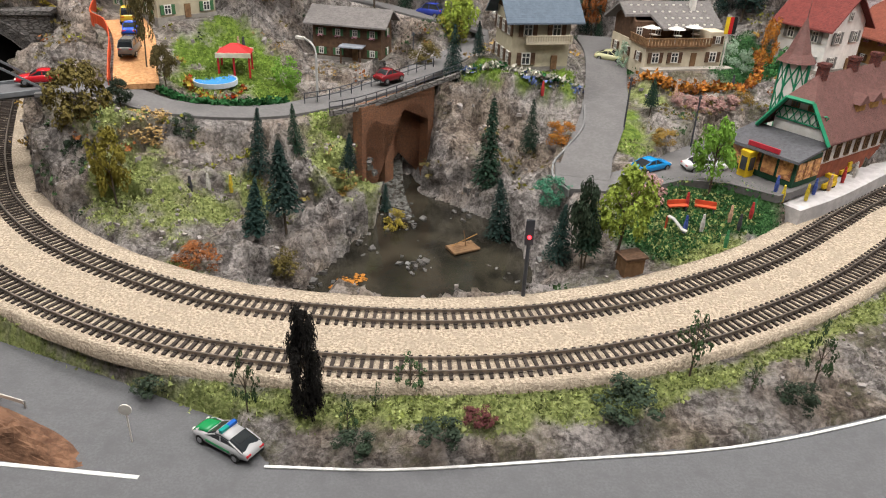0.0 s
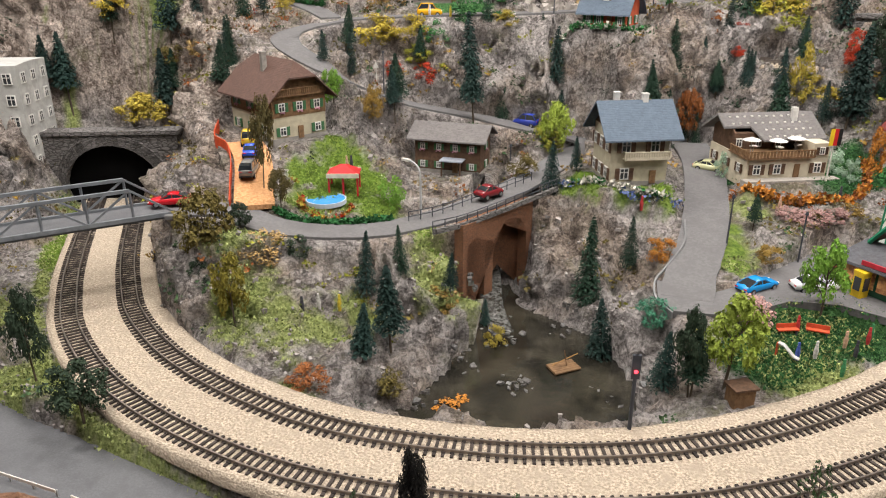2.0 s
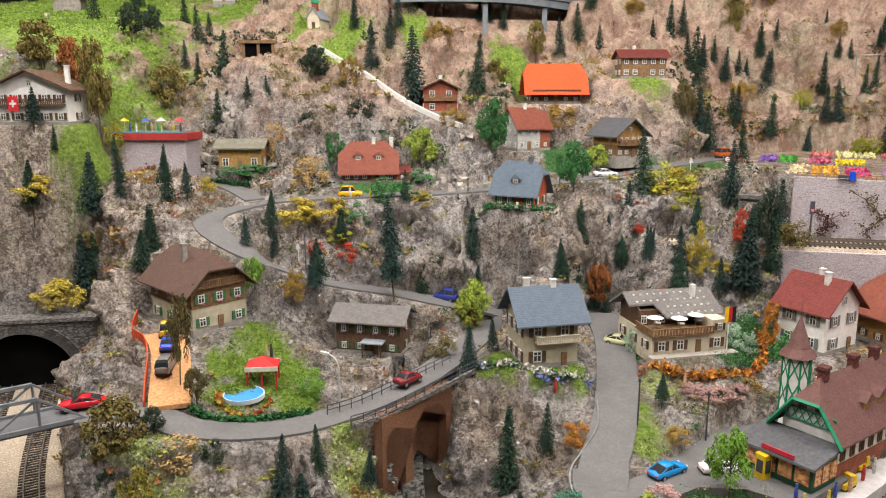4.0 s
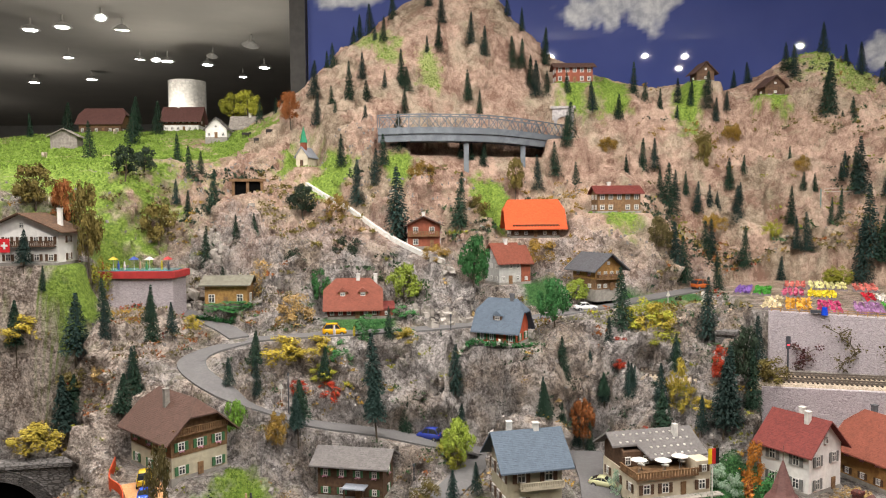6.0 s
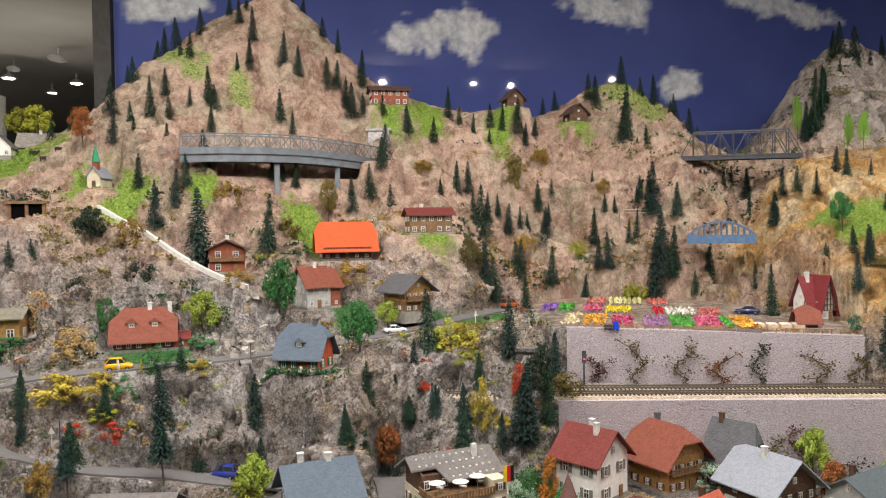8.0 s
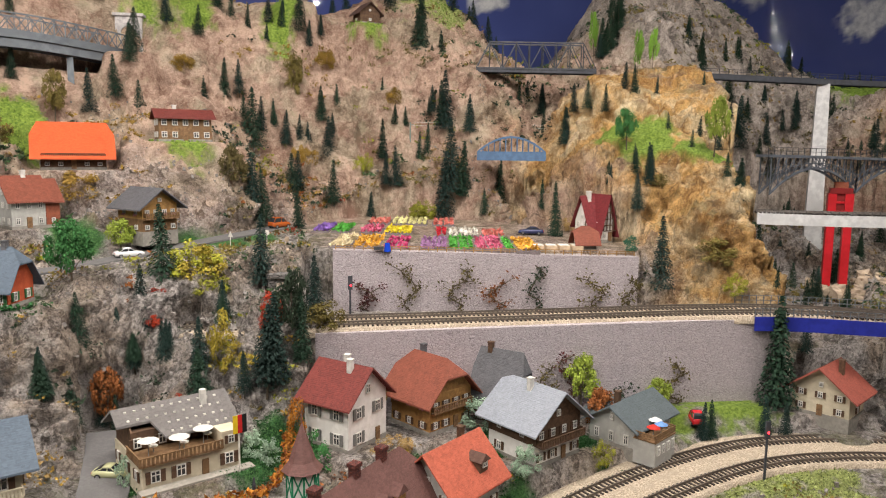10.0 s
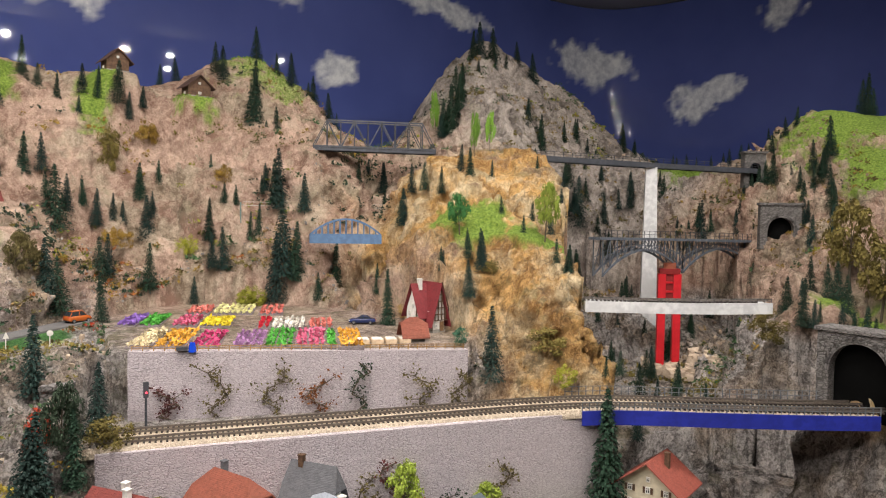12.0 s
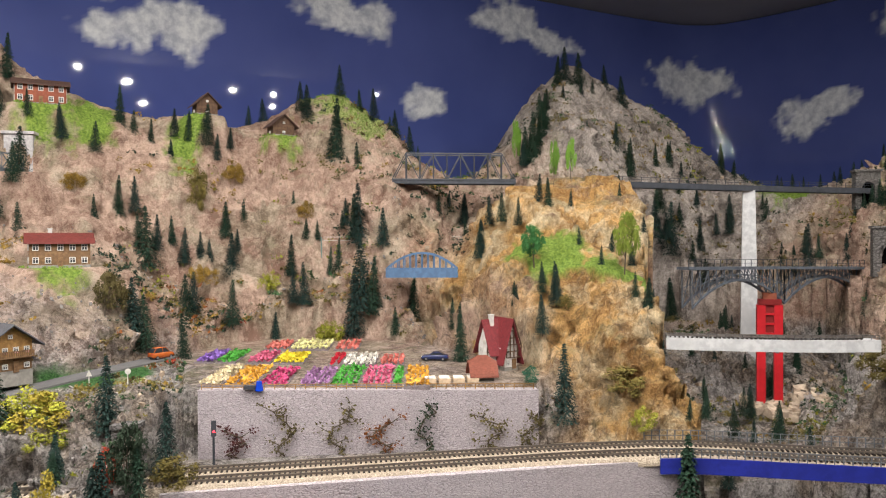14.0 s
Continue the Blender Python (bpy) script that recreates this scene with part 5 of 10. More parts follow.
PINES_L = ((1.776, 1.779, 0.077), (1.868, 1.778, 0.07), (1.94, 1.786, 0.09), (1.989, 1.754, 0.063), (2.03, 1.745, 0.082), (2.149, 1.714, 0.066), (2.063, 1.586, 0.053), (2.078, 1.524, 0.07), (2.048, 1.457, 0.059), (2.003, 1.344, 0.065), (2.086, 1.358, 0.067), (1.978, 1.274, 0.047), (1.844, 1.705, 0.077), (1.759, 1.711, 0.1), (1.142, 1.089, 0.07), (1.759, 1.695, 0.116), (1.864, 1.678, 0.068), (1.873, 1.612, 0.067), (2.012, 1.529, 0.068), (2.023, 1.511, 0.068), (2.036, 1.479, 0.102), (1.896, 1.217, 0.06), (2.102, 1.325, 0.067), (1.911, 1.742, 0.088), (1.923, 1.887, 0.074), (1.868, 1.882, 0.064), (2.161, 1.902, 0.07), (2.2, 1.887, 0.06), (1.686, 1.849, 0.069), (1.714, 1.818, 0.085), (1.944, 1.858, 0.065), (1.972, 1.844, 0.055), (1.906, 1.826, 0.054), (1.283, 1.261, 0.058), (1.734, 1.716, 0.066), (1.108, 1.518, 0.056), (1.108, 1.573, 0.064), (1.081, 1.561, 0.076), (1.175, 1.823, 0.066), (1.116, 1.462, 0.054), (1.175, 1.474, 0.056), (1.332, 1.395, 0.038), (1.545, 1.796, 0.049))
PINES_M = ((1.492, 1.961, 0.073), (1.447, 1.869, 0.065), (1.412, 1.832, 0.068), (1.382, 1.836, 0.057), (1.368, 1.787, 0.061), (1.536, 1.982, 0.056), (1.35, 1.814, 0.066), (1.585, 1.969, 0.051), (1.657, 1.977, 0.058), (1.719, 2.003, 0.046), (1.216, 1.413, 0.039), (1.178, 1.44, 0.061), (1.159, 1.304, 0.033), (1.207, 1.267, 0.04), (1.145, 1.219, 0.034), (1.237, 1.242, 0.048), (1.243, 1.285, 0.037), (1.032, 1.242, 0.044), (1.04, 1.212, 0.066), (0.987, 1.268, 0.041), (1.152, 1.777, 0.062), (0.955, 1.452, 0.057), (1.14, 1.848, 0.043), (1.711, 1.722, 0.082), (1.142, 1.119, 0.05))
TALL_PINES = ((-0.308, 0.571, 0.086), (-0.286, 0.611, 0.113), (-0.249, 1.104, 0.122), (-0.362, 1.036, 0.087), (-0.964, 1.146, 0.147), (-0.992, 1.13, 0.113), (-0.763, 1.11, 0.144))
# bushes: x, y, height, width, kind
BUSHES_A = ((0.20, 0.862, 0.022, 0.042, 'pink'), (0.228, 0.872, 0.020, 0.036, 'pink'), (0.170, 0.876, 0.018, 0.034, 'pink'), (0.250, 0.890, 0.020, 0.034, 'orangeolive'), (-0.347, 0.525, 0.025, 0.041, 'rust'), (-0.282, 0.568, 0.031, 0.04, 'olive'), (-0.182, 0.705, 0.036, 0.028, 'yellow'), (-0.216, 0.566, 0.016, 0.049, 'orange'), (-0.439, 0.674, 0.035, 0.055, 'straw'), (-0.405, 0.679, 0.027, 0.031, 'dark'), (-0.25, 0.679, 0.026, 0.05, 'orangeolive'), (-0.166, 0.968, 0.040, 0.042, 'olive'), (0.006, 0.782, 0.029, 0.036, 'orange'), (-0.012, 0.667, 0.032, 0.038, 'teal'), (0.083, 0.664, 0.039, 0.045, 'pink'), (-0.325, 0.820, 0.045, 0.037, 'bright'), (-0.778, 1.05, 0.045, 0.074, 'yellow'), (-0.393, 1.016, 0.038, 0.034, 'ochre'), (0.111, 0.990, 0.041, 0.021, 'mint'), (0.277, 0.977, 0.037, 0.027, 'mint'), (-0.322, 0.594, 0.023, 0.023, 'olive'), (0.128, 0.779, 0.021, 0.036, 'ochre'))
BUSHES_B = ((-0.329, 0.367, 0.019, 0.033, 'dark'), (-0.176, 0.311, 0.018, 0.029, 'dark'), (-0.12, 0.32, 0.016, 0.033, 'dark'), (0.013, 0.36, 0.026, 0.049, 'dark'), (0.143, 0.379, 0.024, 0.031, 'dark'), (-0.094, 0.338, 0.01, 0.024, 'burgundy'))
BUSHES_C = ((-0.420, 1.179, 0.049, 0.081, 'yellow'), (-0.359, 1.186, 0.042, 0.061, 'yellow'), (-0.211, 1.229, 0.027, 0.052, 'yellow'), (-0.786, 1.284, 0.065, 0.048, 'yellowgreen'), (-0.513, 1.417, 0.078, 0.056, 'straw'), (-0.419, 1.281, 0.066, 0.067, 'straw'), (-0.072, 1.629, 0.052, 0.049, 'olive'), (-0.203, 1.649, 0.056, 0.063, 'ochre'), (-0.382, 1.532, 0.06, 0.052, 'ochre'), (-0.163, 1.415, 0.037, 0.056, 'ochre'), (-0.343, 1.438, 0.058, 0.061, 'dark'), (-0.447, 1.405, 0.053, 0.048, 'dark'), (0.235, 1.246, 0.065, 0.068, 'yellow'), (0.311, 1.132, 0.051, 0.034, 'red'), (0.166, 1.219, 0.028, 0.032, 'red'), (-0.334, 1.157, 0.036, 0.05, 'red'), (-0.385, 1.149, 0.026, 0.035, 'red'), (-0.528, 1.040, 0.057, 0.044, 'bright'), (-0.392, 1.030, 0.042, 0.033, 'ochre'))
BUSHES_D = ((0.242, 1.130, 0.091, 0.039, 'yellow'), (0.263, 1.844, 0.04, 0.048, 'ochre'), (0.607, 1.91, 0.044, 0.052, 'ochre'), (0.518, 1.868, 0.097, 0.041, 'olive'), (0.757, 1.845, 0.042, 0.045, 'ochre'), (0.659, 1.77, 0.049, 0.043, 'yellowgreen'), (0.761, 1.654, 0.048, 0.062, 'yellowgreen'), (-0.135, 1.106, 0.059, 0.056, 'yellowgreen'), (-0.78, 1.052, 0.044, 0.068, 'yellow'), (0.060, 1.529, 0.052, 0.08, 'ochre'), (0.527, 1.769, 0.042, 0.045, 'ochre'), (-0.762, 1.144, 0.043, 0.065, 'olive'), (-0.871, 1.183, 0.046, 0.069, 'yellow'), (-0.270, 1.216, 0.046, 0.057, 'green'), (-0.330, 1.185, 0.051, 0.065, 'green'), (-0.228, 1.320, 0.028, 0.071, 'green'), (-0.560, 1.330, 0.021, 0.1, 'green'))
BUSHES_E = ((0.384, 1.659, 0.038, 0.05, 'ochre'), (0.501, 1.758, 0.053, 0.041, 'ochre'), (0.227, 1.263, 0.064, 0.085, 'yellowgreen'), (0.321, 1.129, 0.030, 0.036, 'red'), (1.062, 1.006, 0.039, 0.039, 'yellowgreen'), (0.92, 1.104, 0.029, 0.029, 'teal'), (0.751, 1.662, 0.046, 0.047, 'yellowgreen'), (0.641, 1.77, 0.047, 0.036, 'yellowgreen'), (0.27, 1.846, 0.033, 0.046, 'ochre'), (0.601, 1.906, 0.042, 0.049, 'ochre'), (0.51, 1.867, 0.088, 0.054, 'olive'), (0.751, 1.845, 0.034, 0.041, 'ochre'), (1.043, 1.188, 0.03, 0.04, 'olive'), (1.058, 1.048, 0.047, 0.075, 'olive'), (0.975, 1.374, 0.033, 0.039, 'straw'), (1.503, 0.923, 0.068, 0.068, 'olive'))
BUSHES_F = ((0.571, 0.986, 0.05, 0.05, 'mint'), (0.582, 0.869, 0.039, 0.039, 'mint'), (0.707, 0.877, 0.041, 0.03, 'yellowgreen'), (1.259, 0.783, 0.048, 0.065, 'yellow'), (0.325, 0.945, 0.059, 0.044, 'green'), (0.433, 0.946, 0.031, 0.056, 'straw'), (0.260, 0.993, 0.039, 0.03, 'mint'), (0.315, 1.002, 0.069, 0.031, 'orange'))
# trees: x, y, height, width, kind
TREES_A = ((-0.505, 0.666, 0.086, 0.066, 'olive'), (-0.447, 0.593, 0.082, 0.039, 'olivey'), (-0.475, 0.697, 0.033, 0.03, 'dark'), (0.041, 0.574, 0.094, 0.054, 'limegreen'), (0.008, 0.567, 0.091, 0.034, 'dark'), (0.161, 0.692, 0.088, 0.044, 'bright'), (-0.48, 0.787, 0.119, 0.03, 'brownolive'), (-0.447, 0.755, 0.052, 0.028, 'brownolive'), (-0.445, 0.996, 0.066, 0.033, 'bright'), (-0.120, 1.099, 0.083, 0.053, 'limegreen'), (0.097, 1.177, 0.085, 0.045, 'rust'), (-0.531, 0.449, 0.063, 0.053, 'dark'), (-0.619, 0.509, 0.098, 0.038, 'dark'), (-0.504, 0.644, 0.036, 0.032, 'dark'))
TREES_B = ((-0.921, 1.318, 0.096, 0.077, 'olive'), (-0.792, 1.265, 0.173, 0.057, 'olive'), (-0.757, 1.493, 0.107, 0.079, 'olive'), (-0.546, 1.823, 0.093, 0.057, 'rust'), (-0.89, 1.354, 0.109, 0.052, 'rust'), (-0.394, 1.370, 0.076, 0.049, 'green'), (-0.221, 1.352, 0.085, 0.065, 'limegreen'), (0.056, 1.252, 0.101, 0.061, 'green'), (0.122, 1.419, 0.055, 0.048, 'limegreen'), (-0.089, 1.398, 0.127, 0.064, 'green'), (0.018, 1.704, 0.098, 0.044, 'olive'), (-0.453, 1.520, 0.078, 0.065, 'dark'), (-0.845, 1.531, 0.078, 0.062, 'dark'), (-0.826, 1.588, 0.065, 0.053, 'dark'), (-0.812, 2.208, 0.101, 0.083, 'yellowgreen'), (-0.756, 2.17, 0.099, 0.081, 'yellowgreen'))
TREES_C = ((1.337, 1.828, 0.134, 0.025, 'bright'), (1.253, 1.531, 0.108, 0.024, 'bright'), (1.316, 1.553, 0.104, 0.024, 'bright'), (1.047, 1.293, 0.077, 0.047, 'green'), (1.18, 1.195, 0.109, 0.047, 'limegreen'), (0.317, 1.566, 0.095, 0.045, 'brownolive'), (0.346, 1.59, 0.079, 0.045, 'brownolive'))
TREES_D = ((0.746, 0.942, 0.069, 0.045, 'rust'), (1.179, 0.8, 0.082, 0.054, 'yellow'), (0.333, 1.099, 0.104, 0.047, 'dark'))
TREES_E = ((-0.255, 0.339, 0.056, 0.021, 'sparse'), (-0.144, 0.357, 0.036, 0.025, 'sparse'), (-0.167, 0.344, 0.025, 0.009, 'sparse'), (0.066, 0.398, 0.06, 0.028, 'sparse'), (0.162, 0.399, 0.061, 0.024, 'sparse'), (0.11, 0.388, 0.032, 0.014, 'sparse'), (-0.184, 0.323, 0.037, 0.016, 'sparse'), (-0.213, 0.339, 0.086, 0.023, 'black'))
WALL_FOOT_TREES = ((0.425, 1.06, 0.072, 0.075, "olive"), (0.745, 0.985, 0.085, 0.05, "limegreen"), (0.862, 0.952, 0.05, 0.042, "limegreen"))

PINES_N = ((-0.705, 1.135, 0.072), (-0.645, 1.170, 0.070), (-0.635, 1.080, 0.060), (-0.448, 1.115, 0.055), (0.132, 1.182, 0.060), (0.174, 1.165, 0.045), (0.210, 1.098, 0.085), (0.248, 1.171, 0.055), (0.303, 1.076, 0.115), (0.345, 1.085, 0.09), (0.023, 1.117, 0.065), (0.053, 1.128, 0.060),
           (-0.115, 1.165, 0.070), (0.106, 1.165, 0.05), (0.131, 1.183, 0.05), (0.168, 1.158, 0.062), (0.090, 1.185, 0.05), (0.384, 1.175, 0.10), (0.265, 1.082, 0.06))
BUSHES_G = ((0.262, 1.128, 0.030, 0.036, 'yellow'), (0.250, 1.145, 0.030, 0.034, 'yellowgreen'), (0.277, 1.102, 0.026, 0.034, 'yellow'), (0.159, 1.192, 0.018, 0.026, 'red'), (0.308, 1.126, 0.030, 0.034, 'red'), (0.182, 1.112, 0.022, 0.026, 'red'), (0.239, 1.224, 0.040, 0.060, 'yellowgreen'),
            (0.395, 1.128, 0.050, 0.060, 'olive'), (-0.398, 1.180, 0.030, 0.044, 'yellow'), (-0.348, 1.170, 0.030, 0.048, 'yellowgreen'), (-0.300, 1.175, 0.026, 0.044, 'yellowgreen'), (-0.596, 1.241, 0.030, 0.034, 'yellow'), (-0.700, 1.110, 0.030, 0.044, 'straw'), (-0.74, 1.08, 0.028, 0.040, 'yellow'))

plant_rng = random.Random(5)
for row in (*PINES_A, *PINES_B, *PINES_C, *PINES_D, *PINES_E, *PINES_F, *PINES_G, *PINES_H, *PINES_I, *PINES_J, *PINES_K, *PINES_L, *PINES_M, *PINES_N):
    height = row[2] * 1.12
    planted("conifer", row[0], row[1], height, height * plant_rng.uniform(0.84, 1.05), BARE_CROWNS[plant_rng.randrange(3)] if row[1] < 1.32 and row[0] < 0.3 and plant_rng.random() < 0.55 else CROWNS[plant_rng.randrange(6)], PINE_TRUNK,
            "dark green bristly model fir tree" if height < 0.09 else "tall dark green bristly model fir tree", "conifer", "model firs", plant_rng, 0.004)
for x, y, height in TALL_PINES:
    planted("conifer", x, y, height, height * 0.95, TALL_CROWN, PINE_TRUNK, "tall bare-stemmed dark fir with a high crown", "conifer", "bare-stemmed firs", plant_rng, 0.003)


def leaf_crown(seed, kind, low, clumps, per, spread, size, hollow=0.55):
    """A broadleaf crown of clumps with gaps between them, one unit high and wide."""
    rng = np.random.RandomState(seed)
    pts, nrm = [], []
    for k in range(clumps):
        a, u = rng.uniform(0, 6.28), rng.uniform(0, 1)
        rad = 0.5 * math.sqrt(rng.uniform(0.05, 1)) * math.sin(math.pi * (0.18 + 0.74 * u)) ** 0.7
        c = np.array((rad * math.cos(a), rad * math.sin(a), low + (1 - low) * (0.08 + 0.86 * u)))
        d = rng.normal(size=(per, 3))
        d /= np.linalg.norm(d, axis=1)[:, None]
        rr = spread * rng.uniform(hollow, 1.0, per)[:, None]
        pts.append(c + d * rr)
        nrm.append(d + np.array((0, 0, 0.5)))
    p, q = np.vstack(pts), np.vstack(nrm)
    p[:, 2] = np.maximum(p[:, 2], 0.0)
    return leaves_mesh("crown", p, q, np.full(len(p), size), LEAF[kind], seed)


KIND_WORDS = {"olive": "olive-brown", "olivey": "yellow-olive", "orangeolive": "orange and olive", "straw": "straw-coloured", "dark": "dark green", "teal": "blue-green", "bright": "bright green", "ochre": "ochre-yellow",
              "mint": "pale mint-green", "yellowgreen": "yellow-green", "limegreen": "light yellow-green", "brownolive": "brown-olive", "rust": "rust-brown", "sparse": "thin green", "black": "blackish", "pink": "pale pink flowering",
              "burgundy": "dark burgundy", "red": "bright red", "yellow": "yellow", "orange": "orange", "green": "deep green"}
BUSH_MESH, TREE_MESH = {}, {}
LEAF_TRUNK = trunk_mesh("trunk", 0.75, 0.03, 8, 5, 0.28)
for x, y, height, width, kind in (*BUSHES_A, *BUSHES_B, *BUSHES_C, *BUSHES_D, *BUSHES_E, *BUSHES_F, *BUSHES_G):
    if kind not in BUSH_MESH:
        BUSH_MESH[kind] = leaf_crown(40 + len(BUSH_MESH), kind, 0.0, 30, 46, 0.14, 0.030)
    planted("bush", x, y, height, width, BUSH_MESH[kind], None, KIND_WORDS[kind] + " foliage bush on the slope", "bush", "", plant_rng, height * 0.12)
for x, y, height, width, kind in (*TREES_A, *TREES_B, *TREES_C, *TREES_D, *TREES_E, *WALL_FOOT_TREES):
    if kind not in TREE_MESH:
        thin = kind in ("sparse",)
        TREE_MESH[kind] = leaf_crown(80 + len(TREE_MESH), kind, 0.3 if not kind == "black" else 0.05, 14 if thin else 44, 20 if thin else 52, 0.10 if thin else 0.12, 0.034 if thin else 0.029) if kind != "black" else leaf_crown(97, "black", 0.05, 60, 130, 0.16, 0.026)
    planted("tree", x, y, height, width, TREE_MESH[kind], LEAF_TRUNK, KIND_WORDS[kind] + " model tree with a thin trunk", "tree", "", plant_rng, 0.003)

# ---- houses ----
PANE = mat("window_glass", (0.05, 0.055, 0.06), scale=20, rough=0.12, spec=0.6)
WHITE = mat("white_trim", (0.72, 0.70, 0.66), scale=80, rough=0.6)
WOOD_DARK = mat("dark_wood", (0.13, 0.075, 0.045), (0.07, 0.04, 0.025), scale=140, rough=0.8, bump=0.3)
WOOD_MID = mat("brown_wood", (0.24, 0.14, 0.07), (0.14, 0.08, 0.04), scale=140, rough=0.8, bump=0.3)
WOOD_GOLD = mat("golden_wood", (0.42, 0.24, 0.08), (0.26, 0.14, 0.05), scale=140, rough=0.75, bump=0.3)
WOOD_GREY = mat("weathered_wood", (0.30, 0.27, 0.24), (0.18, 0.16, 0.14), scale=150, rough=0.9, bump=0.3)
CREAM = mat("cream_render", (0.62, 0.55, 0.42), (0.50, 0.44, 0.33), scale=90, rough=0.85)
BUFF = mat("buff_render", (0.48, 0.43, 0.31), (0.38, 0.34, 0.25), scale=90, rough=0.85)
OFFWHITE = mat("offwhite_render", (0.78, 0.76, 0.73), (0.66, 0.64, 0.61), scale=90, rough=0.85)
GREYWHITE = mat("grey_render", (0.46, 0.455, 0.43), (0.36, 0.355, 0.335), scale=90, rough=0.85)
RED_WALL = mat("red_wall", (0.50, 0.10, 0.04), (0.38, 0.07, 0.03), scale=90, rough=0.8)
REDWOOD = mat("red_brown_wood", (0.30, 0.09, 0.05), (0.20, 0.06, 0.035), scale=120, rough=0.8, bump=0.2)
PLINTH = mat("stone_plinth", (0.30, 0.28, 0.25), scale=160, rough=0.9)


def roof_mat(name, color, dark=0.72):
    """Roof tiles: courses stepped up the slope, split into tiles along them."""
    m = mat(name, color, tuple(v * dark for v in color), scale=130, rough=0.7)
    nt = m.node_tree
    b = nt.nodes["Principled BSDF"]
    cells = voronoi(nt, warped(nt, 0.0, 10, (1, 1, 1.6)), 330)
    old = b.inputs["Base Color"].links[0].from_socket
    co, xyz, bn = nt.nodes.new("ShaderNodeTexCoord"), nt.nodes.new("ShaderNodeSeparateXYZ"), nt.nodes.new("ShaderNodeBump")
    nt.links.new(co.outputs["Object"], xyz.inputs[0])
    course = math_node(nt, "FRACT", math_node(nt, "MULTIPLY", xyz.outputs[2], 560.0), 0.0)
    tint = ramp_mix(nt, value_of(nt, cells.outputs["Color"]), tuple(v * dark * 0.85 for v in color), tuple(min(1, v * 1.18) for v in color))
    half = nt.nodes.new("ShaderNodeMix")
    half.data_type = "RGBA"
    half.inputs[0].default_value = 0.45
    nt.links.new(old, half.inputs[6])
    nt.links.new(tint, half.inputs[7])
    nt.links.new(half.outputs[2], b.inputs["Base Color"])
    bn.inputs["Strength"].default_value, bn.inputs["Distance"].default_value = 0.7, 0.0010
    nt.links.new(math_node(nt, "SUBTRACT", math_node(nt, "MULTIPLY", value_of(nt, cells.outputs["Color"]), 0.4), course), bn.inputs["Height"])
    nt.links.new(bn.outputs[0], b.inputs["Normal"])
    return m


ROOF_BROWN = roof_mat("brown_roof", (0.098, 0.053, 0.040))
ROOF_BLUE = roof_mat("slate_blue_roof", (0.090, 0.118, 0.155), 0.85)
ROOF_SHINGLE = roof_mat("grey_shingle", (0.165, 0.152, 0.147))
ROOF_RED = roof_mat("red_roof", (0.165, 0.036, 0.030))
ROOF_ORANGE = roof_mat("orange_roof", (0.60, 0.095, 0.03), 0.9)
ROOF_SALMON = roof_mat("salmon_roof", (0.40, 0.095, 0.055))
ROOF_SALMON_DARK = roof_mat("faded_red_roof", (0.27, 0.070, 0.050))
ROOF_TILE = roof_mat("terracotta_roof", (0.215, 0.064, 0.040))
ROOF_GREY = roof_mat("light_grey_roof", (0.26, 0.28, 0.32), 0.9)
ROOF_SLATE = roof_mat("dark_slate_roof", (0.085, 0.105, 0.115), 0.85)
ROOF_MAROON = roof_mat("maroon_roof", (0.13, 0.060, 0.052))
ROOF_WINE = roof_mat("wine_red_roof", (0.17, 0.022, 0.026))
ROOF_CHARCOAL = roof_mat("charcoal_roof", (0.10, 0.10, 0.11))
GREEN_PAINT = mat("green_paint", (0.02, 0.26, 0.13), scale=80, rough=0.55)
SHUTTER = {"brown": WOOD_DARK, "green": mat("shutter_green", (0.06, 0.16, 0.07), scale=80, rough=0.7), "grey": mat("shutter_grey", (0.20, 0.20, 0.19), scale=80, rough=0.7), "red": ROOF_RED}


def share(name, bm, material):
    me = bpy.data.meshes.new(name)
    bm.to_mesh(me)
    bm.free()
    me.materials.append(material)
    return me


def frame_ring(w, h, t=0.0012, proud=0.0012):
    """A window frame with a cross bar, one joined mesh."""
    bm = bmesh.new()
    us = (-w / 2, -w / 2 + t, -t * 0.4, t * 0.4, w / 2 - t, w / 2)
    vs = (0, t, h * 0.6, h * 0.6 + t * 0.7, h - t, h)
    open_cells = {(i, j) for i in (1, 3) for j in (1, 3)}
    front = {(i, j): bm.verts.new((u, -proud, v)) for i, u in enumerate(us) for j, v in enumerate(vs)}
    back = {(i, j): bm.verts.new((u, 0.0008, v)) for i, u in enumerate(us) for j, v in enumerate(vs)}
    for i in range(5):
        for j in range(5):
            if (i, j) in open_cells:
                continue
            bm.faces.new((front[i, j], front[i + 1, j], front[i + 1, j + 1], front[i, j + 1]))
            for di, dj, p, q in ((0, -1, (i, j), (i + 1, j)), (1, 0, (i + 1, j), (i + 1, j + 1)), (0, 1, (i + 1, j + 1), (i, j + 1)), (-1, 0, (i, j + 1), (i, j))):
                n = (i + di, j + dj)
                if n in open_cells or not (0 <= n[0] < 5 and 0 <= n[1] < 5):
                    bm.faces.new((front[p], back[p], back[q], front[q]))
    bmesh.ops.delete(bm, geom=[v for v in bm.verts if not v.link_faces], context="VERTS")
    return bm


WINDOW_CACHE = {}


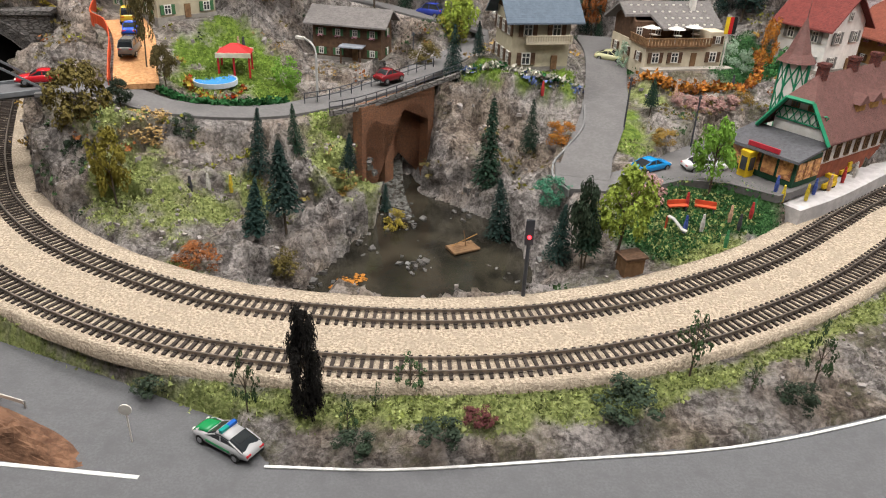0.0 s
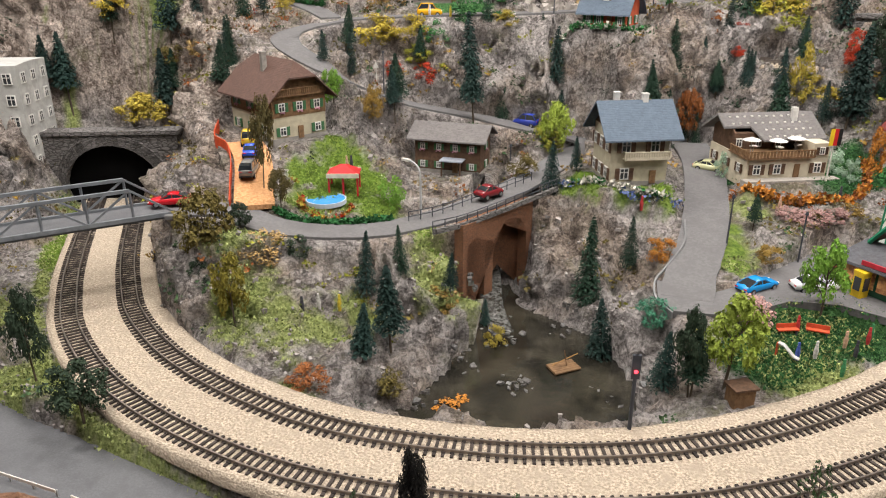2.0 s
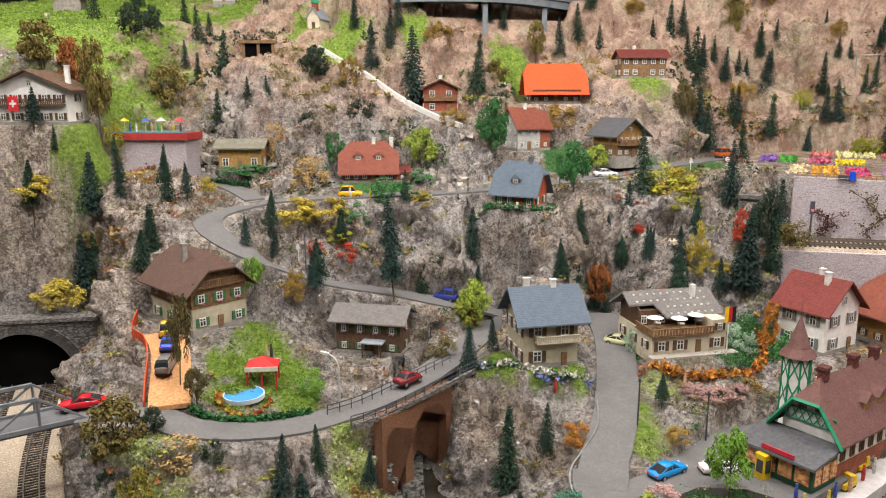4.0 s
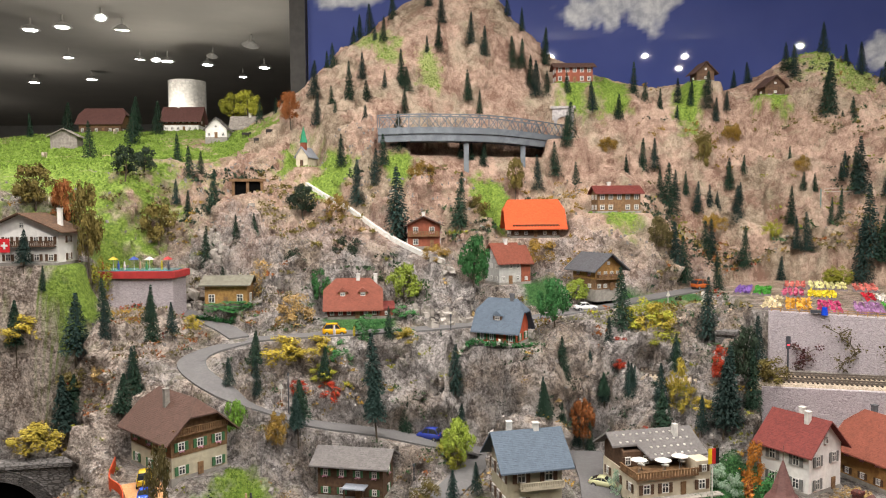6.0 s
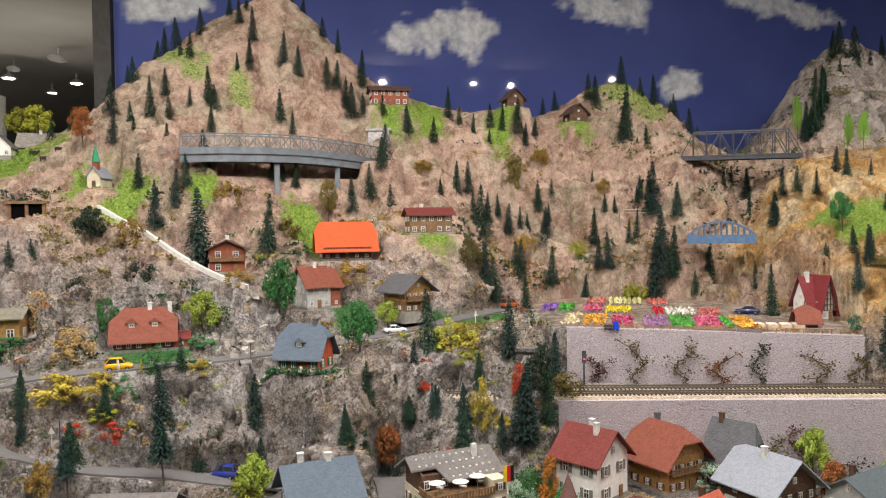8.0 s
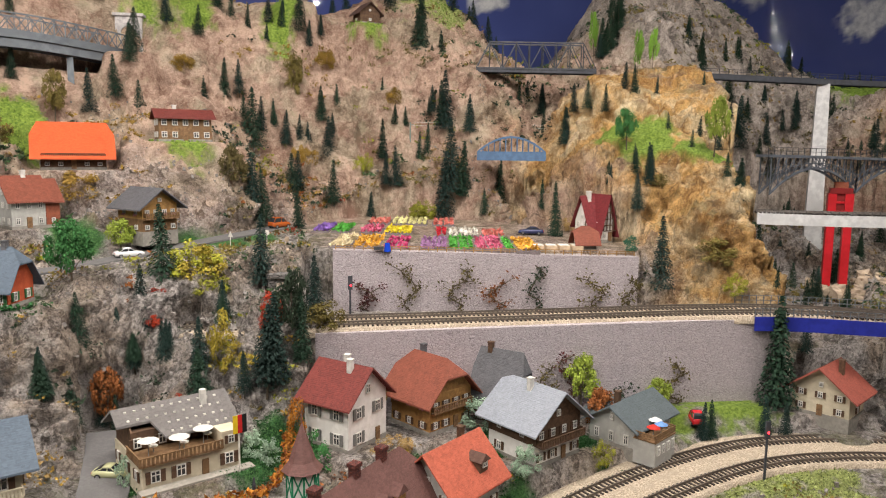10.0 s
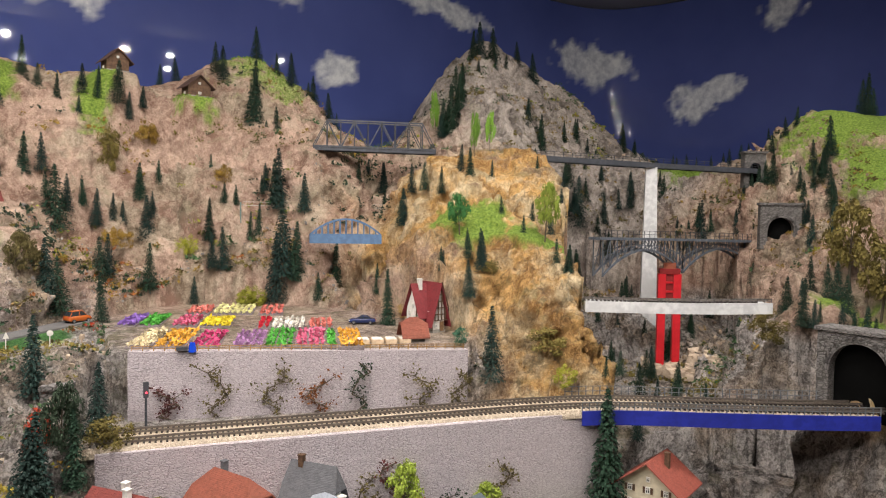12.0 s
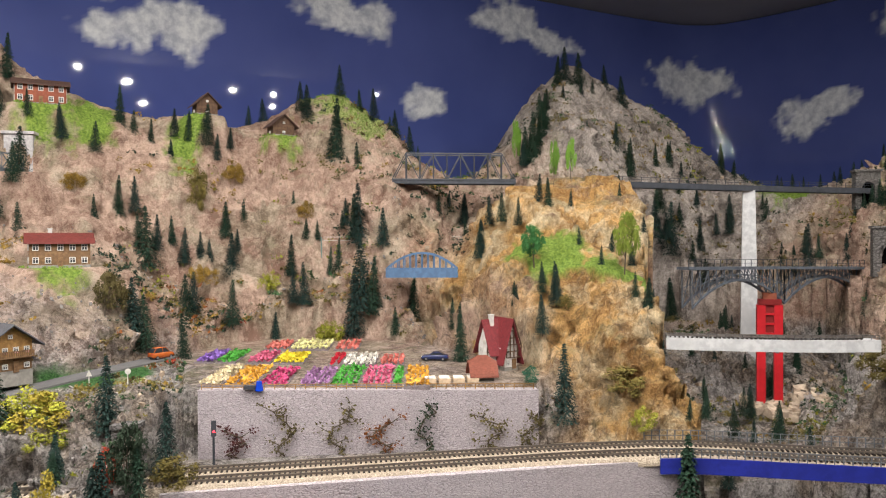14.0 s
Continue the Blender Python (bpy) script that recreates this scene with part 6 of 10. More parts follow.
def add_window(parent, m, w, h, shutter=None, flowers=False, frame_material=None):
    key = (round(w, 4), round(h, 4), shutter, frame_material)
    if key not in WINDOW_CACHE:
        leaf = share("shutter", box(bmesh.new(), -w * 0.24, -0.0014, 0, w * 0.24, 0, h), SHUTTER[shutter]) if shutter else None
        WINDOW_CACHE[key] = (share("window", frame_ring(w, h), frame_material or WHITE), share("pane", box(bmesh.new(), -w / 2 + 0.0006, -0.0005, 0.0006, w / 2 - 0.0006, 0.0008, h - 0.0006), PANE), leaf)
    ring, pane, leaf = WINDOW_CACHE[key]
    win = new("window", ring)
    win.parent, win.matrix_basis = parent, m
    new("pane", pane).parent = win
    if leaf:
        for side in (-1, 1):
            ob = new("shutter", leaf)
            ob.parent, ob.matrix_basis = win, Matrix.Translation((side * w * 0.76, 0, 0))
    if flowers:
        if "flower_box" not in WINDOW_CACHE:
            WINDOW_CACHE["flower_box"] = leaves_mesh("flower_box", np.random.RandomState(3).uniform((-0.0045, -0.003, -0.0015), (0.0045, -0.001, 0.001), (26, 3)), np.random.RandomState(4).normal(size=(26, 3)), np.full(26, 0.0008), LEAF["pink_bloom"], 5)
        new("flower_box", WINDOW_CACHE["flower_box"]).parent = win
    return win


def roof_parts(top, w, d, h, rise, over, axis, hip, material, thick=0.0022):
    """A pitched roof as one closed mesh; hip: how far the ridge ends draw in (half-hipped gables, 0 for plain ones)."""
    bm = bmesh.new()
    run, span = (w, d) if axis == "x" else (d, w)
    drop = rise * over / (span / 2)
    cut = HALF_HIP if hip else 1.0

    def layer(dz):
        def vert(u, v, z):
            return bm.verts.new((u, v, z + dz) if axis == "x" else (v, u, z + dz))
        ends = []
        for u, draw in ((-over, hip), (run + over, -hip)):
            e = {"l": vert(u, -over, h - drop), "r": vert(u, span + over, h - drop), "top": vert(u + draw, span / 2, h + rise)}
            if hip:
                e["cl"], e["cr"] = vert(u, span / 2 * cut, h + rise * cut), vert(u, span - span / 2 * cut, h + rise * cut)
            ends.append(e)
        a, b = ends
        if hip:
            outline = [a["l"], b["l"], b["cl"], b["cr"], b["r"], a["r"], a["cr"], a["cl"]]
            faces = [(a["l"], b["l"], b["cl"], b["top"], a["top"], a["cl"]), (a["r"], a["cr"], a["top"], b["top"], b["cr"], b["r"]), (a["cl"], a["top"], a["cr"]), (b["cl"], b["cr"], b["top"])]
        else:
            outline = [a["l"], b["l"], b["top"], b["r"], a["r"], a["top"]]
            faces = [(a["l"], b["l"], b["top"], a["top"]), (a["r"], a["top"], b["top"], b["r"])]
        for f in faces:
            bm.faces.new(f)
        return outline
    lo, hi = layer(0), layer(thick)
    for k in range(len(lo)):
        j = (k + 1) % len(lo)
        bm.faces.new((lo[k], lo[j], hi[j], hi[k]))
    bmesh.ops.recalc_face_normals(bm, faces=bm.faces)
    return part("roof", bm, material, top)


HALF_HIP = 0.5


def beam(bm, a, b, w, h):
    """A square bar from a to b, h high and w wide."""
    a, b = Vector(a), Vector(b)
    d = b - a
    m = Matrix.Translation(a) @ d.to_track_quat("X", "Z").to_matrix().to_4x4()
    box(bm, 0, -w / 2, -h / 2, d.length, w / 2, h / 2, m)
    return bm


def house(label, x, y, rot, w, d, h, rise, walls, roof, axis="x", over=0.008, hip=0.0, upper=None, cols=(3, 2), rows=2, shutter=None, win=(0.0075, 0.0095), balcony=None, chimneys=((0.35, 0.55),),
          chimney_mat=None, z=None, flowers=False, door=True, category="house", name="house", plinth=True, win_frame=None, first=0.007, gable_mat=None):
    """A small house; its near corner at x, y; its front runs along rot for w, its side goes back for d."""
    base = min(base_height(x + a * math.cos(radians(rot)) * w - b * math.sin(radians(rot)) * d, y + a * math.sin(radians(rot)) * w + b * math.cos(radians(rot)) * d) for a in (0, 1) for b in (0, 1))
    zz = base_height(x, y) if z is None else z
    top = empty(name, pose(x, y, zz, 0, 0, rot), label, category)
    foot = max(min(0, base - zz), -0.012) - 0.008
    bm = bmesh.new()
    split = h * 0.5 if upper else h
    box(bm, 0, 0, foot, w, d, split)
    if not upper and not gable_mat:
        gable(bm, w, d, h, rise, axis, HALF_HIP if hip else 1.0)
    part("wall", bm, walls, top)
    if gable_mat:
        bm = bmesh.new()
        gable(bm, w, d, h + 0.0002, rise, axis, HALF_HIP if hip else 1.0)
        part("gable", bm, gable_mat, top)
    if upper:
        bm = bmesh.new()
        box(bm, -0.0006, -0.0006, split, w + 0.0006, d + 0.0006, h)
        gable(bm, w, d, h, rise, axis, HALF_HIP if hip else 1.0)
        part("upper_wall", bm, upper, top)
    if plinth:
        part("plinth", box(bmesh.new(), -0.001, -0.001, foot, w + 0.001, d + 0.001, 0.004), PLINTH, top)
    roof_parts(top, w, d, h, rise, over, axis, hip, roof)
    storey = h / rows
    faces = ((cols[0], w, lambda u: pose(u, -0.0008, 0)), (cols[1], d, lambda u: pose(-0.0008, d - u, 0, 0, 0, -90)), (max(1, cols[1] - 1), d, lambda u: pose(w + 0.0008, u, 0, 0, 0, 90)))
    for fi, (n, length, place) in enumerate(faces):
        for r in range(rows):
            for c in range(n):
                if fi == 0 and r == 0 and door and c == n // 2:
                    dm = place(length * (c + 0.5) / n)
                    leaf = part("door", box(bmesh.new(), -0.004, -0.0014, 0.001, 0.004, 0.0004, 0.018), WOOD_MID, top)
                    leaf.matrix_basis = dm
                    continue
                m = place(length * (c + 0.5) / n) @ Matrix.Translation((0, 0, r * storey + min(first, storey * 0.35)))
                add_window(top, m, win[0], min(win[1], storey * 0.6), shutter, flowers and r > 0, win_frame)
    if axis == "y" and rise > 0.02 and not hip:
        add_window(top, pose(w / 2, -0.0008, h + 0.003), win[0] * 0.8, win[1] * 0.8)
    if axis == "x" and rise > 0.02 and not hip:
        add_window(top, pose(-0.0008, d / 2, h + 0.003, 0, 0, -90), win[0] * 0.8, win[1] * 0.8)
    for u, v in chimneys:
        bm = bmesh.new()
        box(bm, u * w - 0.0035, v * d - 0.0035, h + rise * 0.2, u * w + 0.0035, v * d + 0.0035, h + rise + 0.009)
        box(bm, u * w - 0.0043, v * d - 0.0043, h + rise + 0.009, u * w + 0.0043, v * d + 0.0043, h + rise + 0.0105)
        part("chimney", bm, chimney_mat or WHITE, top)
    if balcony:
        bz, depth, bmat, b0, b1 = (*balcony, 0.02, 0.98)[:5] if len(balcony) == 3 else balcony
        b0, b1 = b0 * w, b1 * w
        part("balcony_floor", box(bmesh.new(), b0, -depth, bz, b1, -0.0007, bz + 0.0016), bmat, top)
        bm = bmesh.new()
        n = int((b1 - b0) / 0.0032)
        for k in range(n + 1):
            u = b0 + (b1 - b0) * k / n
            box(bm, u - 0.001, -depth, bz + 0.0016, u + 0.001, -depth + 0.0008, bz + 0.0095)
        box(bm, b0, -depth - 0.0006, bz + 0.0095, b1, -depth + 0.0012, bz + 0.0108)
        for u in (b0, b1 - 0.0008):
            box(bm, u, -depth, bz + 0.004, u + 0.0008, -0.0007, bz + 0.0105)
        part("balcony_rail", bm, bmat, top)
    return top


def gable(bm, w, d, h, rise, axis, cut=1.0):
    if cut < 1:
        for u in (0.0, d - 0.002) if axis == "y" else (0.0, w - 0.002):
            span = w if axis == "y" else d
            m = pose(0, u + 0.002, h, 90, 0, 0) if axis == "y" else pose(u, 0, h, 90, 0, 90)
            prism(bm, [(0, 0), (span, 0), (span - span / 2 * cut, rise * cut), (span / 2 * cut, rise * cut)], 0, 0.002, m)
        return
    if axis == "x":
        pts = [[(u, 0, h), (u, d, h), (u, d / 2, h + rise)] for u in (0.0, w)]
    else:
        pts = [[(0, u, h), (w, u, h), (w / 2, u, h + rise)] for u in (0.0, d)]
    vs = [[bm.verts.new(p) for p in tri] for tri in pts]
    bm.faces.new(vs[0])
    bm.faces.new(vs[1])
    for i in range(3):
        j = (i + 1) % 3
        bm.faces.new((vs[0][i], vs[0][j], vs[1][j], vs[1][i]))


# lower village
house("brown-roofed farmhouse with a buff ground floor", -0.501, 0.893, 49, 0.083, 0.119, 0.065, 0.038, BUFF, ROOF_BROWN, "y", 0.014, 0.02, WOOD_MID, (3, 3), 2, "green", chimneys=((0.3, 0.5),), chimney_mat=PLINTH, balcony=(0.060, 0.006, WOOD_MID), z=0.135, flowers=True, win=(0.010, 0.012))
house("weathered log barn with a shingled roof", -0.326, 1.001, -10, 0.10, 0.055, 0.053, 0.014, WOOD_DARK, ROOF_SHINGLE, "x", 0.010, 0, None, (4, 2), 2, "green", chimneys=(), z=0.073, flowers=True)
house("cream two-storey house with a slate-blue roof", -0.053, 0.876, 15, 0.076, 0.068, 0.070, 0.030, BUFF, ROOF_BLUE, "x", 0.013, 0, None, (2, 3), 2, "brown", (0.012, 0.015), (0.034, 0.011, CREAM, 0.2, 0.98), ((0.25, 0.72), (0.68, 0.50)), z=0.098, gable_mat=WOOD_DARK)


def guesthouse(x, y, rot, z):
    """Cream ground floor with a roof terrace in front of a dark timber storey under shingles."""
    top = empty("guesthouse", pose(x, y, z, 0, 0, rot), "cream and dark timber guesthouse with a terrace and grey shingles", "guesthouse")
    w, d, h = 0.115, 0.104, 0.028
    part("wall", box(bmesh.new(), 0, 0, -0.012, w, d, h), CREAM, top)
    part("paving", box(bmesh.new(), -0.006, -0.016, -0.010, w + 0.012, -0.0006, 0.0008), FORECOURT, top, "pale paved forecourt")
    part("terrace", box(bmesh.new(), -0.004, -0.006, h, w * 0.80, 0.045, h + 0.002), WOOD_MID, top, "brown boarded terrace floor")
    up = bmesh.new()
    box(up, 0.002, 0.044, h, w - 0.002, d, 0.052)
    for u in (0.002, w - 0.004):
        prism(up, [(0.044, 0), (d, 0), (0.073, 0.019)], 0, 0.002, pose(u, 0, 0.052, 90, 0, 90))
    part("upper_wall", up, WOOD_DARK, top, "dark timber upper storey")
    part("side_wall", box(bmesh.new(), w * 0.80, -0.0004, h, w, 0.046, 0.046), CREAM, top, "cream end bay")
    roof = bmesh.new()
    slope = 0.60
    def sheet(outline):
        lo = [roof.verts.new((u, v, 0.0715 - slope * abs(v - 0.073))) for u, v in outline]
        hi = [roof.verts.new((u, v, 0.0745 - slope * abs(v - 0.073))) for u, v in outline]
        roof.faces.new(lo[::-1])
        roof.faces.new(hi)
        for k in range(len(lo)):
            roof.faces.new((lo[k], lo[(k + 1) % len(lo)], hi[(k + 1) % len(lo)], hi[k]))
    sheet([(-0.012, 0.050), (0.026, 0.050), (0.036, 0.026), (w + 0.012, 0.026), (w + 0.012, 0.073), (-0.012, 0.073)])
    sheet([(w + 0.012, 0.0732), (w + 0.012, 0.116), (-0.012, 0.116), (-0.012, 0.0732)])
    bmesh.ops.recalc_face_normals(roof, faces=roof.faces)
    part("roof", roof, ROOF_SHINGLE, top, "weathered grey shingles")
    for k in range(11):
        for r in range(4):
            u, v = 0.001 + k * 0.0108, 0.030 + r * 0.0115
            if u < 0.036 and v < 0.052:
                continue
            zz = 0.0745 - slope * abs(v - 0.073)
            part("roof_stone", box(bmesh.new(), u, v, zz - 0.0006, u + 0.0030, v + 0.0026, zz + 0.0018), PALE, top)
    for k in range(4):
        if k == 2:
            part("door", box(bmesh.new(), w * (k + 0.5) / 4 - 0.004, -0.0014, 0, w * (k + 0.5) / 4 + 0.004, 0.0004, 0.019), WOOD_MID, top)
        else:
            add_window(top, pose(w * (k + 0.5) / 4, -0.0008, 0.006), 0.011, 0.014, "brown")
        add_window(top, pose(w * (k + 0.3) / 4, 0.0432, h + 0.005), 0.009, 0.012, "brown")
    add_window(top, pose(w * 0.9, -0.0012, h + 0.003), 0.008, 0.010, "brown")
    for k in range(3):
        add_window(top, pose(w + 0.0008, d * (k + 0.5) / 3, 0.006, 0, 0, 90), 0.009, 0.012, "brown")
        add_window(top, pose(-0.0008, d * (k + 0.5) / 3, 0.006, 0, 0, -90), 0.009, 0.012, "brown")
    for k in range(21):
        u = -0.003 + (w * 0.8 + 0.002) * k / 20
        part("baluster", box(bmesh.new(), u - 0.0014, -0.006, h + 0.001, u + 0.0014, -0.005, h + 0.010), WOOD_MID, top)
    for k in range(12):
        part("baluster", box(bmesh.new(), -0.004, -0.005 + k * 0.004, h + 0.001, -0.003, -0.0024 + k * 0.004, h + 0.010), WOOD_MID, top)
    part("handrail", sweep([(-0.0035, 0.043, h + 0.0107), (-0.0035, -0.0055, h + 0.0107), (w * 0.8, -0.0055, h + 0.0107)], 0.0020, 0.0013), WOOD_MID, top)
    part("chimney", box(bmesh.new(), 0.090, 0.056, 0.055, 0.097, 0.063, 0.083), WHITE, top)
    for u, v in ((0.014, 0.020), (0.046, 0.010), (0.078, 0.020)):
        shade = empty("umbrella", pose(x, y, z, 0, 0, rot) @ pose(u, v, h + 0.002), "white terrace umbrella on a thin pole", "umbrella", "terrace umbrellas")
        part("pole", tube(bmesh.new(), (0, 0, 0), (0, 0, 0.021), 0.0005, 0.0005, 6), STEEL_POLE, shade)
        part("canopy", tube(bmesh.new(), (0, 0, 0.0185), (0, 0, 0.0225), 0.0120, 0.001, 10), PALE, shade)
        table = empty("terrace_table", pose(x, y, z, 0, 0, rot) @ pose(u + 0.008, v + 0.008, h + 0.002), "small round white table on the terrace", "table", "terrace tables")
        part("tabletop", tube(bmesh.new(), (0, 0, 0.0075), (0, 0, 0.0083), 0.0055, 0.0055, 10), PALE, table)
        part("leg", tube(bmesh.new(), (0, 0, 0), (0, 0, 0.0075), 0.0007, 0.0007, 6), STEEL_POLE, table)
    flag = empty("flag", pose(x, y, z, 0, 0, rot) @ pose(w - 0.008, -0.016, 0), "black, red and gold striped flag on a white mast", "flag")
    part("mast", tube(bmesh.new(), (0, 0, -0.004), (0, 0, 0.070), 0.0011, 0.0007, 7), PALE, flag)
    for k, c in enumerate(((0.80, 0.55, 0.02), (0.55, 0.02, 0.02), (0.012, 0.012, 0.012))):
        part("stripe", box(bmesh.new(), -0.0075 + 0.0056 * k, -0.0019, 0.047, -0.0019 + 0.0056 * k, -0.0011, 0.069), mat("flag_stripe_" + "abc"[k], c, scale=60, rough=0.7), flag)


FORECOURT = mat("forecourt", (0.36, 0.33, 0.29), (0.26, 0.24, 0.21), scale=150, rough=0.9)
PALE = mat("pale_plastic", (0.75, 0.72, 0.66), scale=60, rough=0.6)
STEEL_POLE = mat("pole_grey", (0.35, 0.35, 0.34), scale=60, rough=0.5)
guesthouse(0.130, 0.940, 15, 0.094)
house("white town house with a red roof", 0.372, 0.955, 33, 0.078, 0.074, 0.066, 0.036, OFFWHITE, ROOF_RED, "y", 0.01, 0, None, (2, 2), 2, "grey", (0.0105, 0.015), None, ((0.4, 0.3), (0.6, 0.55)), z=0.092)
house("orange-roofed golden timber inn", 0.492, 0.975, 20, 0.078, 0.08, 0.055, 0.042, WOOD_GOLD, ROOF_TILE, "y", 0.014, 0.02, WOOD_GOLD, (4, 3), 2, "brown", chimneys=((0.6, 0.8),), chimney_mat=ROOF_CHARCOAL, balcony=(0.030, 0.008, WOOD_MID), z=0.09, flowers=True)
house("cream chalet with a light grey roof", 0.595, 0.872, 16, 0.088, 0.085, 0.058, 0.036, OFFWHITE, ROOF_GREY, "y", 0.014, 0, WOOD_DARK, (4, 2), 2, "brown", (0.0085, 0.011), (0.028, 0.012, WOOD_DARK), ((0.4, 0.5),), z=0.068)
house("dark slate-roofed cottage by the wall", 0.574, 1.006, -58, 0.062, 0.05, 0.046, 0.058, WOOD_DARK, ROOF_CHARCOAL, "x", 0.010, 0.006, OFFWHITE, (3, 3), 2, None, chimneys=((0.2, 0.5),), chimney_mat=WOOD_DARK, z=0.088)
house("grey-roofed restaurant with a roof terrace", 0.752, 0.870, 22, 0.105, 0.07, 0.034, 0.022, GREYWHITE, ROOF_SLATE, "x", 0.01, 0, None, (6, 3), 1, None, (0.007, 0.014), None, ((0.35, 0.7),), chimney_mat=WOOD_DARK, z=0.066)
house("house with a salmon-orange tiled roof", 0.450, 0.805, 28, 0.09, 0.075, 0.045, 0.038, GREYWHITE, ROOF_SALMON, "x", 0.012, 0, None, (4, 3), 2, "brown", chimneys=((0.8, 0.6),), chimney_mat=WOOD_DARK, z=0.045)
house("half-timbered house with a red roof and blue door cloth", 1.062, 0.880, -70, 0.082, 0.066, 0.042, 0.032, CREAM, ROOF_SALMON_DARK, "y", 0.014, 0, None, (3, 2), 2, "brown", chimneys=((0.7, 0.5),), chimney_mat=WOOD_DARK, z=0.082)
terrace = empty("restaurant_terrace", pose(0.752, 0.870, 0.066, 0, 0, 22), "flat-roofed restaurant terrace with a wooden rail and parasols", "terrace")
part("wall", box(bmesh.new(), -0.004, -0.034, -0.012, 0.052, -0.0016, 0.022), GREYWHITE, terrace)
part("floor", box(bmesh.new(), -0.005, -0.035, 0.022, 0.053, -0.0016, 0.0235), WOOD_MID, terrace)
for a, b in (((-0.004, -0.034), (0.052, -0.034)), ((-0.004, -0.034), (-0.004, -0.003)), ((0.052, -0.034), (0.052, -0.003))):
    for hz in (0.0265, 0.0295, 0.0325):
        part("rail", beam(bmesh.new(), (*a, hz), (*b, hz), 0.0010, 0.0020), WOOD_MID, terrace)
for k in range(4):
    add_window(terrace, pose(0.004 + k * 0.0135, -0.0348, 0.004), 0.007, 0.013)
for u, v, c in ((0.012, -0.022, (0.55, 0.03, 0.02)), (0.030, -0.024, (0.15, 0.30, 0.62)), (0.040, -0.010, (0.72, 0.72, 0.72))):
    shade = empty("umbrella", pose(0.752, 0.870, 0.066, 0, 0, 22) @ pose(u, v, 0.0235), "small coloured parasol on the restaurant terrace", "umbrella", "restaurant parasols")
    part("pole", tube(bmesh.new(), (0, 0, 0), (0, 0, 0.017), 0.0005, 0.0005, 6), STEEL_POLE, shade)
    part("canopy", tube(bmesh.new(), (0, 0, 0.014), (0, 0, 0.0185), 0.0095, 0.001, 9), mat("parasol_%d" % int(c[0] * 100), c, scale=60, rough=0.7), shade)
wing = house("low slate-roofed restaurant wing", 0.808, 0.930, 112, 0.05, 0.055, 0.034, 0.016, GREYWHITE, ROOF_SLATE, "x", 0.008, 0, None, (2, 2), 1, None, (0.007, 0.012), None, (), z=0.066, door=False)
# upper village
house("small timber shop with a weathered flat-pitched roof", -0.612, 1.35, 3, 0.082, 0.05, 0.044, 0.012, WOOD_GOLD, mat("mossy_roof", (0.19, 0.18, 0.14), scale=90, rough=0.9), "x", 0.009, 0, None, (3, 1), 1, None, (0.012, 0.016), None, (), z=0.312)
house("low house with a terracotta roof", -0.363, 1.303, 7, 0.095, 0.06, 0.028, 0.044, WOOD_DARK, ROOF_TILE, "x", 0.009, 0.024, None, (6, 2), 1, "red", (0.008, 0.012), None, ((0.6, 0.5), (0.95, 0.5)), z=0.293)
house("red house with a slate-blue roof and green shutters", -0.083, 1.225, -26, 0.072, 0.058, 0.034, 0.042, RED_WALL, ROOF_BLUE, "x", 0.010, 0.018, None, (4, 3), 1, "green", (0.008, 0.012), None, ((0.75, 0.5),), chimney_mat=ROOF_CHARCOAL, z=0.262)
house("grey rendered house with a terracotta roof", -0.034, 1.43, 28, 0.052, 0.058, 0.050, 0.032, GREYWHITE, ROOF_TILE, "x", 0.008, 0, None, (3, 3), 2, None, (0.007, 0.010), None, ((0.6, 0.5),), z=0.343)
house("timber lodge with a charcoal roof", 0.156, 1.402, 30, 0.064, 0.070, 0.050, 0.024, WOOD_MID, ROOF_CHARCOAL, "y", 0.014, 0, WOOD_GOLD, (4, 2), 2, None, (0.008, 0.008), (0.024, 0.010, WOOD_MID), (), z=0.331, flowers=True)
house("red-brown chalet with white windows", -0.224, 1.475, 3, 0.068, 0.05, 0.050, 0.016, REDWOOD, ROOF_BROWN, "y", 0.009, 0, None, (2, 2), 2, None, (0.011, 0.013), (0.025, 0.007, WOOD_MID), ((0.5, 0.7),), z=0.416, flowers=True)
house("dark brown boarded annex with a terracotta roof", 0.0125, 1.4545, 28, 0.022, 0.052, 0.046, 0.030, REDWOOD, ROOF_TILE, "x", 0.006, 0, None, (1, 1), 1, None, (0.006, 0.008), None, (), z=0.343, name="shed", category="shed", door=False)
house("dark barn with a huge bright orange roof", 0.0, 1.56, 3, 0.105, 0.08, 0.036, 0.046, WOOD_DARK, ROOF_ORANGE, "x", 0.016, 0.012, WOOD_DARK, (5, 2), 2, None, (0.008, 0.007), (0.018, 0.012, WOOD_DARK), (), z=0.434, flowers=True)
house("brown chalet with a red roof", 0.198, 1.61, 5, 0.098, 0.055, 0.046, 0.014, WOOD_MID, ROOF_RED, "x", 0.008, 0, None, (5, 2), 2, None, (0.010, 0.011), None, ((0.35, 0.6),), z=0.487)
house("red hotel on the ridge meadow", 0.15, 1.97, 3, 0.10, 0.05, 0.045, 0.012, REDWOOD, ROOF_BROWN, "x", 0.009, 0, None, (5, 2), 2, None, (0.010, 0.012), None, (), z=0.838)
for hx, hy_, hz_, hw in ((0.528, 1.965, 0.838, 0.05), (0.708, 1.955, 0.797, 0.056)):
    house("weathered log hut on the ridge", hx, hy_, 8, hw, 0.04, 0.028, 0.024, WOOD_DARK, ROOF_BROWN, "y", 0.009, 0, None, (1, 1), 1, None, (0.007, 0.006), None, (), z=hz_, name="hut", category="hut", door=False)
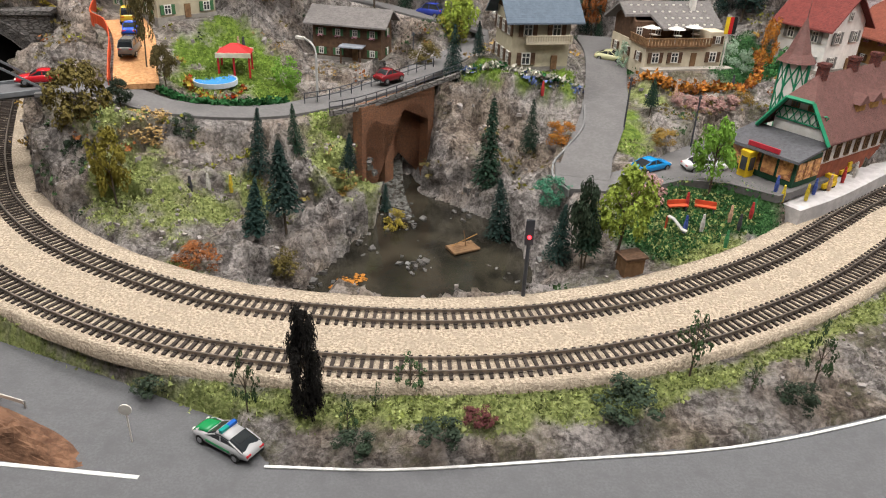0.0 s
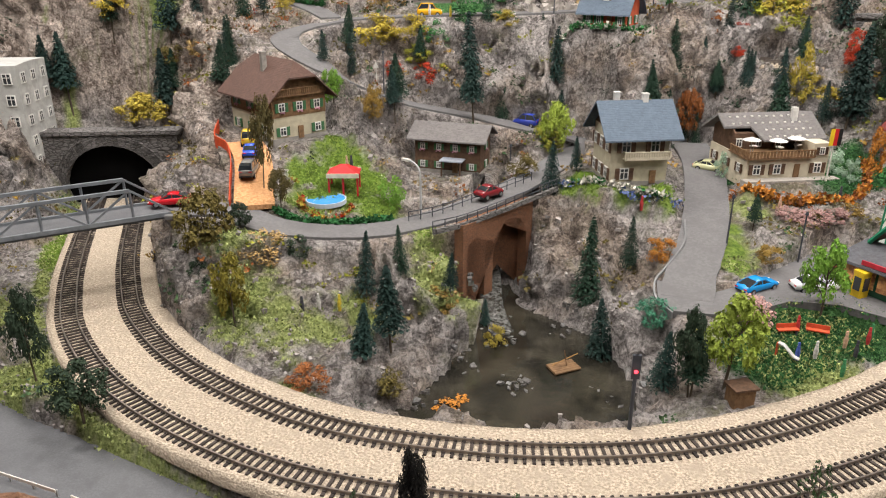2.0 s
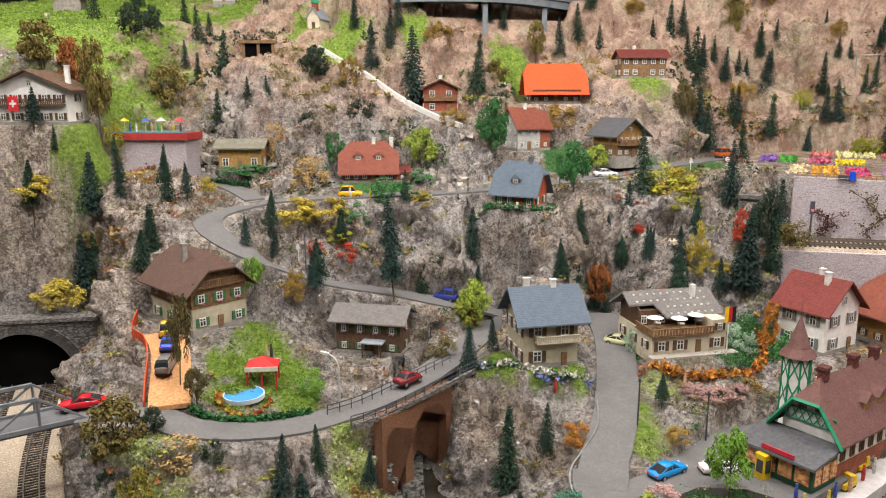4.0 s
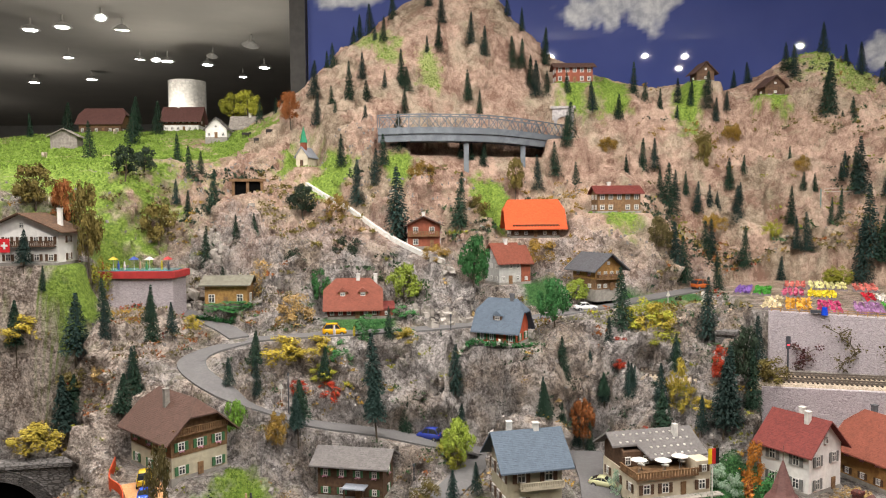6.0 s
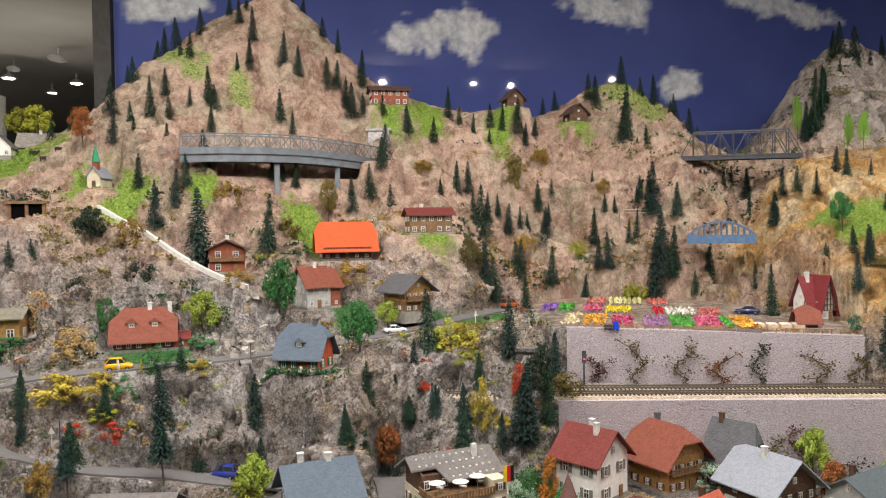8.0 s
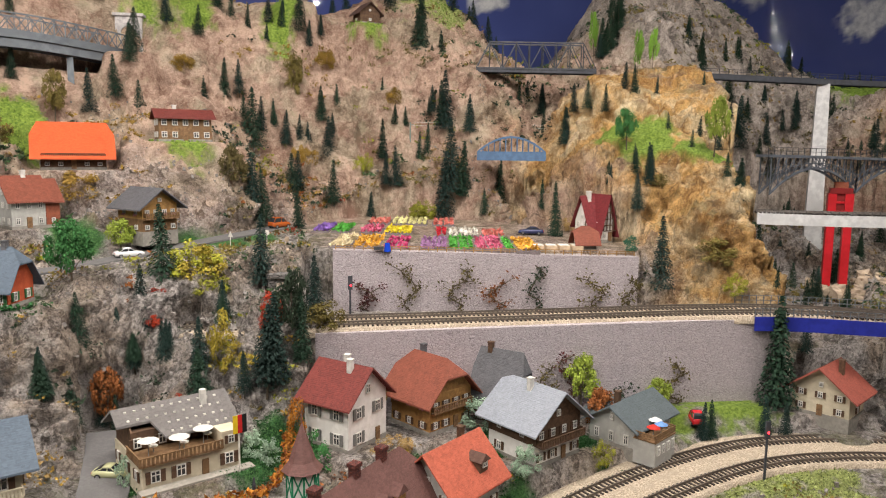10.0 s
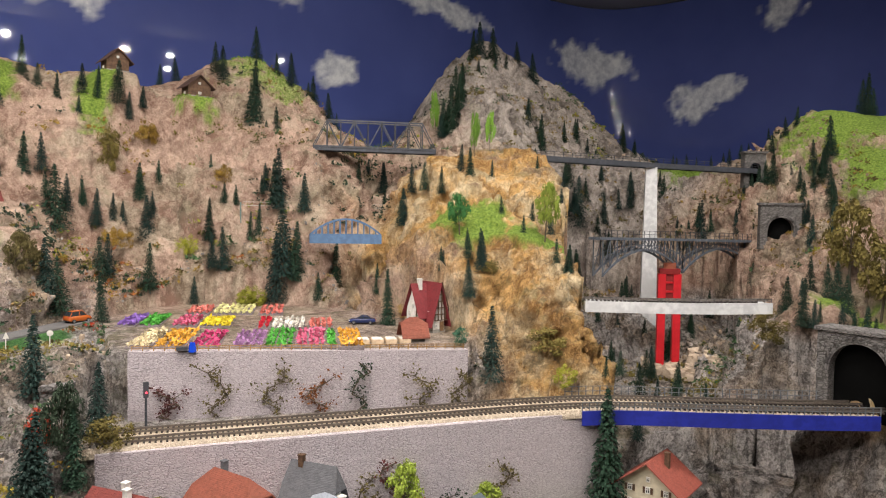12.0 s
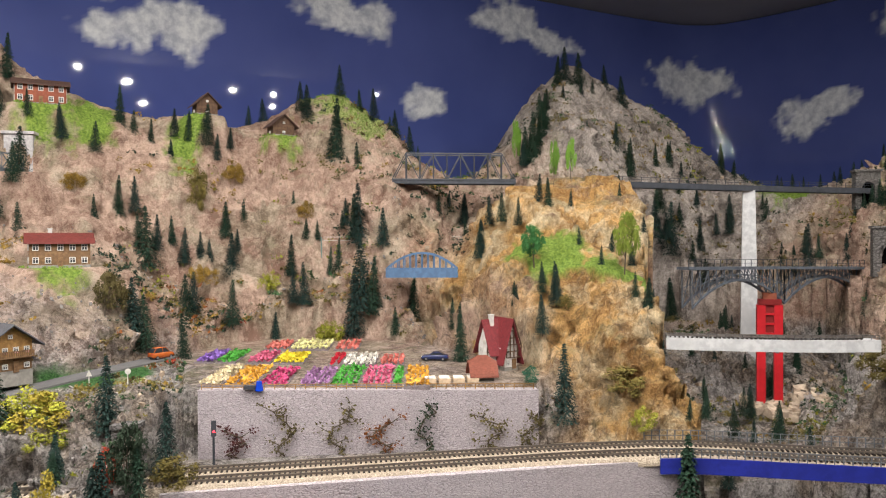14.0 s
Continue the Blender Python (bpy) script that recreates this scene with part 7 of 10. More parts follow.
# left meadow
house("grey weathered barn on the meadow", -1.215, 1.90, 10, 0.068, 0.05, 0.05, 0.018, WOOD_GREY, WOOD_GREY, "y", 0.008, 0, None, (1, 1), 1, None, (0.006, 0.006), None, (), z=0.652, name="barn", category="barn")
house("farmhouse with a dark red hipped roof", -1.36, 2.33, 3, 0.135, 0.08, 0.04, 0.045, WOOD_DARK, ROOF_MAROON, "x", 0.01, 0.015, WOOD_MID, (6, 3), 1, None, (0.008, 0.010), None, (), z=0.752)
house("white house with a red roof on the meadow", -1.10, 2.38, 3, 0.115, 0.07, 0.045, 0.040, OFFWHITE, ROOF_MAROON, "x", 0.012, 0, WOOD_DARK, (6, 2), 2, None, (0.009, 0.009), None, ((0.35, 0.5),), z=0.760)
house("white half-timbered cottage on the meadow", -0.842, 2.04, 3, 0.06, 0.05, 0.028, 0.030, OFFWHITE, ROOF_SHINGLE, "y", 0.006, 0, None, (3, 2), 1, None, (0.008, 0.010), None, (), z=0.704)
house("low white cottage with a brown roof", -0.795, 2.13, 4, 0.085, 0.05, 0.025, 0.032, OFFWHITE, WOOD_GREY, "x", 0.008, 0, None, (3, 2), 1, None, (0.008, 0.009), None, ((0.6, 0.5),), z=0.722)
house("alpine guesthouse with a white gable", -0.945, 1.205, 2, 0.125, 0.07, 0.062, 0.028, OFFWHITE, WOOD_DARK, "y", 0.014, 0, None, (5, 2), 2, "brown", (0.010, 0.012), (0.032, 0.010, WOOD_DARK), ((0.9, 0.5),), z=0.405)
# garden house
house("half-timbered house with a steep maroon roof", 0.914, 1.222, 4, 0.040, 0.040, 0.038, 0.044, OFFWHITE, ROOF_WINE, "x", 0.007, 0, None, (3, 2), 2, None, (0.006, 0.009), None, ((0.3, 0.45),), z=0.310)
house("half-timbered cross wing with a steep maroon roof", 0.932, 1.207, 4, 0.025, 0.048, 0.040, 0.045, OFFWHITE, ROOF_WINE, "y", 0.009, 0, None, (2, 2), 2, None, (0.006, 0.009), None, (), z=0.310)
kiosk = house("open kiosk with an orange pyramid roof", 0.842, 1.148, -18, 0.03, 0.03, 0.016, 0.020, WOOD_MID, ROOF_TILE, "x", 0.008, 0.016, None, (1, 1), 1, None, (0.012, 0.008), None, (), z=0.309, name="kiosk", category="kiosk", door=False)
house("tall grey office block with dark windows", -0.99, 0.93, 12, 0.085, 0.10, 0.19, 0.002, GREYWHITE, GREYWHITE, "x", 0.0, 0, None, (3, 4), 6, None, (0.013, 0.016), None, (), z=0.03, name="office_block", category="building")


def chapel(x, y, z):
    top = empty("chapel", pose(x, y, z, 0, 0, -12), "small cream chapel with a green spire", "chapel")
    bm = bmesh.new()
    box(bm, 0, 0, -0.01, 0.03, 0.055, 0.026)
    gable(bm, 0.03, 0.055, 0.026, 0.02, "y")
    part("wall", bm, CREAM, top)
    roof_parts(top, 0.03, 0.055, 0.026, 0.02, 0.004, "y", 0, ROOF_GREY)
    part("tower", box(bmesh.new(), 0.009, 0.006, 0.03, 0.021, 0.018, 0.058), REDWOOD, top)
    part("spire", tube(bmesh.new(), (0.015, 0.012, 0.058), (0.015, 0.012, 0.098), 0.0105, 0.0004, 4), GREEN_PAINT, top)
    part("door", box(bmesh.new(), 0.011, -0.0012, 0, 0.019, 0.0004, 0.016), WOOD_DARK, top)
    for k in range(3):
        add_window(top, pose(-0.0008, 0.046 - k * 0.017, 0.007, 0, 0, -90), 0.005, 0.013)


chapel(-0.508, 1.705, 0.602)


CHIMNEY_BRICK = masonry("chimney_brick", (0.20, 0.06, 0.045), (0.12, 0.035, 0.03), (0.06, 0.03, 0.03), 300)


def station():
    """Station with a green gable, a glazed shop in front, dormers and a round tower."""
    top = empty("station", pose(0.283, 0.72, 0.035, 0, 0, 37), "white station with a maroon roof and green gable timbers", "station")
    w, d, h, rise = 0.18, 0.062, 0.056, 0.046
    bm = bmesh.new()
    box(bm, 0, 0, -0.02, w, d, h)
    part("wall", bm, OFFWHITE, top)
    for u in (0.0, w - 0.002):
        part("gable_wall", prism(bmesh.new(), [(0, 0), (d, 0), (d * 0.75, rise * HALF_HIP), (d * 0.25, rise * HALF_HIP)], 0, 0.002, pose(u, 0, h, 90, 0, 90)), OFFWHITE, top)
    roof_parts(top, w, d, h, rise, 0.012, "x", 0.022, ROOF_MAROON)
    pts = [(-0.0125, -0.013, h - 0.017), (-0.0125, d * 0.25, h + rise * 0.5), (-0.0125, d * 0.75, h + rise * 0.5), (-0.0125, d + 0.013, h - 0.017)]
    timbers = [(a, b, 0.0024) for a, b in zip(pts, pts[1:])]
    for k in range(7):
        u = d * (k + 0.5) / 7 - 0.004
        timbers += [((-0.002, u, h - 0.004), (-0.002, u + 0.008, h + 0.010), 0.0007), ((-0.002, u, h + 0.010), (-0.002, u + 0.008, h - 0.004), 0.0007)]
    timbers += [((-0.002, 0.002, zz), (-0.002, d - 0.002, zz), 0.001) for zz in (h - 0.004, h + 0.010)]
    for a, b, r in timbers:
        part("timber", tube(bmesh.new(), a, b, r, r, 4), GREEN_PAINT, top, "bright green timber")
    add_window(top, pose(-0.0015, d * 0.66, h + 0.0115, 0, 0, -90), 0.009, 0.010, None, False, WOOD_MID)
    add_window(top, pose(-0.0015, d * 0.34, h + 0.0115, 0, 0, -90), 0.009, 0.010, None, False, WOOD_MID)
    for k in range(8):
        add_window(top, pose(0.016 + k * 0.021, -0.0008, 0.014), 0.009, 0.022, None, False, WOOD_MID)
    part("brick_base", box(bmesh.new(), -0.0012, -0.0012, -0.02, w + 0.001, d + 0.001, 0.011), REDWOOD, top)
    for u, v in ((0.018, 0.5), (0.085, 0.52), (0.135, 0.52)):
        bm = bmesh.new()
        box(bm, u - 0.005, v * d - 0.0045, h + rise * 0.3, u + 0.005, v * d + 0.0045, h + rise + 0.013)
        box(bm, u - 0.0062, v * d - 0.0056, h + rise + 0.010, u + 0.0062, v * d + 0.0056, h + rise + 0.014)
        part("chimney", bm, CHIMNEY_BRICK, top, "red-brown brick chimney")
    for u in (0.07, 0.10, 0.13):
        bm = bmesh.new()
        box(bm, u - 0.009, 0.003, h + 0.002, u + 0.009, 0.024, h + 0.015)
        part("dormer", bm, WOOD_GOLD, top, "golden timber dormer")
        roof = bmesh.new()
        prism(roof, [(-0.011, 0), (0.011, 0), (0, 0.011)], 0, 0.03, pose(u, 0.030, h + 0.015, 90, 0, 0))
        part("dormer_roof", roof, ROOF_MAROON, top)
    shop = bmesh.new()
    box(shop, -0.050, -0.004, -0.004, -0.0012, d + 0.016, 0.028)
    part("shop_wall", shop, mat("shop_green", (0.02, 0.075, 0.04), scale=60, rough=0.6), top)
    slab_bm = bmesh.new()
    prism(slab_bm, [(-0.060, 0.0265), (-0.0012, 0.036), (-0.0012, 0.039), (-0.060, 0.0295)], -0.010, d + 0.022, pose(0, 0, 0, 90, 0, 0) @ Matrix.Scale(-1, 4, (0, 0, 1)))
    bmesh.ops.recalc_face_normals(slab_bm, faces=slab_bm.faces)
    part("shop_roof", slab_bm, ROOF_CHARCOAL, top, "charcoal sloping shop roof")
    part("shop_sign", box(bmesh.new(), -0.059, 0.014, 0.0305, -0.057, 0.052, 0.0355), mat("sign_red", (0.45, 0.03, 0.05), scale=60, rough=0.5), top, "dark red sign board")
    # amber room glow put into the pane colour; nothing shines behind it
    warm = mat("shop_glass_glow", (0.80, 0.42, 0.16), (0.28, 0.11, 0.06), scale=190, rough=0.2)
    for k in range(4):
        part("shop_window", box(bmesh.new(), -0.0512, -0.0005 + k * 0.0195, 0.003, -0.0498, 0.0155 + k * 0.0195, 0.023), warm, top, "shop window with an amber glow in its colour")
    for k in range(3):
        part("shop_window", box(bmesh.new(), -0.047 + k * 0.0155, -0.0052, 0.003, -0.034 + k * 0.0155, -0.0038, 0.023), warm, top, "shop window with an amber glow in its colour")
    TX, TY = 0.078, d + 0.034
    tower = bmesh.new()
    tube(tower, (TX, TY, -0.02), (TX, TY, 0.100), 0.0165, 0.0165, 8)
    part("tower", tower, OFFWHITE, top)
    lat = bmesh.new()
    for k in range(8):
        a, b = k * math.tau / 8, (k + 1) * math.tau / 8
        for z0, z1 in ((0.035, 0.064), (0.068, 0.098)):
            for p, q in ((a, b), (b, a)):
                tube(lat, (TX + 0.0168 * math.cos(p), TY + 0.0168 * math.sin(p), z0), (TX + 0.0168 * math.cos(q), TY + 0.0168 * math.sin(q), z1), 0.0009, 0.0009, 4)
        tube(lat, (TX + 0.0168 * math.cos(a), TY + 0.0168 * math.sin(a), 0), (TX + 0.0168 * math.cos(a), TY + 0.0168 * math.sin(a), 0.1), 0.0014, 0.0014, 4)
    part("tower_timber", lat, GREEN_PAINT, top, "green timber lattice")
    cap = bmesh.new()
    tube(cap, (TX, TY, 0.098), (TX, TY, 0.108), 0.023, 0.0145, 8)
    tube(cap, (TX, TY, 0.108), (TX, TY, 0.148), 0.0145, 0.001, 8)
    tube(cap, (TX, TY, 0.146), (TX, TY, 0.168), 0.0007, 0.0003, 5)
    part("tower_roof", cap, ROOF_MAROON, top, "pointed maroon tower roof")


station()
PLATFORM = mat("platform_paving", (0.52, 0.50, 0.50), (0.42, 0.40, 0.40), scale=120, rough=0.85)
plat_line = spline(((0.245, 0.660, 0.018), (0.31, 0.705, 0.020), (0.40, 0.776, 0.026), (0.47, 0.818, 0.036)), 30)
tagged(finish("pavement", ribbon(offset_line(plat_line, 0.032), offset_line(plat_line, -0.004), 0.034, 3), PLATFORM), "pale grey station platform beside the track", "platform", kind="structure")

# ---- bridges and portals ----
STEEL = mat("grey_steel", (0.20, 0.215, 0.23), (0.14, 0.15, 0.165), scale=90, rough=0.55, metal=0.2)
GIRDER = mat("girder_grey", (0.17, 0.19, 0.21), (0.11, 0.125, 0.145), scale=45, rough=0.6)
ARCH_STEEL = mat("arch_steel", (0.13, 0.145, 0.17), (0.08, 0.09, 0.11), scale=90, rough=0.5)
STEEL_DARK = mat("dark_steel", (0.075, 0.08, 0.095), scale=90, rough=0.5, metal=0.2)
STEEL_BLUE = mat("blue_steel", (0.10, 0.18, 0.31), (0.075, 0.13, 0.23), scale=90, rough=0.5)
DEEP_BLUE = mat("deep_blue_steel", (0.02, 0.03, 0.30), scale=60, rough=0.5)
BRICK = masonry("brick_bridge", (0.36, 0.165, 0.085), (0.22, 0.095, 0.05), (0.15, 0.09, 0.06), 300, (1, 1, 1.9))
PORTAL = masonry("portal_stone", (0.22, 0.205, 0.20), (0.13, 0.12, 0.115), (0.07, 0.065, 0.06), 110)
PALE_PORTAL = mat("pale_portal", (0.50, 0.47, 0.46), (0.33, 0.31, 0.31), scale=120, rough=0.9, bump=0.4)
PALE_STONE = mat("pale_concrete", (0.62, 0.62, 0.62), (0.48, 0.48, 0.49), scale=80, rough=0.85)
RED_DARK = mat("dark_red_steel", (0.24, 0.02, 0.02), (0.17, 0.012, 0.012), scale=60, rough=0.5)
RED_STEEL = mat("red_steel", (0.55, 0.02, 0.03), (0.45, 0.015, 0.02), scale=60, rough=0.4)
# flat black that stands for the darkness inside tunnels and the mine
BLACK = mat("hollow_shade_black", (0.006, 0.006, 0.006), scale=20, rough=1.0, spec=0.0)


def truss_side(parent, line, height, panels, material, bar=0.0022, cross=False, taper=False):
    """One truss wall along a line of points: chords, posts and diagonals are parts of their own."""
    seq = spline(line, panels + 1)
    up = np.array((0, 0, height))
    part("bottom_chord", sweep(seq, bar * 1.2, bar * 1.5), material, parent)
    part("top_chord", sweep((seq[1:-1] if taper else seq) + up, bar * 1.2, bar * 1.2), material, parent)
    for k in range(panels + 1):
        if not taper or 0 < k < panels:
            part("post", beam(bmesh.new(), seq[k], seq[k] + up, bar * 0.7, bar * 0.7), material, parent)
        if k < panels:
            flip = k % 2 == 0
            a, b = (seq[k], seq[k + 1] + up) if flip else (seq[k] + up, seq[k + 1])
            if taper and k == panels - 1:
                a, b = seq[k] + up, seq[k + 1]
            part("diagonal", beam(bmesh.new(), a, b, bar * 0.7, bar * 0.7), material, parent)
            if cross:
                a, b = (seq[k] + up, seq[k + 1]) if flip else (seq[k], seq[k + 1] + up)
                part("diagonal", beam(bmesh.new(), a, b, bar * 0.7, bar * 0.7), material, parent)


def deck(parent, line, half, thick, material, name="deck", n=24):
    seq = spline(line, n)
    return part(name, ribbon(offset_line(seq, half), offset_line(seq, -half), thick, 2), material, parent)


def thing(name, label, category, group=""):
    return empty(name, Matrix(), label, category, group)


road_bridge = thing("road_bridge", "grey steel truss road bridge over the tracks", "bridge")
RB = ((-0.562, 0.716, 0.092), (-0.70, 0.612, 0.092), (-0.86, 0.49, 0.092))
rb_far = [(x - 0.03, y + 0.04, z) for x, y, z in RB]
truss_side(road_bridge, RB, 0.034, 8, STEEL, 0.0032, taper=True)
truss_side(road_bridge, rb_far, 0.034, 8, STEEL, 0.0032, taper=True)
deck(road_bridge, [((a[0] + b[0]) / 2, (a[1] + b[1]) / 2, 0.0915) for a, b in zip(RB, rb_far)], 0.024, 0.005, ASPHALT)


def arch_outline(length, z0, z1, arches, seg=14):
    """The side view of an arched wall: (along, height)."""
    pts = [(0, z0)]
    for c, r, spring in arches:
        pts.append((c - r, z0))
        for k in range(seg + 1):
            a = math.pi - math.pi * k / seg
            pts.append((c + r * math.cos(a), spring + r * math.sin(a)))
        pts.append((c + r, z0))
    return pts + [(length, z0), (length, z1), (0, z1)]


def arch_wall(name, a, b, thick, z0, z1, arches, material, parent):
    d = Vector((b[0] - a[0], b[1] - a[1], 0))
    m = Matrix.Translation((a[0], a[1], 0)) @ d.to_track_quat("X", "Z").to_matrix().to_4x4() @ pose(0, 0, 0, 90, 0, 0)
    bm = bmesh.new()
    prism(bm, arch_outline(d.length, z0, z1, arches), -thick, 0, m)
    bmesh.ops.triangulate(bm, faces=[f for f in bm.faces if len(f.verts) > 4])
    bmesh.ops.recalc_face_normals(bm, faces=bm.faces)
    return part(name, bm, material, parent)


stone_bridge = thing("stone_bridge", "brick arch road bridge over the stream", "bridge")
arch_wall("arcade", (-0.228, 0.766), (-0.148, 0.884), 0.014, -0.06, 0.073, ((0.025, 0.018, 0.034), (0.095, 0.036, 0.022)), BRICK, stone_bridge)
SB = ((-0.262, 0.748, 0.072), (-0.228, 0.775, 0.073), (-0.175, 0.835, 0.078), (-0.118, 0.902, 0.084))
part("parapet", ribbon(np.array(SB) + (0.002, -0.002, 0.002), np.array(SB) + (-0.001, 0.001, 0.002), 0.006, 1), PORTAL, stone_bridge)


def railing(name, line, n, height, label, material=None, rails=2):
    """A railing: each post and each rail is a part."""
    material = material or STEEL_DARK
    top = thing(name, label, "railing")
    seq = spline(line, n)
    for p in seq:
        part("post", beam(bmesh.new(), p, p + np.array((0, 0, height)), 0.0011, 0.0011), material, top)
    for r in range(rails):
        part("rail", sweep(seq + np.array((0, 0, height * (r + 1) / rails)), 0.0008, 0.0009), material, top)
    return top


railing("railing", SB, 14, 0.012, "dark iron railing along the brick bridge")
railing("railing", [(x - 0.034, y + 0.03, z) for x, y, z in SB], 14, 0.012, "dark iron railing along the brick bridge")


def portal(label, x, y, z, rot, w, h, opening, rise, material, depth=0.03, name="tunnel_portal"):
    """A tunnel mouth: a stone front with an arched hole and a black plate behind it for the dark inside."""
    top = empty(name, pose(x, y, z, 0, 0, rot), label, "tunnel portal")
    bm = bmesh.new()
    out = [(u - w / 2, v) for u, v in arch_outline(w, -0.03, h, ((w / 2, opening / 2, rise),))]
    prism(bm, out, -depth, 0, pose(0, 0, 0, 90, 0, 0))
    bmesh.ops.triangulate(bm, faces=[f for f in bm.faces if len(f.verts) > 4])
    bmesh.ops.recalc_face_normals(bm, faces=bm.faces)
    part("front", bm, material, top)
    # black plate just inside the arch: painted shade, not a real depth
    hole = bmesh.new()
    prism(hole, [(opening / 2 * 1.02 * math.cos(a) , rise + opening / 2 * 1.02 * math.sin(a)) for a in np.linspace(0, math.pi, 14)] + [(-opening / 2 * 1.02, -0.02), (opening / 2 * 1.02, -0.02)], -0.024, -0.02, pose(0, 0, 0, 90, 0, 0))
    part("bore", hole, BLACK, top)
    n = 15
    for k in range(n):
        a = math.pi * (k + 0.5) / n
        m = pose(0, -0.0015, 0) @ Matrix.Translation((opening / 2 * 1.08 * math.cos(a), 0, rise + opening / 2 * 1.08 * math.sin(a))) @ pose(0, 0, 0, 0, 90 - math.degrees(a), 0)
        ob = part("arch_stone", box(bmesh.new(), -opening * 0.11, -0.001, -opening * 0.055, opening * 0.11, 0.004, opening * 0.055), material, top)
        ob.matrix_basis = m
    part("coping", box(bmesh.new(), -w / 2 - 0.004, -0.004, h, w / 2 + 0.004, depth, h + 0.006), material, top)
    return top


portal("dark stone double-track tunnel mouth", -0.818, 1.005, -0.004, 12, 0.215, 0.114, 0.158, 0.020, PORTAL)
portal("narrow pale stone tunnel mouth high on the mountain", 0.160, 1.912, 0.688, -14, 0.056, 0.074, 0.033, 0.036, PALE_PORTAL, 0.06)
portal("stone tunnel mouth of the ledge line", 0.362, 1.20, 0.206, 62, 0.075, 0.078, 0.055, 0.03, PORTAL)
portal("ruined stone arch at the viaduct end", 2.13, 1.375, 0.64, -35, 0.06, 0.068, 0.032, 0.025, PORTAL)
portal("stone tunnel mouth in the east hill", 1.93, 1.17, 0.475, -45, 0.095, 0.080, 0.060, 0.02, PORTAL)
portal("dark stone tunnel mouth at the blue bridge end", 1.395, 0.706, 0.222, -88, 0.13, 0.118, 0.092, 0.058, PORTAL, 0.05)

high_bridge = thing("high_bridge", "long grey steel girder bridge with lattice rails", "bridge")
HB = ((-0.307, 1.70, 0.686), (-0.20, 1.705, 0.689), (-0.05, 1.755, 0.690), (0.06, 1.83, 0.686), (0.155, 1.918, 0.682))
deck(high_bridge, HB, 0.021, 0.006, STEEL_DARK)
hb_line = spline(HB, 40)
for side, cross in ((-0.0215, True), (0.0215, False)):
    truss_side(high_bridge, offset_line(spline(HB, 12), side) + np.array((0, 0, 0.001)), 0.032, 22, GIRDER, 0.0022, cross=cross)
for side in (-0.022, 0.022):
    part("girder", sweep(offset_line(hb_line, side) - np.array((0, 0, 0.006)), 0.004, 0.013), GIRDER, high_bridge, "blue-grey upper girder")
    part("lower_girder", sweep(offset_line(hb_line, side * 0.86) - np.array((0, 0, 0.0215)), 0.003, 0.0175), GIRDER, high_bridge, "blue-grey lower girder")
for px_, py_ in ((-0.098, 1.728), (0.045, 1.806)):
    part("pier", box(bmesh.new(), px_ - 0.006, py_ - 0.006, 0.56, px_ + 0.006, py_ + 0.008, 0.66), GIRDER, high_bridge)

black_bridge = thing("truss_bridge", "dark steel truss railway bridge high over the gorge", "bridge")
TB = ((0.962, 1.797, 0.683), (1.235, 1.668, 0.680))
truss_side(black_bridge, TB, 0.064, 9, STEEL_DARK, 0.0028, taper=True)
truss_side(black_bridge, [(x + 0.018, y + 0.036, z) for x, y, z in TB], 0.064, 9, STEEL_DARK, 0.0028, taper=True)
deck(black_bridge, [(x + 0.009, y + 0.018, z - 0.002) for x, y, z in TB], 0.02, 0.008, STEEL_DARK)

viaduct = thing("viaduct", "dark plate-girder viaduct on a pale pillar", "bridge")
VD = ((1.44, 1.60, 0.678), (1.83, 1.49, 0.670), (2.14, 1.38, 0.664))
deck(viaduct, VD, 0.016, 0.014, STEEL_DARK)
railing("railing", [(x - 0.005, y - 0.015, z) for x, y, z in VD], 30, 0.012, "thin dark railing on the high viaduct")
pil = bmesh.new()
tube(pil, (1.828, 1.492, 0.1), (1.828, 1.492, 0.658), 0.034, 0.021, 4)
part("pillar", pil, PALE_STONE, viaduct, "pale tapered concrete pillar")

arch_bridge = thing("arch_bridge", "dark steel arch bridge on a red tower", "bridge")
AB = ((1.42, 1.30, 0.474), (1.70, 1.295, 0.470), (2.01, 1.28, 0.464))
deck(arch_bridge, AB, 0.018, 0.006, ARCH_STEEL)
railing("railing", [(x, y - 0.017, z) for x, y, z in AB], 34, 0.016, "dark lattice railing on the arch bridge")
for x0, x1 in ((1.43, 1.705), (1.705, 2.0)):
    for yy in (1.283, 1.312):
        rib = [(x0 + (x1 - x0) * k / 12, yy, 0.444 - 0.056 * (k / 6 - 1) ** 2) for k in range(13)]
        part("arch_rib", sweep(rib, 0.004, 0.005), ARCH_STEEL, arch_bridge)
        part("upper_rib", sweep([(x, y, 0.5 * z + 0.2335) for x, y, z in rib], 0.0018, 0.0018), ARCH_STEEL, arch_bridge)
        for k in range(13):
            part("strut", beam(bmesh.new(), rib[k], (rib[k][0], yy, 0.468), 0.0020, 0.0020), ARCH_STEEL, arch_bridge)
            if k < 12:
                a, b = (k, k + 1) if k >= 6 else (k + 1, k)
                part("diagonal", beam(bmesh.new(), rib[b], (rib[a][0], yy, 0.467), 0.0014, 0.0014), ARCH_STEEL, arch_bridge)
                part("diagonal", beam(bmesh.new(), rib[a], (rib[b][0], yy, 0.5 * rib[b][2] + 0.2335), 0.0012, 0.0012), ARCH_STEEL, arch_bridge)
tower = empty("bridge_tower", pose(1.668, 1.292, 0, 0, 0, -41), "bright red steel bridge tower on two broad legs", "tower")
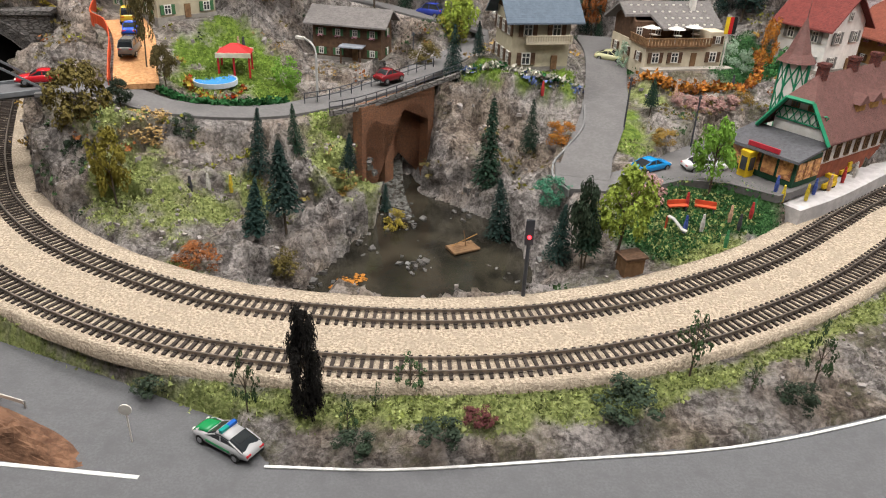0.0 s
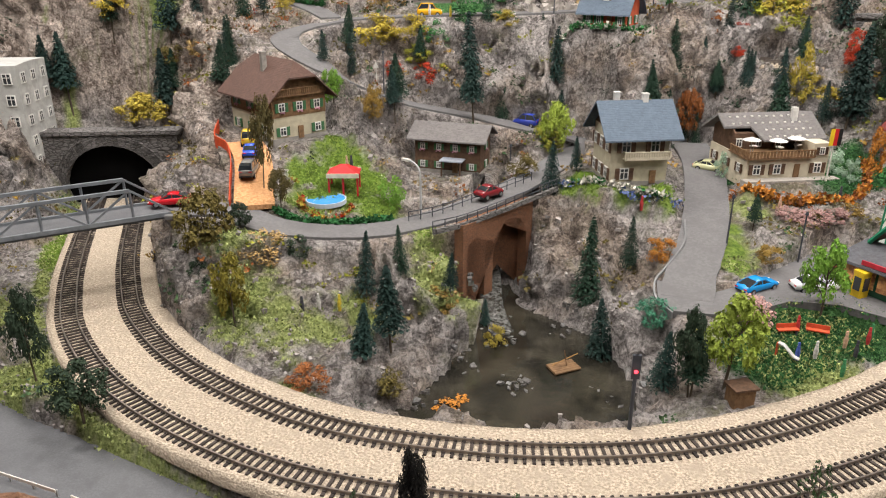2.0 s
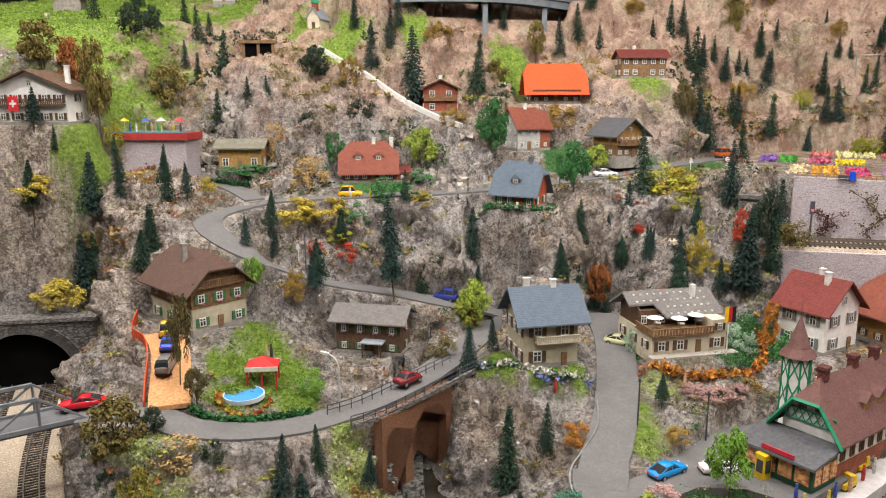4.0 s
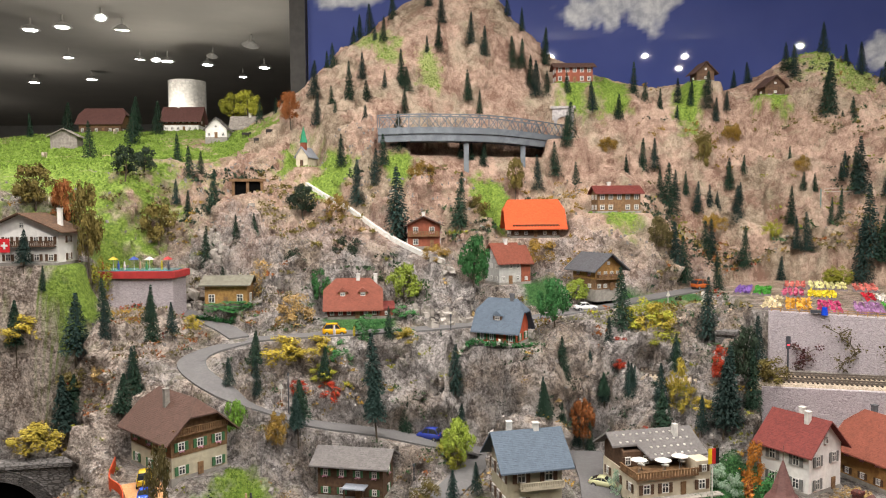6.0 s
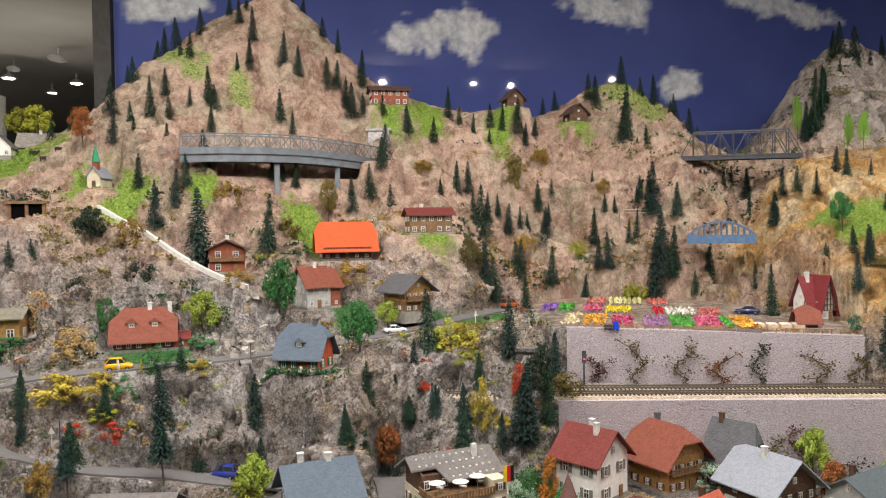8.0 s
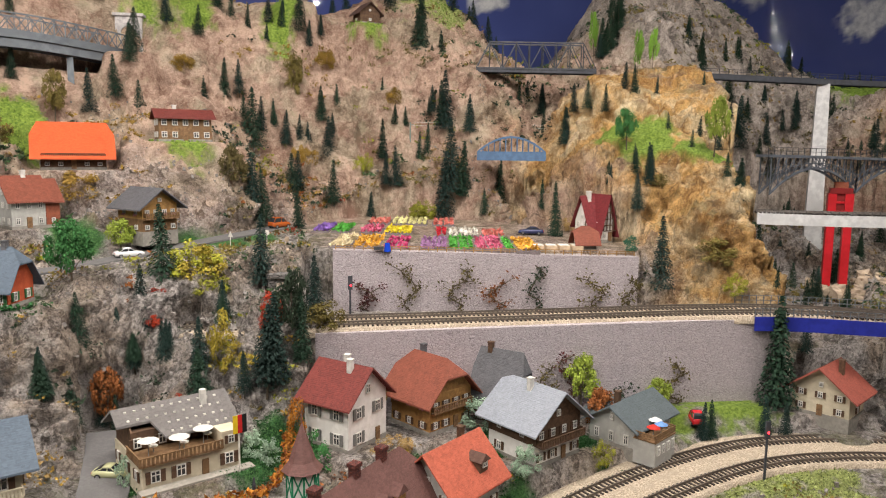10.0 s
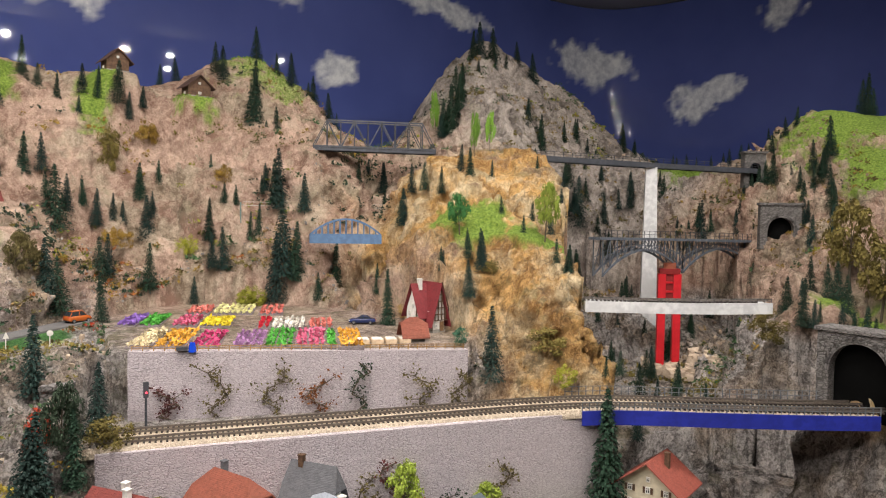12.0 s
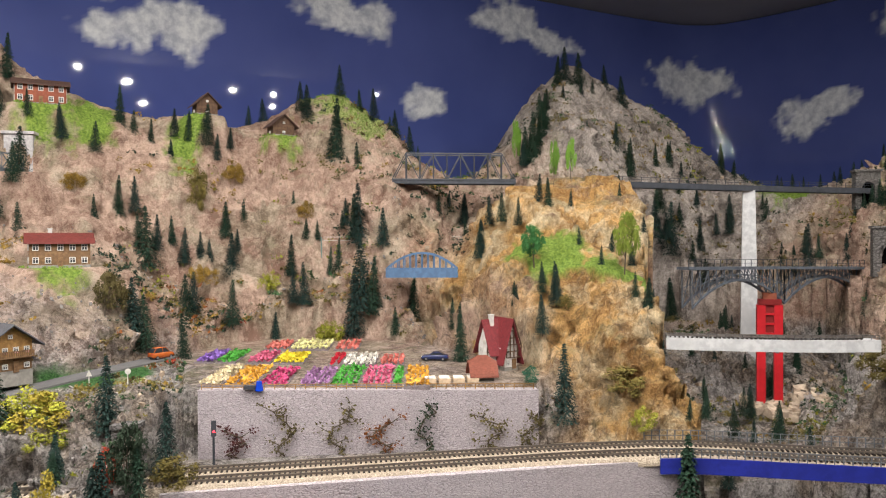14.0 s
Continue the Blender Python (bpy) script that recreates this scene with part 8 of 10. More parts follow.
for sx in (-1, 1):
    part("leg", box(bmesh.new(), sx * 0.018 - 0.009, -0.009, 0.10, sx * 0.018 + 0.009, 0.009, 0.385), RED_STEEL, tower)
part("head", box(bmesh.new(), -0.010, -0.005, 0.315, 0.010, 0.005, 0.398), RED_DARK, tower, "darker red web plate")
for zz in (0.318, 0.340, 0.362, 0.384):
    part("tie_plate", box(bmesh.new(), -0.0105, -0.0085, zz, 0.0105, 0.0085, zz + 0.005), RED_STEEL, tower)
part("cap", box(bmesh.new(), -0.024, -0.010, 0.3852, 0.024, 0.010, 0.398), RED_DARK, tower)
part("bearing", box(bmesh.new(), -0.014, -0.008, 0.398, 0.014, 0.008, 0.412), REDWOOD, tower)

white_bridge = thing("white_bridge", "curved white-sided railway bridge", "bridge")
WB = ((1.155, 1.06, 0.370), (1.22, 1.005, 0.370), (1.32, 0.935, 0.370), (1.418, 0.880, 0.371))
deck(white_bridge, WB, 0.022, 0.015, PALE_STONE)
for side in (-0.0235, 0.0235):
    part("side_panel", sweep(offset_line(spline(WB, 24), side) - np.array((0, 0, 0.008)), 0.0025, 0.019), PALE_STONE, white_bridge)
for k in (4, 12, 20):
    part("cross_beam", beam(bmesh.new(), *(offset_line(spline(WB, 24), o)[k] - np.array((0, 0, 0.0175)) for o in (-0.021, 0.021)), 0.004, 0.005), STEEL, white_bridge)
railway("railway_track", lifted(spline(WB, 40), 0.002), "brown model track on the white bridge")
railing("railing", offset_line(spline(WB, 20), -0.02) + (0, 0, 0.001), 26, 0.007, "thin railing on the white bridge", PORTAL)

blue_girder = thing("girder_bridge", "deep blue girder bridge carrying the ledge tracks", "bridge")
BG = LEDGE_MID[np.flatnonzero(LEDGE_MID[:, 0] > 1.025)[0]:116]
part("deck", ribbon(lifted(offset_line(BG, 0.046), -0.002), lifted(offset_line(BG, -0.046), -0.002), 0.004, 2), BALLAST, blue_girder, "pale gravel bed on the bridge")
for side in (-0.047, 0.047):
    part("girder", sweep(lifted(offset_line(BG, side), -0.012), 0.003, 0.022), DEEP_BLUE, blue_girder)
railing("railing", lifted(offset_line(BG, -0.047), -0.002), 40, 0.014, "grey lattice railing along the blue bridge", STEEL)
railing("railing", lifted(offset_line(BG, 0.05), -0.002), 40, 0.016, "grey lattice railing along the blue bridge", STEEL)

bow = thing("bow_bridge", "light blue bowstring girder bridge over the ravine", "bridge")
for dx, dy in ((0, 0), (0.015, 0.028)):
    A, B = Vector((0.860 + dx, 1.580 + dy, 0.464)), Vector((0.993 + dx, 1.505 + dy, 0.464))
    part("girder", beam(bmesh.new(), A, B, 0.003, 0.020), STEEL_BLUE, bow)
    arc = []
    for k in range(13):
        u = k / 12
        p = A.lerp(B, u) + Vector((0, 0, 0.008 + 0.034 * (1 - (2 * u - 1) ** 2)))
        arc.append(p)
        if 0 < k < 12:
            part("hanger", beam(bmesh.new(), A.lerp(B, u), p, 0.0018, 0.0018), STEEL_BLUE, bow)
    part("arch", sweep(arc, 0.003, 0.004), STEEL_BLUE, bow)
part("deck", ribbon(np.array(((0.862, 1.582, 0.471), (0.994, 1.508, 0.471))), np.array(((0.874, 1.606, 0.471), (1.007, 1.531, 0.471))), 0.004, 1), PALE_STONE, bow)

path_wall = spline(PATH_LINE, 40)
tagged(finish("trim", ribbon(offset_line(path_wall, 0.004), offset_line(path_wall, -0.005), 0.03, 1), mat("white_path", (0.72, 0.70, 0.66), scale=120, rough=0.8)), "white stone wall beside the mountain path", "wall", kind="structure")

# ---- flower garden ----
FLOWER = {}
for f_name, f_color in (("cream", (0.78, 0.66, 0.42)), ("orange", (0.80, 0.42, 0.06)), ("magenta", (0.66, 0.08, 0.22)), ("mauve", (0.42, 0.22, 0.42)), ("leaf", (0.10, 0.42, 0.06)), ("pink", (0.75, 0.16, 0.28)), ("purple", (0.30, 0.16, 0.55)),
                        ("yellow", (0.82, 0.66, 0.04)), ("red", (0.55, 0.02, 0.04)), ("white", (0.78, 0.74, 0.66)), ("coral", (0.75, 0.22, 0.18)), ("pale", (0.80, 0.76, 0.36))):
    FLOWER[f_name] = mat("bloom_" + f_name, f_color, tuple(v * 0.6 for v in f_color), scale=260, rough=0.8, vary=0.3)
SOIL = mat("garden_soil", (0.24, 0.20, 0.20), (0.15, 0.125, 0.125), scale=220, rough=0.95, bump=0.5)


def flower_bed(kind, x, y, along, deep, skew, rows, other=None):
    """A bed on the terrace: rows of tufts that run back from the wall; along and deep in metres."""
    lift = base_height(x + 0.02, y + 0.02) + 0.0015
    top = empty("flower_bed", pose(x, y, lift, 0, 0, -24), "rows of " + {"leaf": "green seedling", "pale": "pale yellow"}.get(kind, kind) + " flowers on the garden terrace", "flower bed", "terrace flower beds")
    part("soil", box(bmesh.new(), -0.002, 0, -0.006, along, deep, 0), SOIL, top)
    rng = np.random.RandomState(int(x * 1000) + rows)
    for k in range(rows):
        u = along * (k + 0.5) / rows
        n = 22
        t = np.linspace(0.03, 0.97, n)
        pts = np.stack((u + rng.uniform(-0.0013, 0.0013, n), t * deep, np.full(n, 0.0035)), 1)
        pts = np.vstack((pts, pts + rng.uniform(-0.0016, 0.0016, (n, 3)), pts + rng.uniform(-0.002, 0.002, (n, 3))))
        me = leaves_mesh("planting", pts, rng.normal(size=(len(pts), 3)) + (0, 0, 0.8), np.full(len(pts), 0.0027), FLOWER[kind if k % 2 == 0 or not other else other], 7 + k)
        tagged(new("planting", me), kind="stuff").parent = top


for bed in (("cream", 0.442, 1.298, 0.034, 0.165, 0, 4), ("orange", 0.477, 1.282, 0.046, 0.165, 0, 5), ("magenta", 0.524, 1.255, 0.042, 0.155, 0, 4), ("mauve", 0.580, 1.228, 0.045, 0.150, 0, 5), ("leaf", 0.624, 1.208, 0.043, 0.165, 0, 5, None),
            ("pink", 0.667, 1.188, 0.046, 0.165, 0, 5), ("leaf", 0.713, 1.168, 0.012, 0.155, 0, 2), ("orange", 0.726, 1.155, 0.038, 0.165, 0, 5), ("purple", 0.462, 1.492, 0.032, 0.13, 0, 4), ("leaf", 0.496, 1.477, 0.034, 0.13, 0, 4),
            ("pink", 0.545, 1.452, 0.042, 0.12, 0, 4), ("yellow", 0.588, 1.430, 0.052, 0.105, 0, 6), ("red", 0.672, 1.375, 0.022, 0.12, 0, 2), ("white", 0.696, 1.368, 0.058, 0.11, 0, 6), ("coral", 0.756, 1.340, 0.042, 0.10, 0, 4),
            ("coral", 0.602, 1.575, 0.044, 0.11, 0, 4), ("pale", 0.648, 1.555, 0.075, 0.13, 0, 7), ("coral", 0.728, 1.520, 0.046, 0.12, 0, 4)):
    flower_bed(*bed)
railing("fence", ((0.442, 1.2555, 0.311), (0.67, 1.178, 0.306), (0.915, 1.09, 0.300)), 34, 0.008, "low wooden rail fence on the terrace edge", WOOD_GOLD)

# ---- climbing plants on the walls ----


def vine(x, y, z, rot, height, kind, seed):
    rng = random.Random(seed)
    top = empty("climbing_plant", pose(x, y, z, 0, 0, rot), KIND_WORDS.get(kind, kind) + " climbing plant on the stone wall", "climbing plant", "wall climbers")
    bm = bmesh.new()
    pts, p = [], Vector((0, -0.003, 0))
    for k in range(9):
        q = Vector((0.014 * math.sin(k * 0.9 + seed) + rng.uniform(-0.006, 0.006), -0.004 - rng.uniform(0, 0.003), height * (k + 1) / 9))
        tube(bm, p, q, 0.0013, 0.001, 5)
        pts.append((p + q) / 2)
        if k % 2:
            e = q + Vector((rng.uniform(-0.02, 0.02), -0.002, rng.uniform(0, 0.012)))
            tube(bm, q, e, 0.0009, 0.0004, 4)
            pts.append(e)
        p = q
    part("stem", bm, BARK, top)
    arr = np.array([list(v) for v in pts])
    r2 = np.random.RandomState(seed)
    c = np.repeat(arr, 16, 0) + r2.normal(size=(len(arr) * 16, 3)) * (0.005, 0.0016, 0.005)
    new("foliage", leaves_mesh("foliage", c, r2.normal(size=c.shape) + (0, -1, 0), np.full(len(c), 0.0015), LEAF[kind], seed)).parent = top


for u, kind, hgt in ((0.11, "burgundy", 0.045), (0.245, "brownolive", 0.075), (0.40, "brownolive", 0.07), (0.52, "rust", 0.05), (0.655, "dark", 0.075), (0.86, "brownolive", 0.055), (0.97, "brownolive", 0.05)):
    vine(0.436 + 0.484 * u, 1.2505 - 0.168 * u, 0.212, -19, hgt, kind, int(u * 100))
for u, kind, hgt in ((0.50, "brownolive", 0.07), (0.55, "burgundy", 0.085), (0.645, "dark", 0.03), (0.77, "brownolive", 0.07)):
    vine(0.34 + 0.72 * u, 1.128 - 0.22 * u, 0.085, -17, hgt, kind, int(u * 100) + 7)

# ---- vehicles ----
TYRE = mat("tyre", (0.02, 0.02, 0.02), scale=60, rough=0.8)
RIM = mat("rim", (0.5, 0.5, 0.52), scale=60, rough=0.3, metal=0.8)
CAR_GLASS = mat("car_glass", (0.03, 0.035, 0.04), scale=20, rough=0.08, spec=0.7)
PAINTS = {}


def paint(name, color):
    if name not in PAINTS:
        PAINTS[name] = mat("paint_" + name, color, tuple(v * 0.92 for v in color), scale=15, rough=0.22, spec=0.6)
    return PAINTS[name]


def wheel_mesh(r, wd):
    t = share("wheel", tube(bmesh.new(), (0, -wd / 2, 0), (0, wd / 2, 0), r, r, 14), TYRE)
    h = share("rim", tube(bmesh.new(), (0, -wd / 2 - 0.0003, 0), (0, wd / 2 + 0.0003, 0), r * 0.6, r * 0.6, 10), RIM)
    return t, h


WHEEL = wheel_mesh(0.0036, 0.0028)


def loft(rows, close=True):
    """A skin over rings of points, with closed ends."""
    bm = bmesh.new()
    rings = [[bm.verts.new(q) for q in row] for row in rows]
    n = len(rings[0])
    for a, b in zip(rings, rings[1:]):
        for k in range(n):
            bm.faces.new((a[k], a[(k + 1) % n], b[(k + 1) % n], b[k]))
    bm.faces.new(rings[0])
    bm.faces.new(rings[-1][::-1])
    bmesh.ops.recalc_face_normals(bm, faces=bm.faces)
    return bm


# belt line along the car (place, height), then cabin (place, height of the roof, half width)
CAR_SHAPE = {"sedan": ((-1, .0080), (-.96, .0100), (-.66, .0108), (-.3, .0110), (.3, .0108), (.55, .0100), (.85, .0090), (.97, .0074), (1, .0058)),
             "sport": ((-1, .0068), (-.95, .0092), (-.72, .0106), (-.4, .0108), (.1, .0102), (.45, .0096), (.8, .0084), (.96, .0064), (1, .0050)),
             "van": ((-1, .0110), (-.97, .0124), (-.7, .0126), (-.3, .0126), (.3, .0124), (.55, .0118), (.85, .0104), (.97, .0086), (1, .0066))}
CABIN = {"sedan": ((-.72, .0104), (-.60, .0130), (-.42, .0152), (-.10, .0158), (.12, .0154), (.30, .0128), (.42, .0102)),
         "sport": ((-.86, .0098), (-.66, .0120), (-.40, .0142), (-.10, .0150), (.10, .0144), (.30, .0118), (.44, .0095)),
         "van": ((-.96, .0122), (-.90, .0180), (-.70, .0202), (-.10, .0206), (.25, .0200), (.42, .0160), (.54, .0118))}


def car(label, x, y, rot, color, style="sedan", length=0.048, z=None, name="car"):
    """A model car: rounded body, glazed cabin, roof skin, wheels, lights. It points along its own x."""
    zz = (base_height(x, y) if z is None else z) + 0.0008
    top = empty(name, pose(x, y, zz, 0, 0, rot), label, "car" if name == "car" else name)
    L, W = length / 2, 0.0098
    rows = []
    for u, hi in CAR_SHAPE[style]:
        wf = W * (1 - 0.20 * abs(u) ** 5)
        lo = 0.0022 + 0.0016 * abs(u) ** 8
        prof = ((0.0, lo), (0.86, lo), (0.97, lo + 0.0012), (1.0, lo + (hi - lo) * 0.55), (0.94, hi - 0.0009), (0.80, hi - 0.0001), (0.0, hi + 0.0004))
        rows.append([(u * L, wf * k, v) for k, v in prof] + [(u * L, -wf * k, v) for k, v in prof[-2:0:-1]])
    part("body", loft(rows), color, top, smooth=True)
    glass, skin = [], []
    for u, hi in CABIN[style]:
        base = float(np.interp(u, [q[0] for q in CAR_SHAPE[style]], [q[1] for q in CAR_SHAPE[style]])) - 0.0008
        f = (hi - base) / 0.0056
        wt = W * (0.84 - 0.10 * min(1.2, max(0, f)))
        glass.append([(u * L, W * 0.86, base), (u * L, wt + 0.0003, hi - 0.0010), (u * L, wt * 0.82, hi), (u * L, -wt * 0.82, hi), (u * L, -wt - 0.0003, hi - 0.0010), (u * L, -W * 0.86, base)])
        skin.append([(u * L, wt + 0.0005, hi - 0.0013), (u * L, wt * 0.82, hi + 0.0003), (u * L, 0, hi + 0.0006), (u * L, -wt * 0.82, hi + 0.0003), (u * L, -wt - 0.0005, hi - 0.0013), (u * L, 0, hi - 0.0006)])
    part("glazing", loft(glass), CAR_GLASS, top, "dark tinted glass", smooth=False)
    part("roof", loft(skin[2:5]), color, top, smooth=True)
    for side in (-1, 1):
        for k0, k1 in ((0, 2), (4, 6), (3, 3)):
            a, b = glass[k0], glass[k1]
            q = 0 if side > 0 else 5
            t = 1 if side > 0 else 4
            p0, p1 = (Vector(a[q]), Vector(b[t])) if k0 == 0 else (Vector(a[t]), Vector(b[q]))
            part("pillar", beam(bmesh.new(), p0, p1, 0.0009, 0.0009), color, top)
    for u in (-.62, .62):
        for s in (-1, 1):
            wh = new("wheel", WHEEL[0])
            wh.parent, wh.matrix_basis = top, Matrix.Translation((u * L, s * W * 0.88, 0.0030))
            new("rim", WHEEL[1]).parent = wh
    hi_f, hi_b = CAR_SHAPE[style][-2][1], CAR_SHAPE[style][1][1]
    for s in (-1, 1):
        part("headlight", loft([[(L * 0.93 + L * 0.05 * k, s * W * .62 + 0.0020 * math.cos(a) * (1 - 0.2 * k), hi_f - 0.0006 + 0.0012 * math.sin(a)) for a in np.linspace(0, 5.5, 8)] for k in (0, 1)]), WHITE, top, "clear headlight")
        part("tail_light", box(bmesh.new(), -L * 1.0, s * W * .60 - .0019, hi_b - .0030, -L * .955, s * W * .60 + .0019, hi_b - .0013), RED_STEEL, top, "red tail light")
    part("bumper", beam(bmesh.new(), (L * 0.985, -W * 0.72, 0.0042), (L * 0.985, W * 0.72, 0.0042), 0.0012, 0.0016), TYRE, top, "dark front bumper")
    part("bumper", beam(bmesh.new(), (-L * 0.985, -W * 0.72, 0.0044), (-L * 0.985, W * 0.72, 0.0044), 0.0012, 0.0016), TYRE, top, "dark rear bumper")
    return top


SILVER = paint("silver", (0.42, 0.42, 0.43))
police = car("silver and green police sports car on the asphalt", -0.264, 0.319, 150, SILVER, "sport", 0.052, -0.028)
GREEN_CAR = paint("green", (0.015, 0.26, 0.08))
bonnet = [[(u * 0.026, 0.0078 * k, float(np.interp(u, [q[0] for q in CAR_SHAPE["sport"]], [q[1] for q in CAR_SHAPE["sport"]])) + dz - 0.0005 * abs(k) ** 2) for k, dz in ((-1, 0.0003), (-0.5, 0.0007), (0, 0.0009), (0.5, 0.0007), (1, 0.0003), (0, -0.0005))] for u in (0.44, 0.6, 0.75, 0.88, 0.95)]
part("bonnet", loft(bonnet), GREEN_CAR, police, "green bonnet", smooth=True)
part("light_bar", box(bmesh.new(), -0.0035, -0.0068, 0.0154, -0.0005, 0.0, 0.0178), paint("blue_light", (0.02, 0.12, 0.5)), police, "blue half of the roof light bar")
part("light_bar", box(bmesh.new(), -0.0035, 0.0002, 0.0154, -0.0005, 0.0068, 0.0178), paint("teal_light", (0.01, 0.30, 0.26)), police, "teal half of the roof light bar")
part("rear_window", box(bmesh.new(), -0.0005, -0.0048, -0.0002, 0.0060, 0.0048, 0.0003, pose(-0.0165, 0, 0.0122, 0, -17, 0)), CAR_GLASS, police, "dark sloping rear window")
for s in (-1, 1):
    part("side_stripe", box(bmesh.new(), -0.012, s * 0.0098 - 0.0002, 0.0052, 0.010, s * 0.0098 + 0.0002, 0.0070), GREEN_CAR, police, "green side stripe")
for row in (("red sports car beside the truss bridge", -0.578, 0.738, 200, paint("red", (0.50, 0.012, 0.02)), "sport", 0.052, 0.0935), ("dark red car crossing the brick bridge", -0.205, 0.858, 50, paint("maroon", (0.18, 0.015, 0.02)), "sedan", 0.04, 0.0815),
            ("grey van parked on the orange gravel drive", -0.508, 0.815, 100, paint("grey", (0.16, 0.15, 0.14)), "van", 0.05, None), ("blue pickup parked behind the van", -0.523, 0.862, 105, paint("blue", (0.02, 0.07, 0.45)), "sedan", 0.045, None),
            ("yellow work vehicle on the gravel drive", -0.538, 0.893, 110, paint("yellow", (0.62, 0.42, 0.03)), "van", 0.04, None), ("yellow hatchback on the upper road", -0.337, 1.225, 8, paint("amber", (0.75, 0.40, 0.01)), "van", 0.042, None),
            ("white estate car on the upper road", 0.133, 1.386, 12, paint("white", (0.70, 0.70, 0.70)), "sedan", 0.046, None), ("orange van at the road end", 0.41, 1.545, 30, paint("rust", (0.42, 0.10, 0.02)), "van", 0.045, 0.3195),
            ("bright blue car on the terrace road", -0.779, 1.417, -20, paint("azure", (0.01, 0.06, 0.55)), "sport", 0.046, None), ("light blue convertible in the station yard", 0.103, 0.727, 35, paint("cyan", (0.01, 0.24, 0.60)), "sport", 0.052, None),
            ("white car parked in the station yard", 0.165, 0.735, 10, paint("white", (0.70, 0.70, 0.70)), "sedan", 0.05, None), ("pale yellow convertible beside the guesthouse", 0.099, 1.013, -25, paint("cream", (0.62, 0.62, 0.36)), "sport", 0.044, None),
            ("blue minibus on the village road", -0.168, 1.159, 160, paint("navy", (0.03, 0.05, 0.30)), "van", 0.042, None), ("dark blue car behind the flower garden", 0.868, 1.352, 150, paint("midnight", (0.015, 0.025, 0.09)), "sedan", 0.05, None),
            ("red van parked by the restaurant", 0.895, 0.905, 60, paint("red", (0.50, 0.012, 0.02)), "van", 0.036, None), ("dark red car beside the station shop", 0.215, 0.79, 30, paint("maroon", (0.18, 0.015, 0.02)), "sedan", 0.044, None)):
    car(*row)

# ---- pool garden ----


def ring_wall(bm, r0, r1, z0, z1, seg=28):
    loops = [[bm.verts.new((r * math.cos(k * math.tau / seg), r * math.sin(k * math.tau / seg), z)) for k in range(seg)] for r, z in ((r1, z0), (r1, z1), (r0, z1), (r0, z0))]
    for a, b in zip(loops, loops[1:] + loops[:1]):
        for k in range(seg):
            bm.faces.new((a[k], a[(k + 1) % seg], b[(k + 1) % seg], b[k]))
    return bm


pool = empty("swimming_pool", pose(-0.402, 0.79, base_height(-0.402, 0.79) - 0.001), "round white garden pool filled with blue water", "swimming pool")
part("rim", ring_wall(bmesh.new(), 0.0238, 0.0252, 0, 0.0055), mat("pool_wall", (0.55, 0.62, 0.68), scale=60, rough=0.4), pool)
part("water", tube(bmesh.new(), (0, 0, 0.001), (0, 0, 0.0044), 0.0236, 0.0236, 28), mat("pool_water", (0.06, 0.30, 0.72), (0.05, 0.26, 0.66), scale=40, rough=0.08, spec=0.6), pool)
tent = empty("garden_tent", pose(-0.388, 0.828, base_height(-0.388, 0.828), 0, 0, 8), "red pavilion tent with a cream valance", "tent")
TENT_RED = mat("tent_red", (0.55, 0.03, 0.03), scale=60, rough=0.7)
for u, v in ((-0.018, -0.013), (0.018, -0.013), (0.018, 0.013), (-0.018, 0.013), (0.0, -0.013)):
    part("leg", beam(bmesh.new(), (u, v, -0.004), (u, v, 0.024), 0.0022, 0.0022), TENT_RED, tent)
bm = bmesh.new()
tube(bm, (0, 0, 0.024), (0, 0, 0.034), 0.029, 0.006, 4)
bmesh.ops.rotate(bm, verts=bm.verts, matrix=Matrix.Rotation(math.pi / 4, 3, "Z"), cent=(0, 0, 0))
bmesh.ops.scale(bm, verts=bm.verts, vec=(1.0, 0.78, 1))
part("canopy", bm, TENT_RED, tent)
for s in (-1, 1):
    part("valance", box(bmesh.new(), -0.0205, s * 0.0161 - 0.0005, 0.0205, 0.0205, s * 0.0161 + 0.0005, 0.0262), mat("valance", (0.75, 0.68, 0.50), scale=60, rough=0.8), tent)


def hedge(label, line, width, height, kinds, n, category="hedge"):
    """A clipped or flowering hedge of leaf tufts along a line."""
    top = thing("hedge", label, category)
    seq = spline([(x, y, base_height(x, y)) for x, y in line], n)
    rng = np.random.RandomState(len(label) + n)
    for k, kind in enumerate(kinds):
        sub = seq[rng.permutation(n)[: max(3, n // len(kinds))]] if len(kinds) > 1 else seq
        c = np.repeat(sub, 14, 0)
        c = c + rng.normal(size=c.shape) * (width * 0.4, width * 0.4, height * 0.25) + (0, 0, height * 0.5)
        new("foliage", leaves_mesh("foliage", c, rng.normal(size=c.shape) + (0, 0, 0.5), np.full(len(c), 0.0022), LEAF[kind], k + n)).parent = top


hedge("orange autumn hedge round the guesthouse lawn", ((0.115, 0.927), (0.133, 0.914), (0.169, 0.911), (0.210, 0.913), (0.259, 0.922), (0.293, 0.961), (0.307, 1.018)), 0.008, 0.013, ("orange", "rust", "orange"), 90)
hedge("white flower border below the cream house", ((-0.105, 0.918), (-0.074, 0.886), (-0.033, 0.863), (0.002, 0.866), (0.033, 0.882)), 0.005, 0.008, ("white_bloom", "hedge", "white_bloom"), 70, "flower border")
hedge("blue hydrangea clumps by the cream house", ((-0.110, 0.924), (-0.108, 0.918), (-0.030, 0.859), (-0.028, 0.857), (0.033, 0.877), (0.035, 0.880)), 0.01, 0.012, ("blue_bloom",), 14, "flower border")
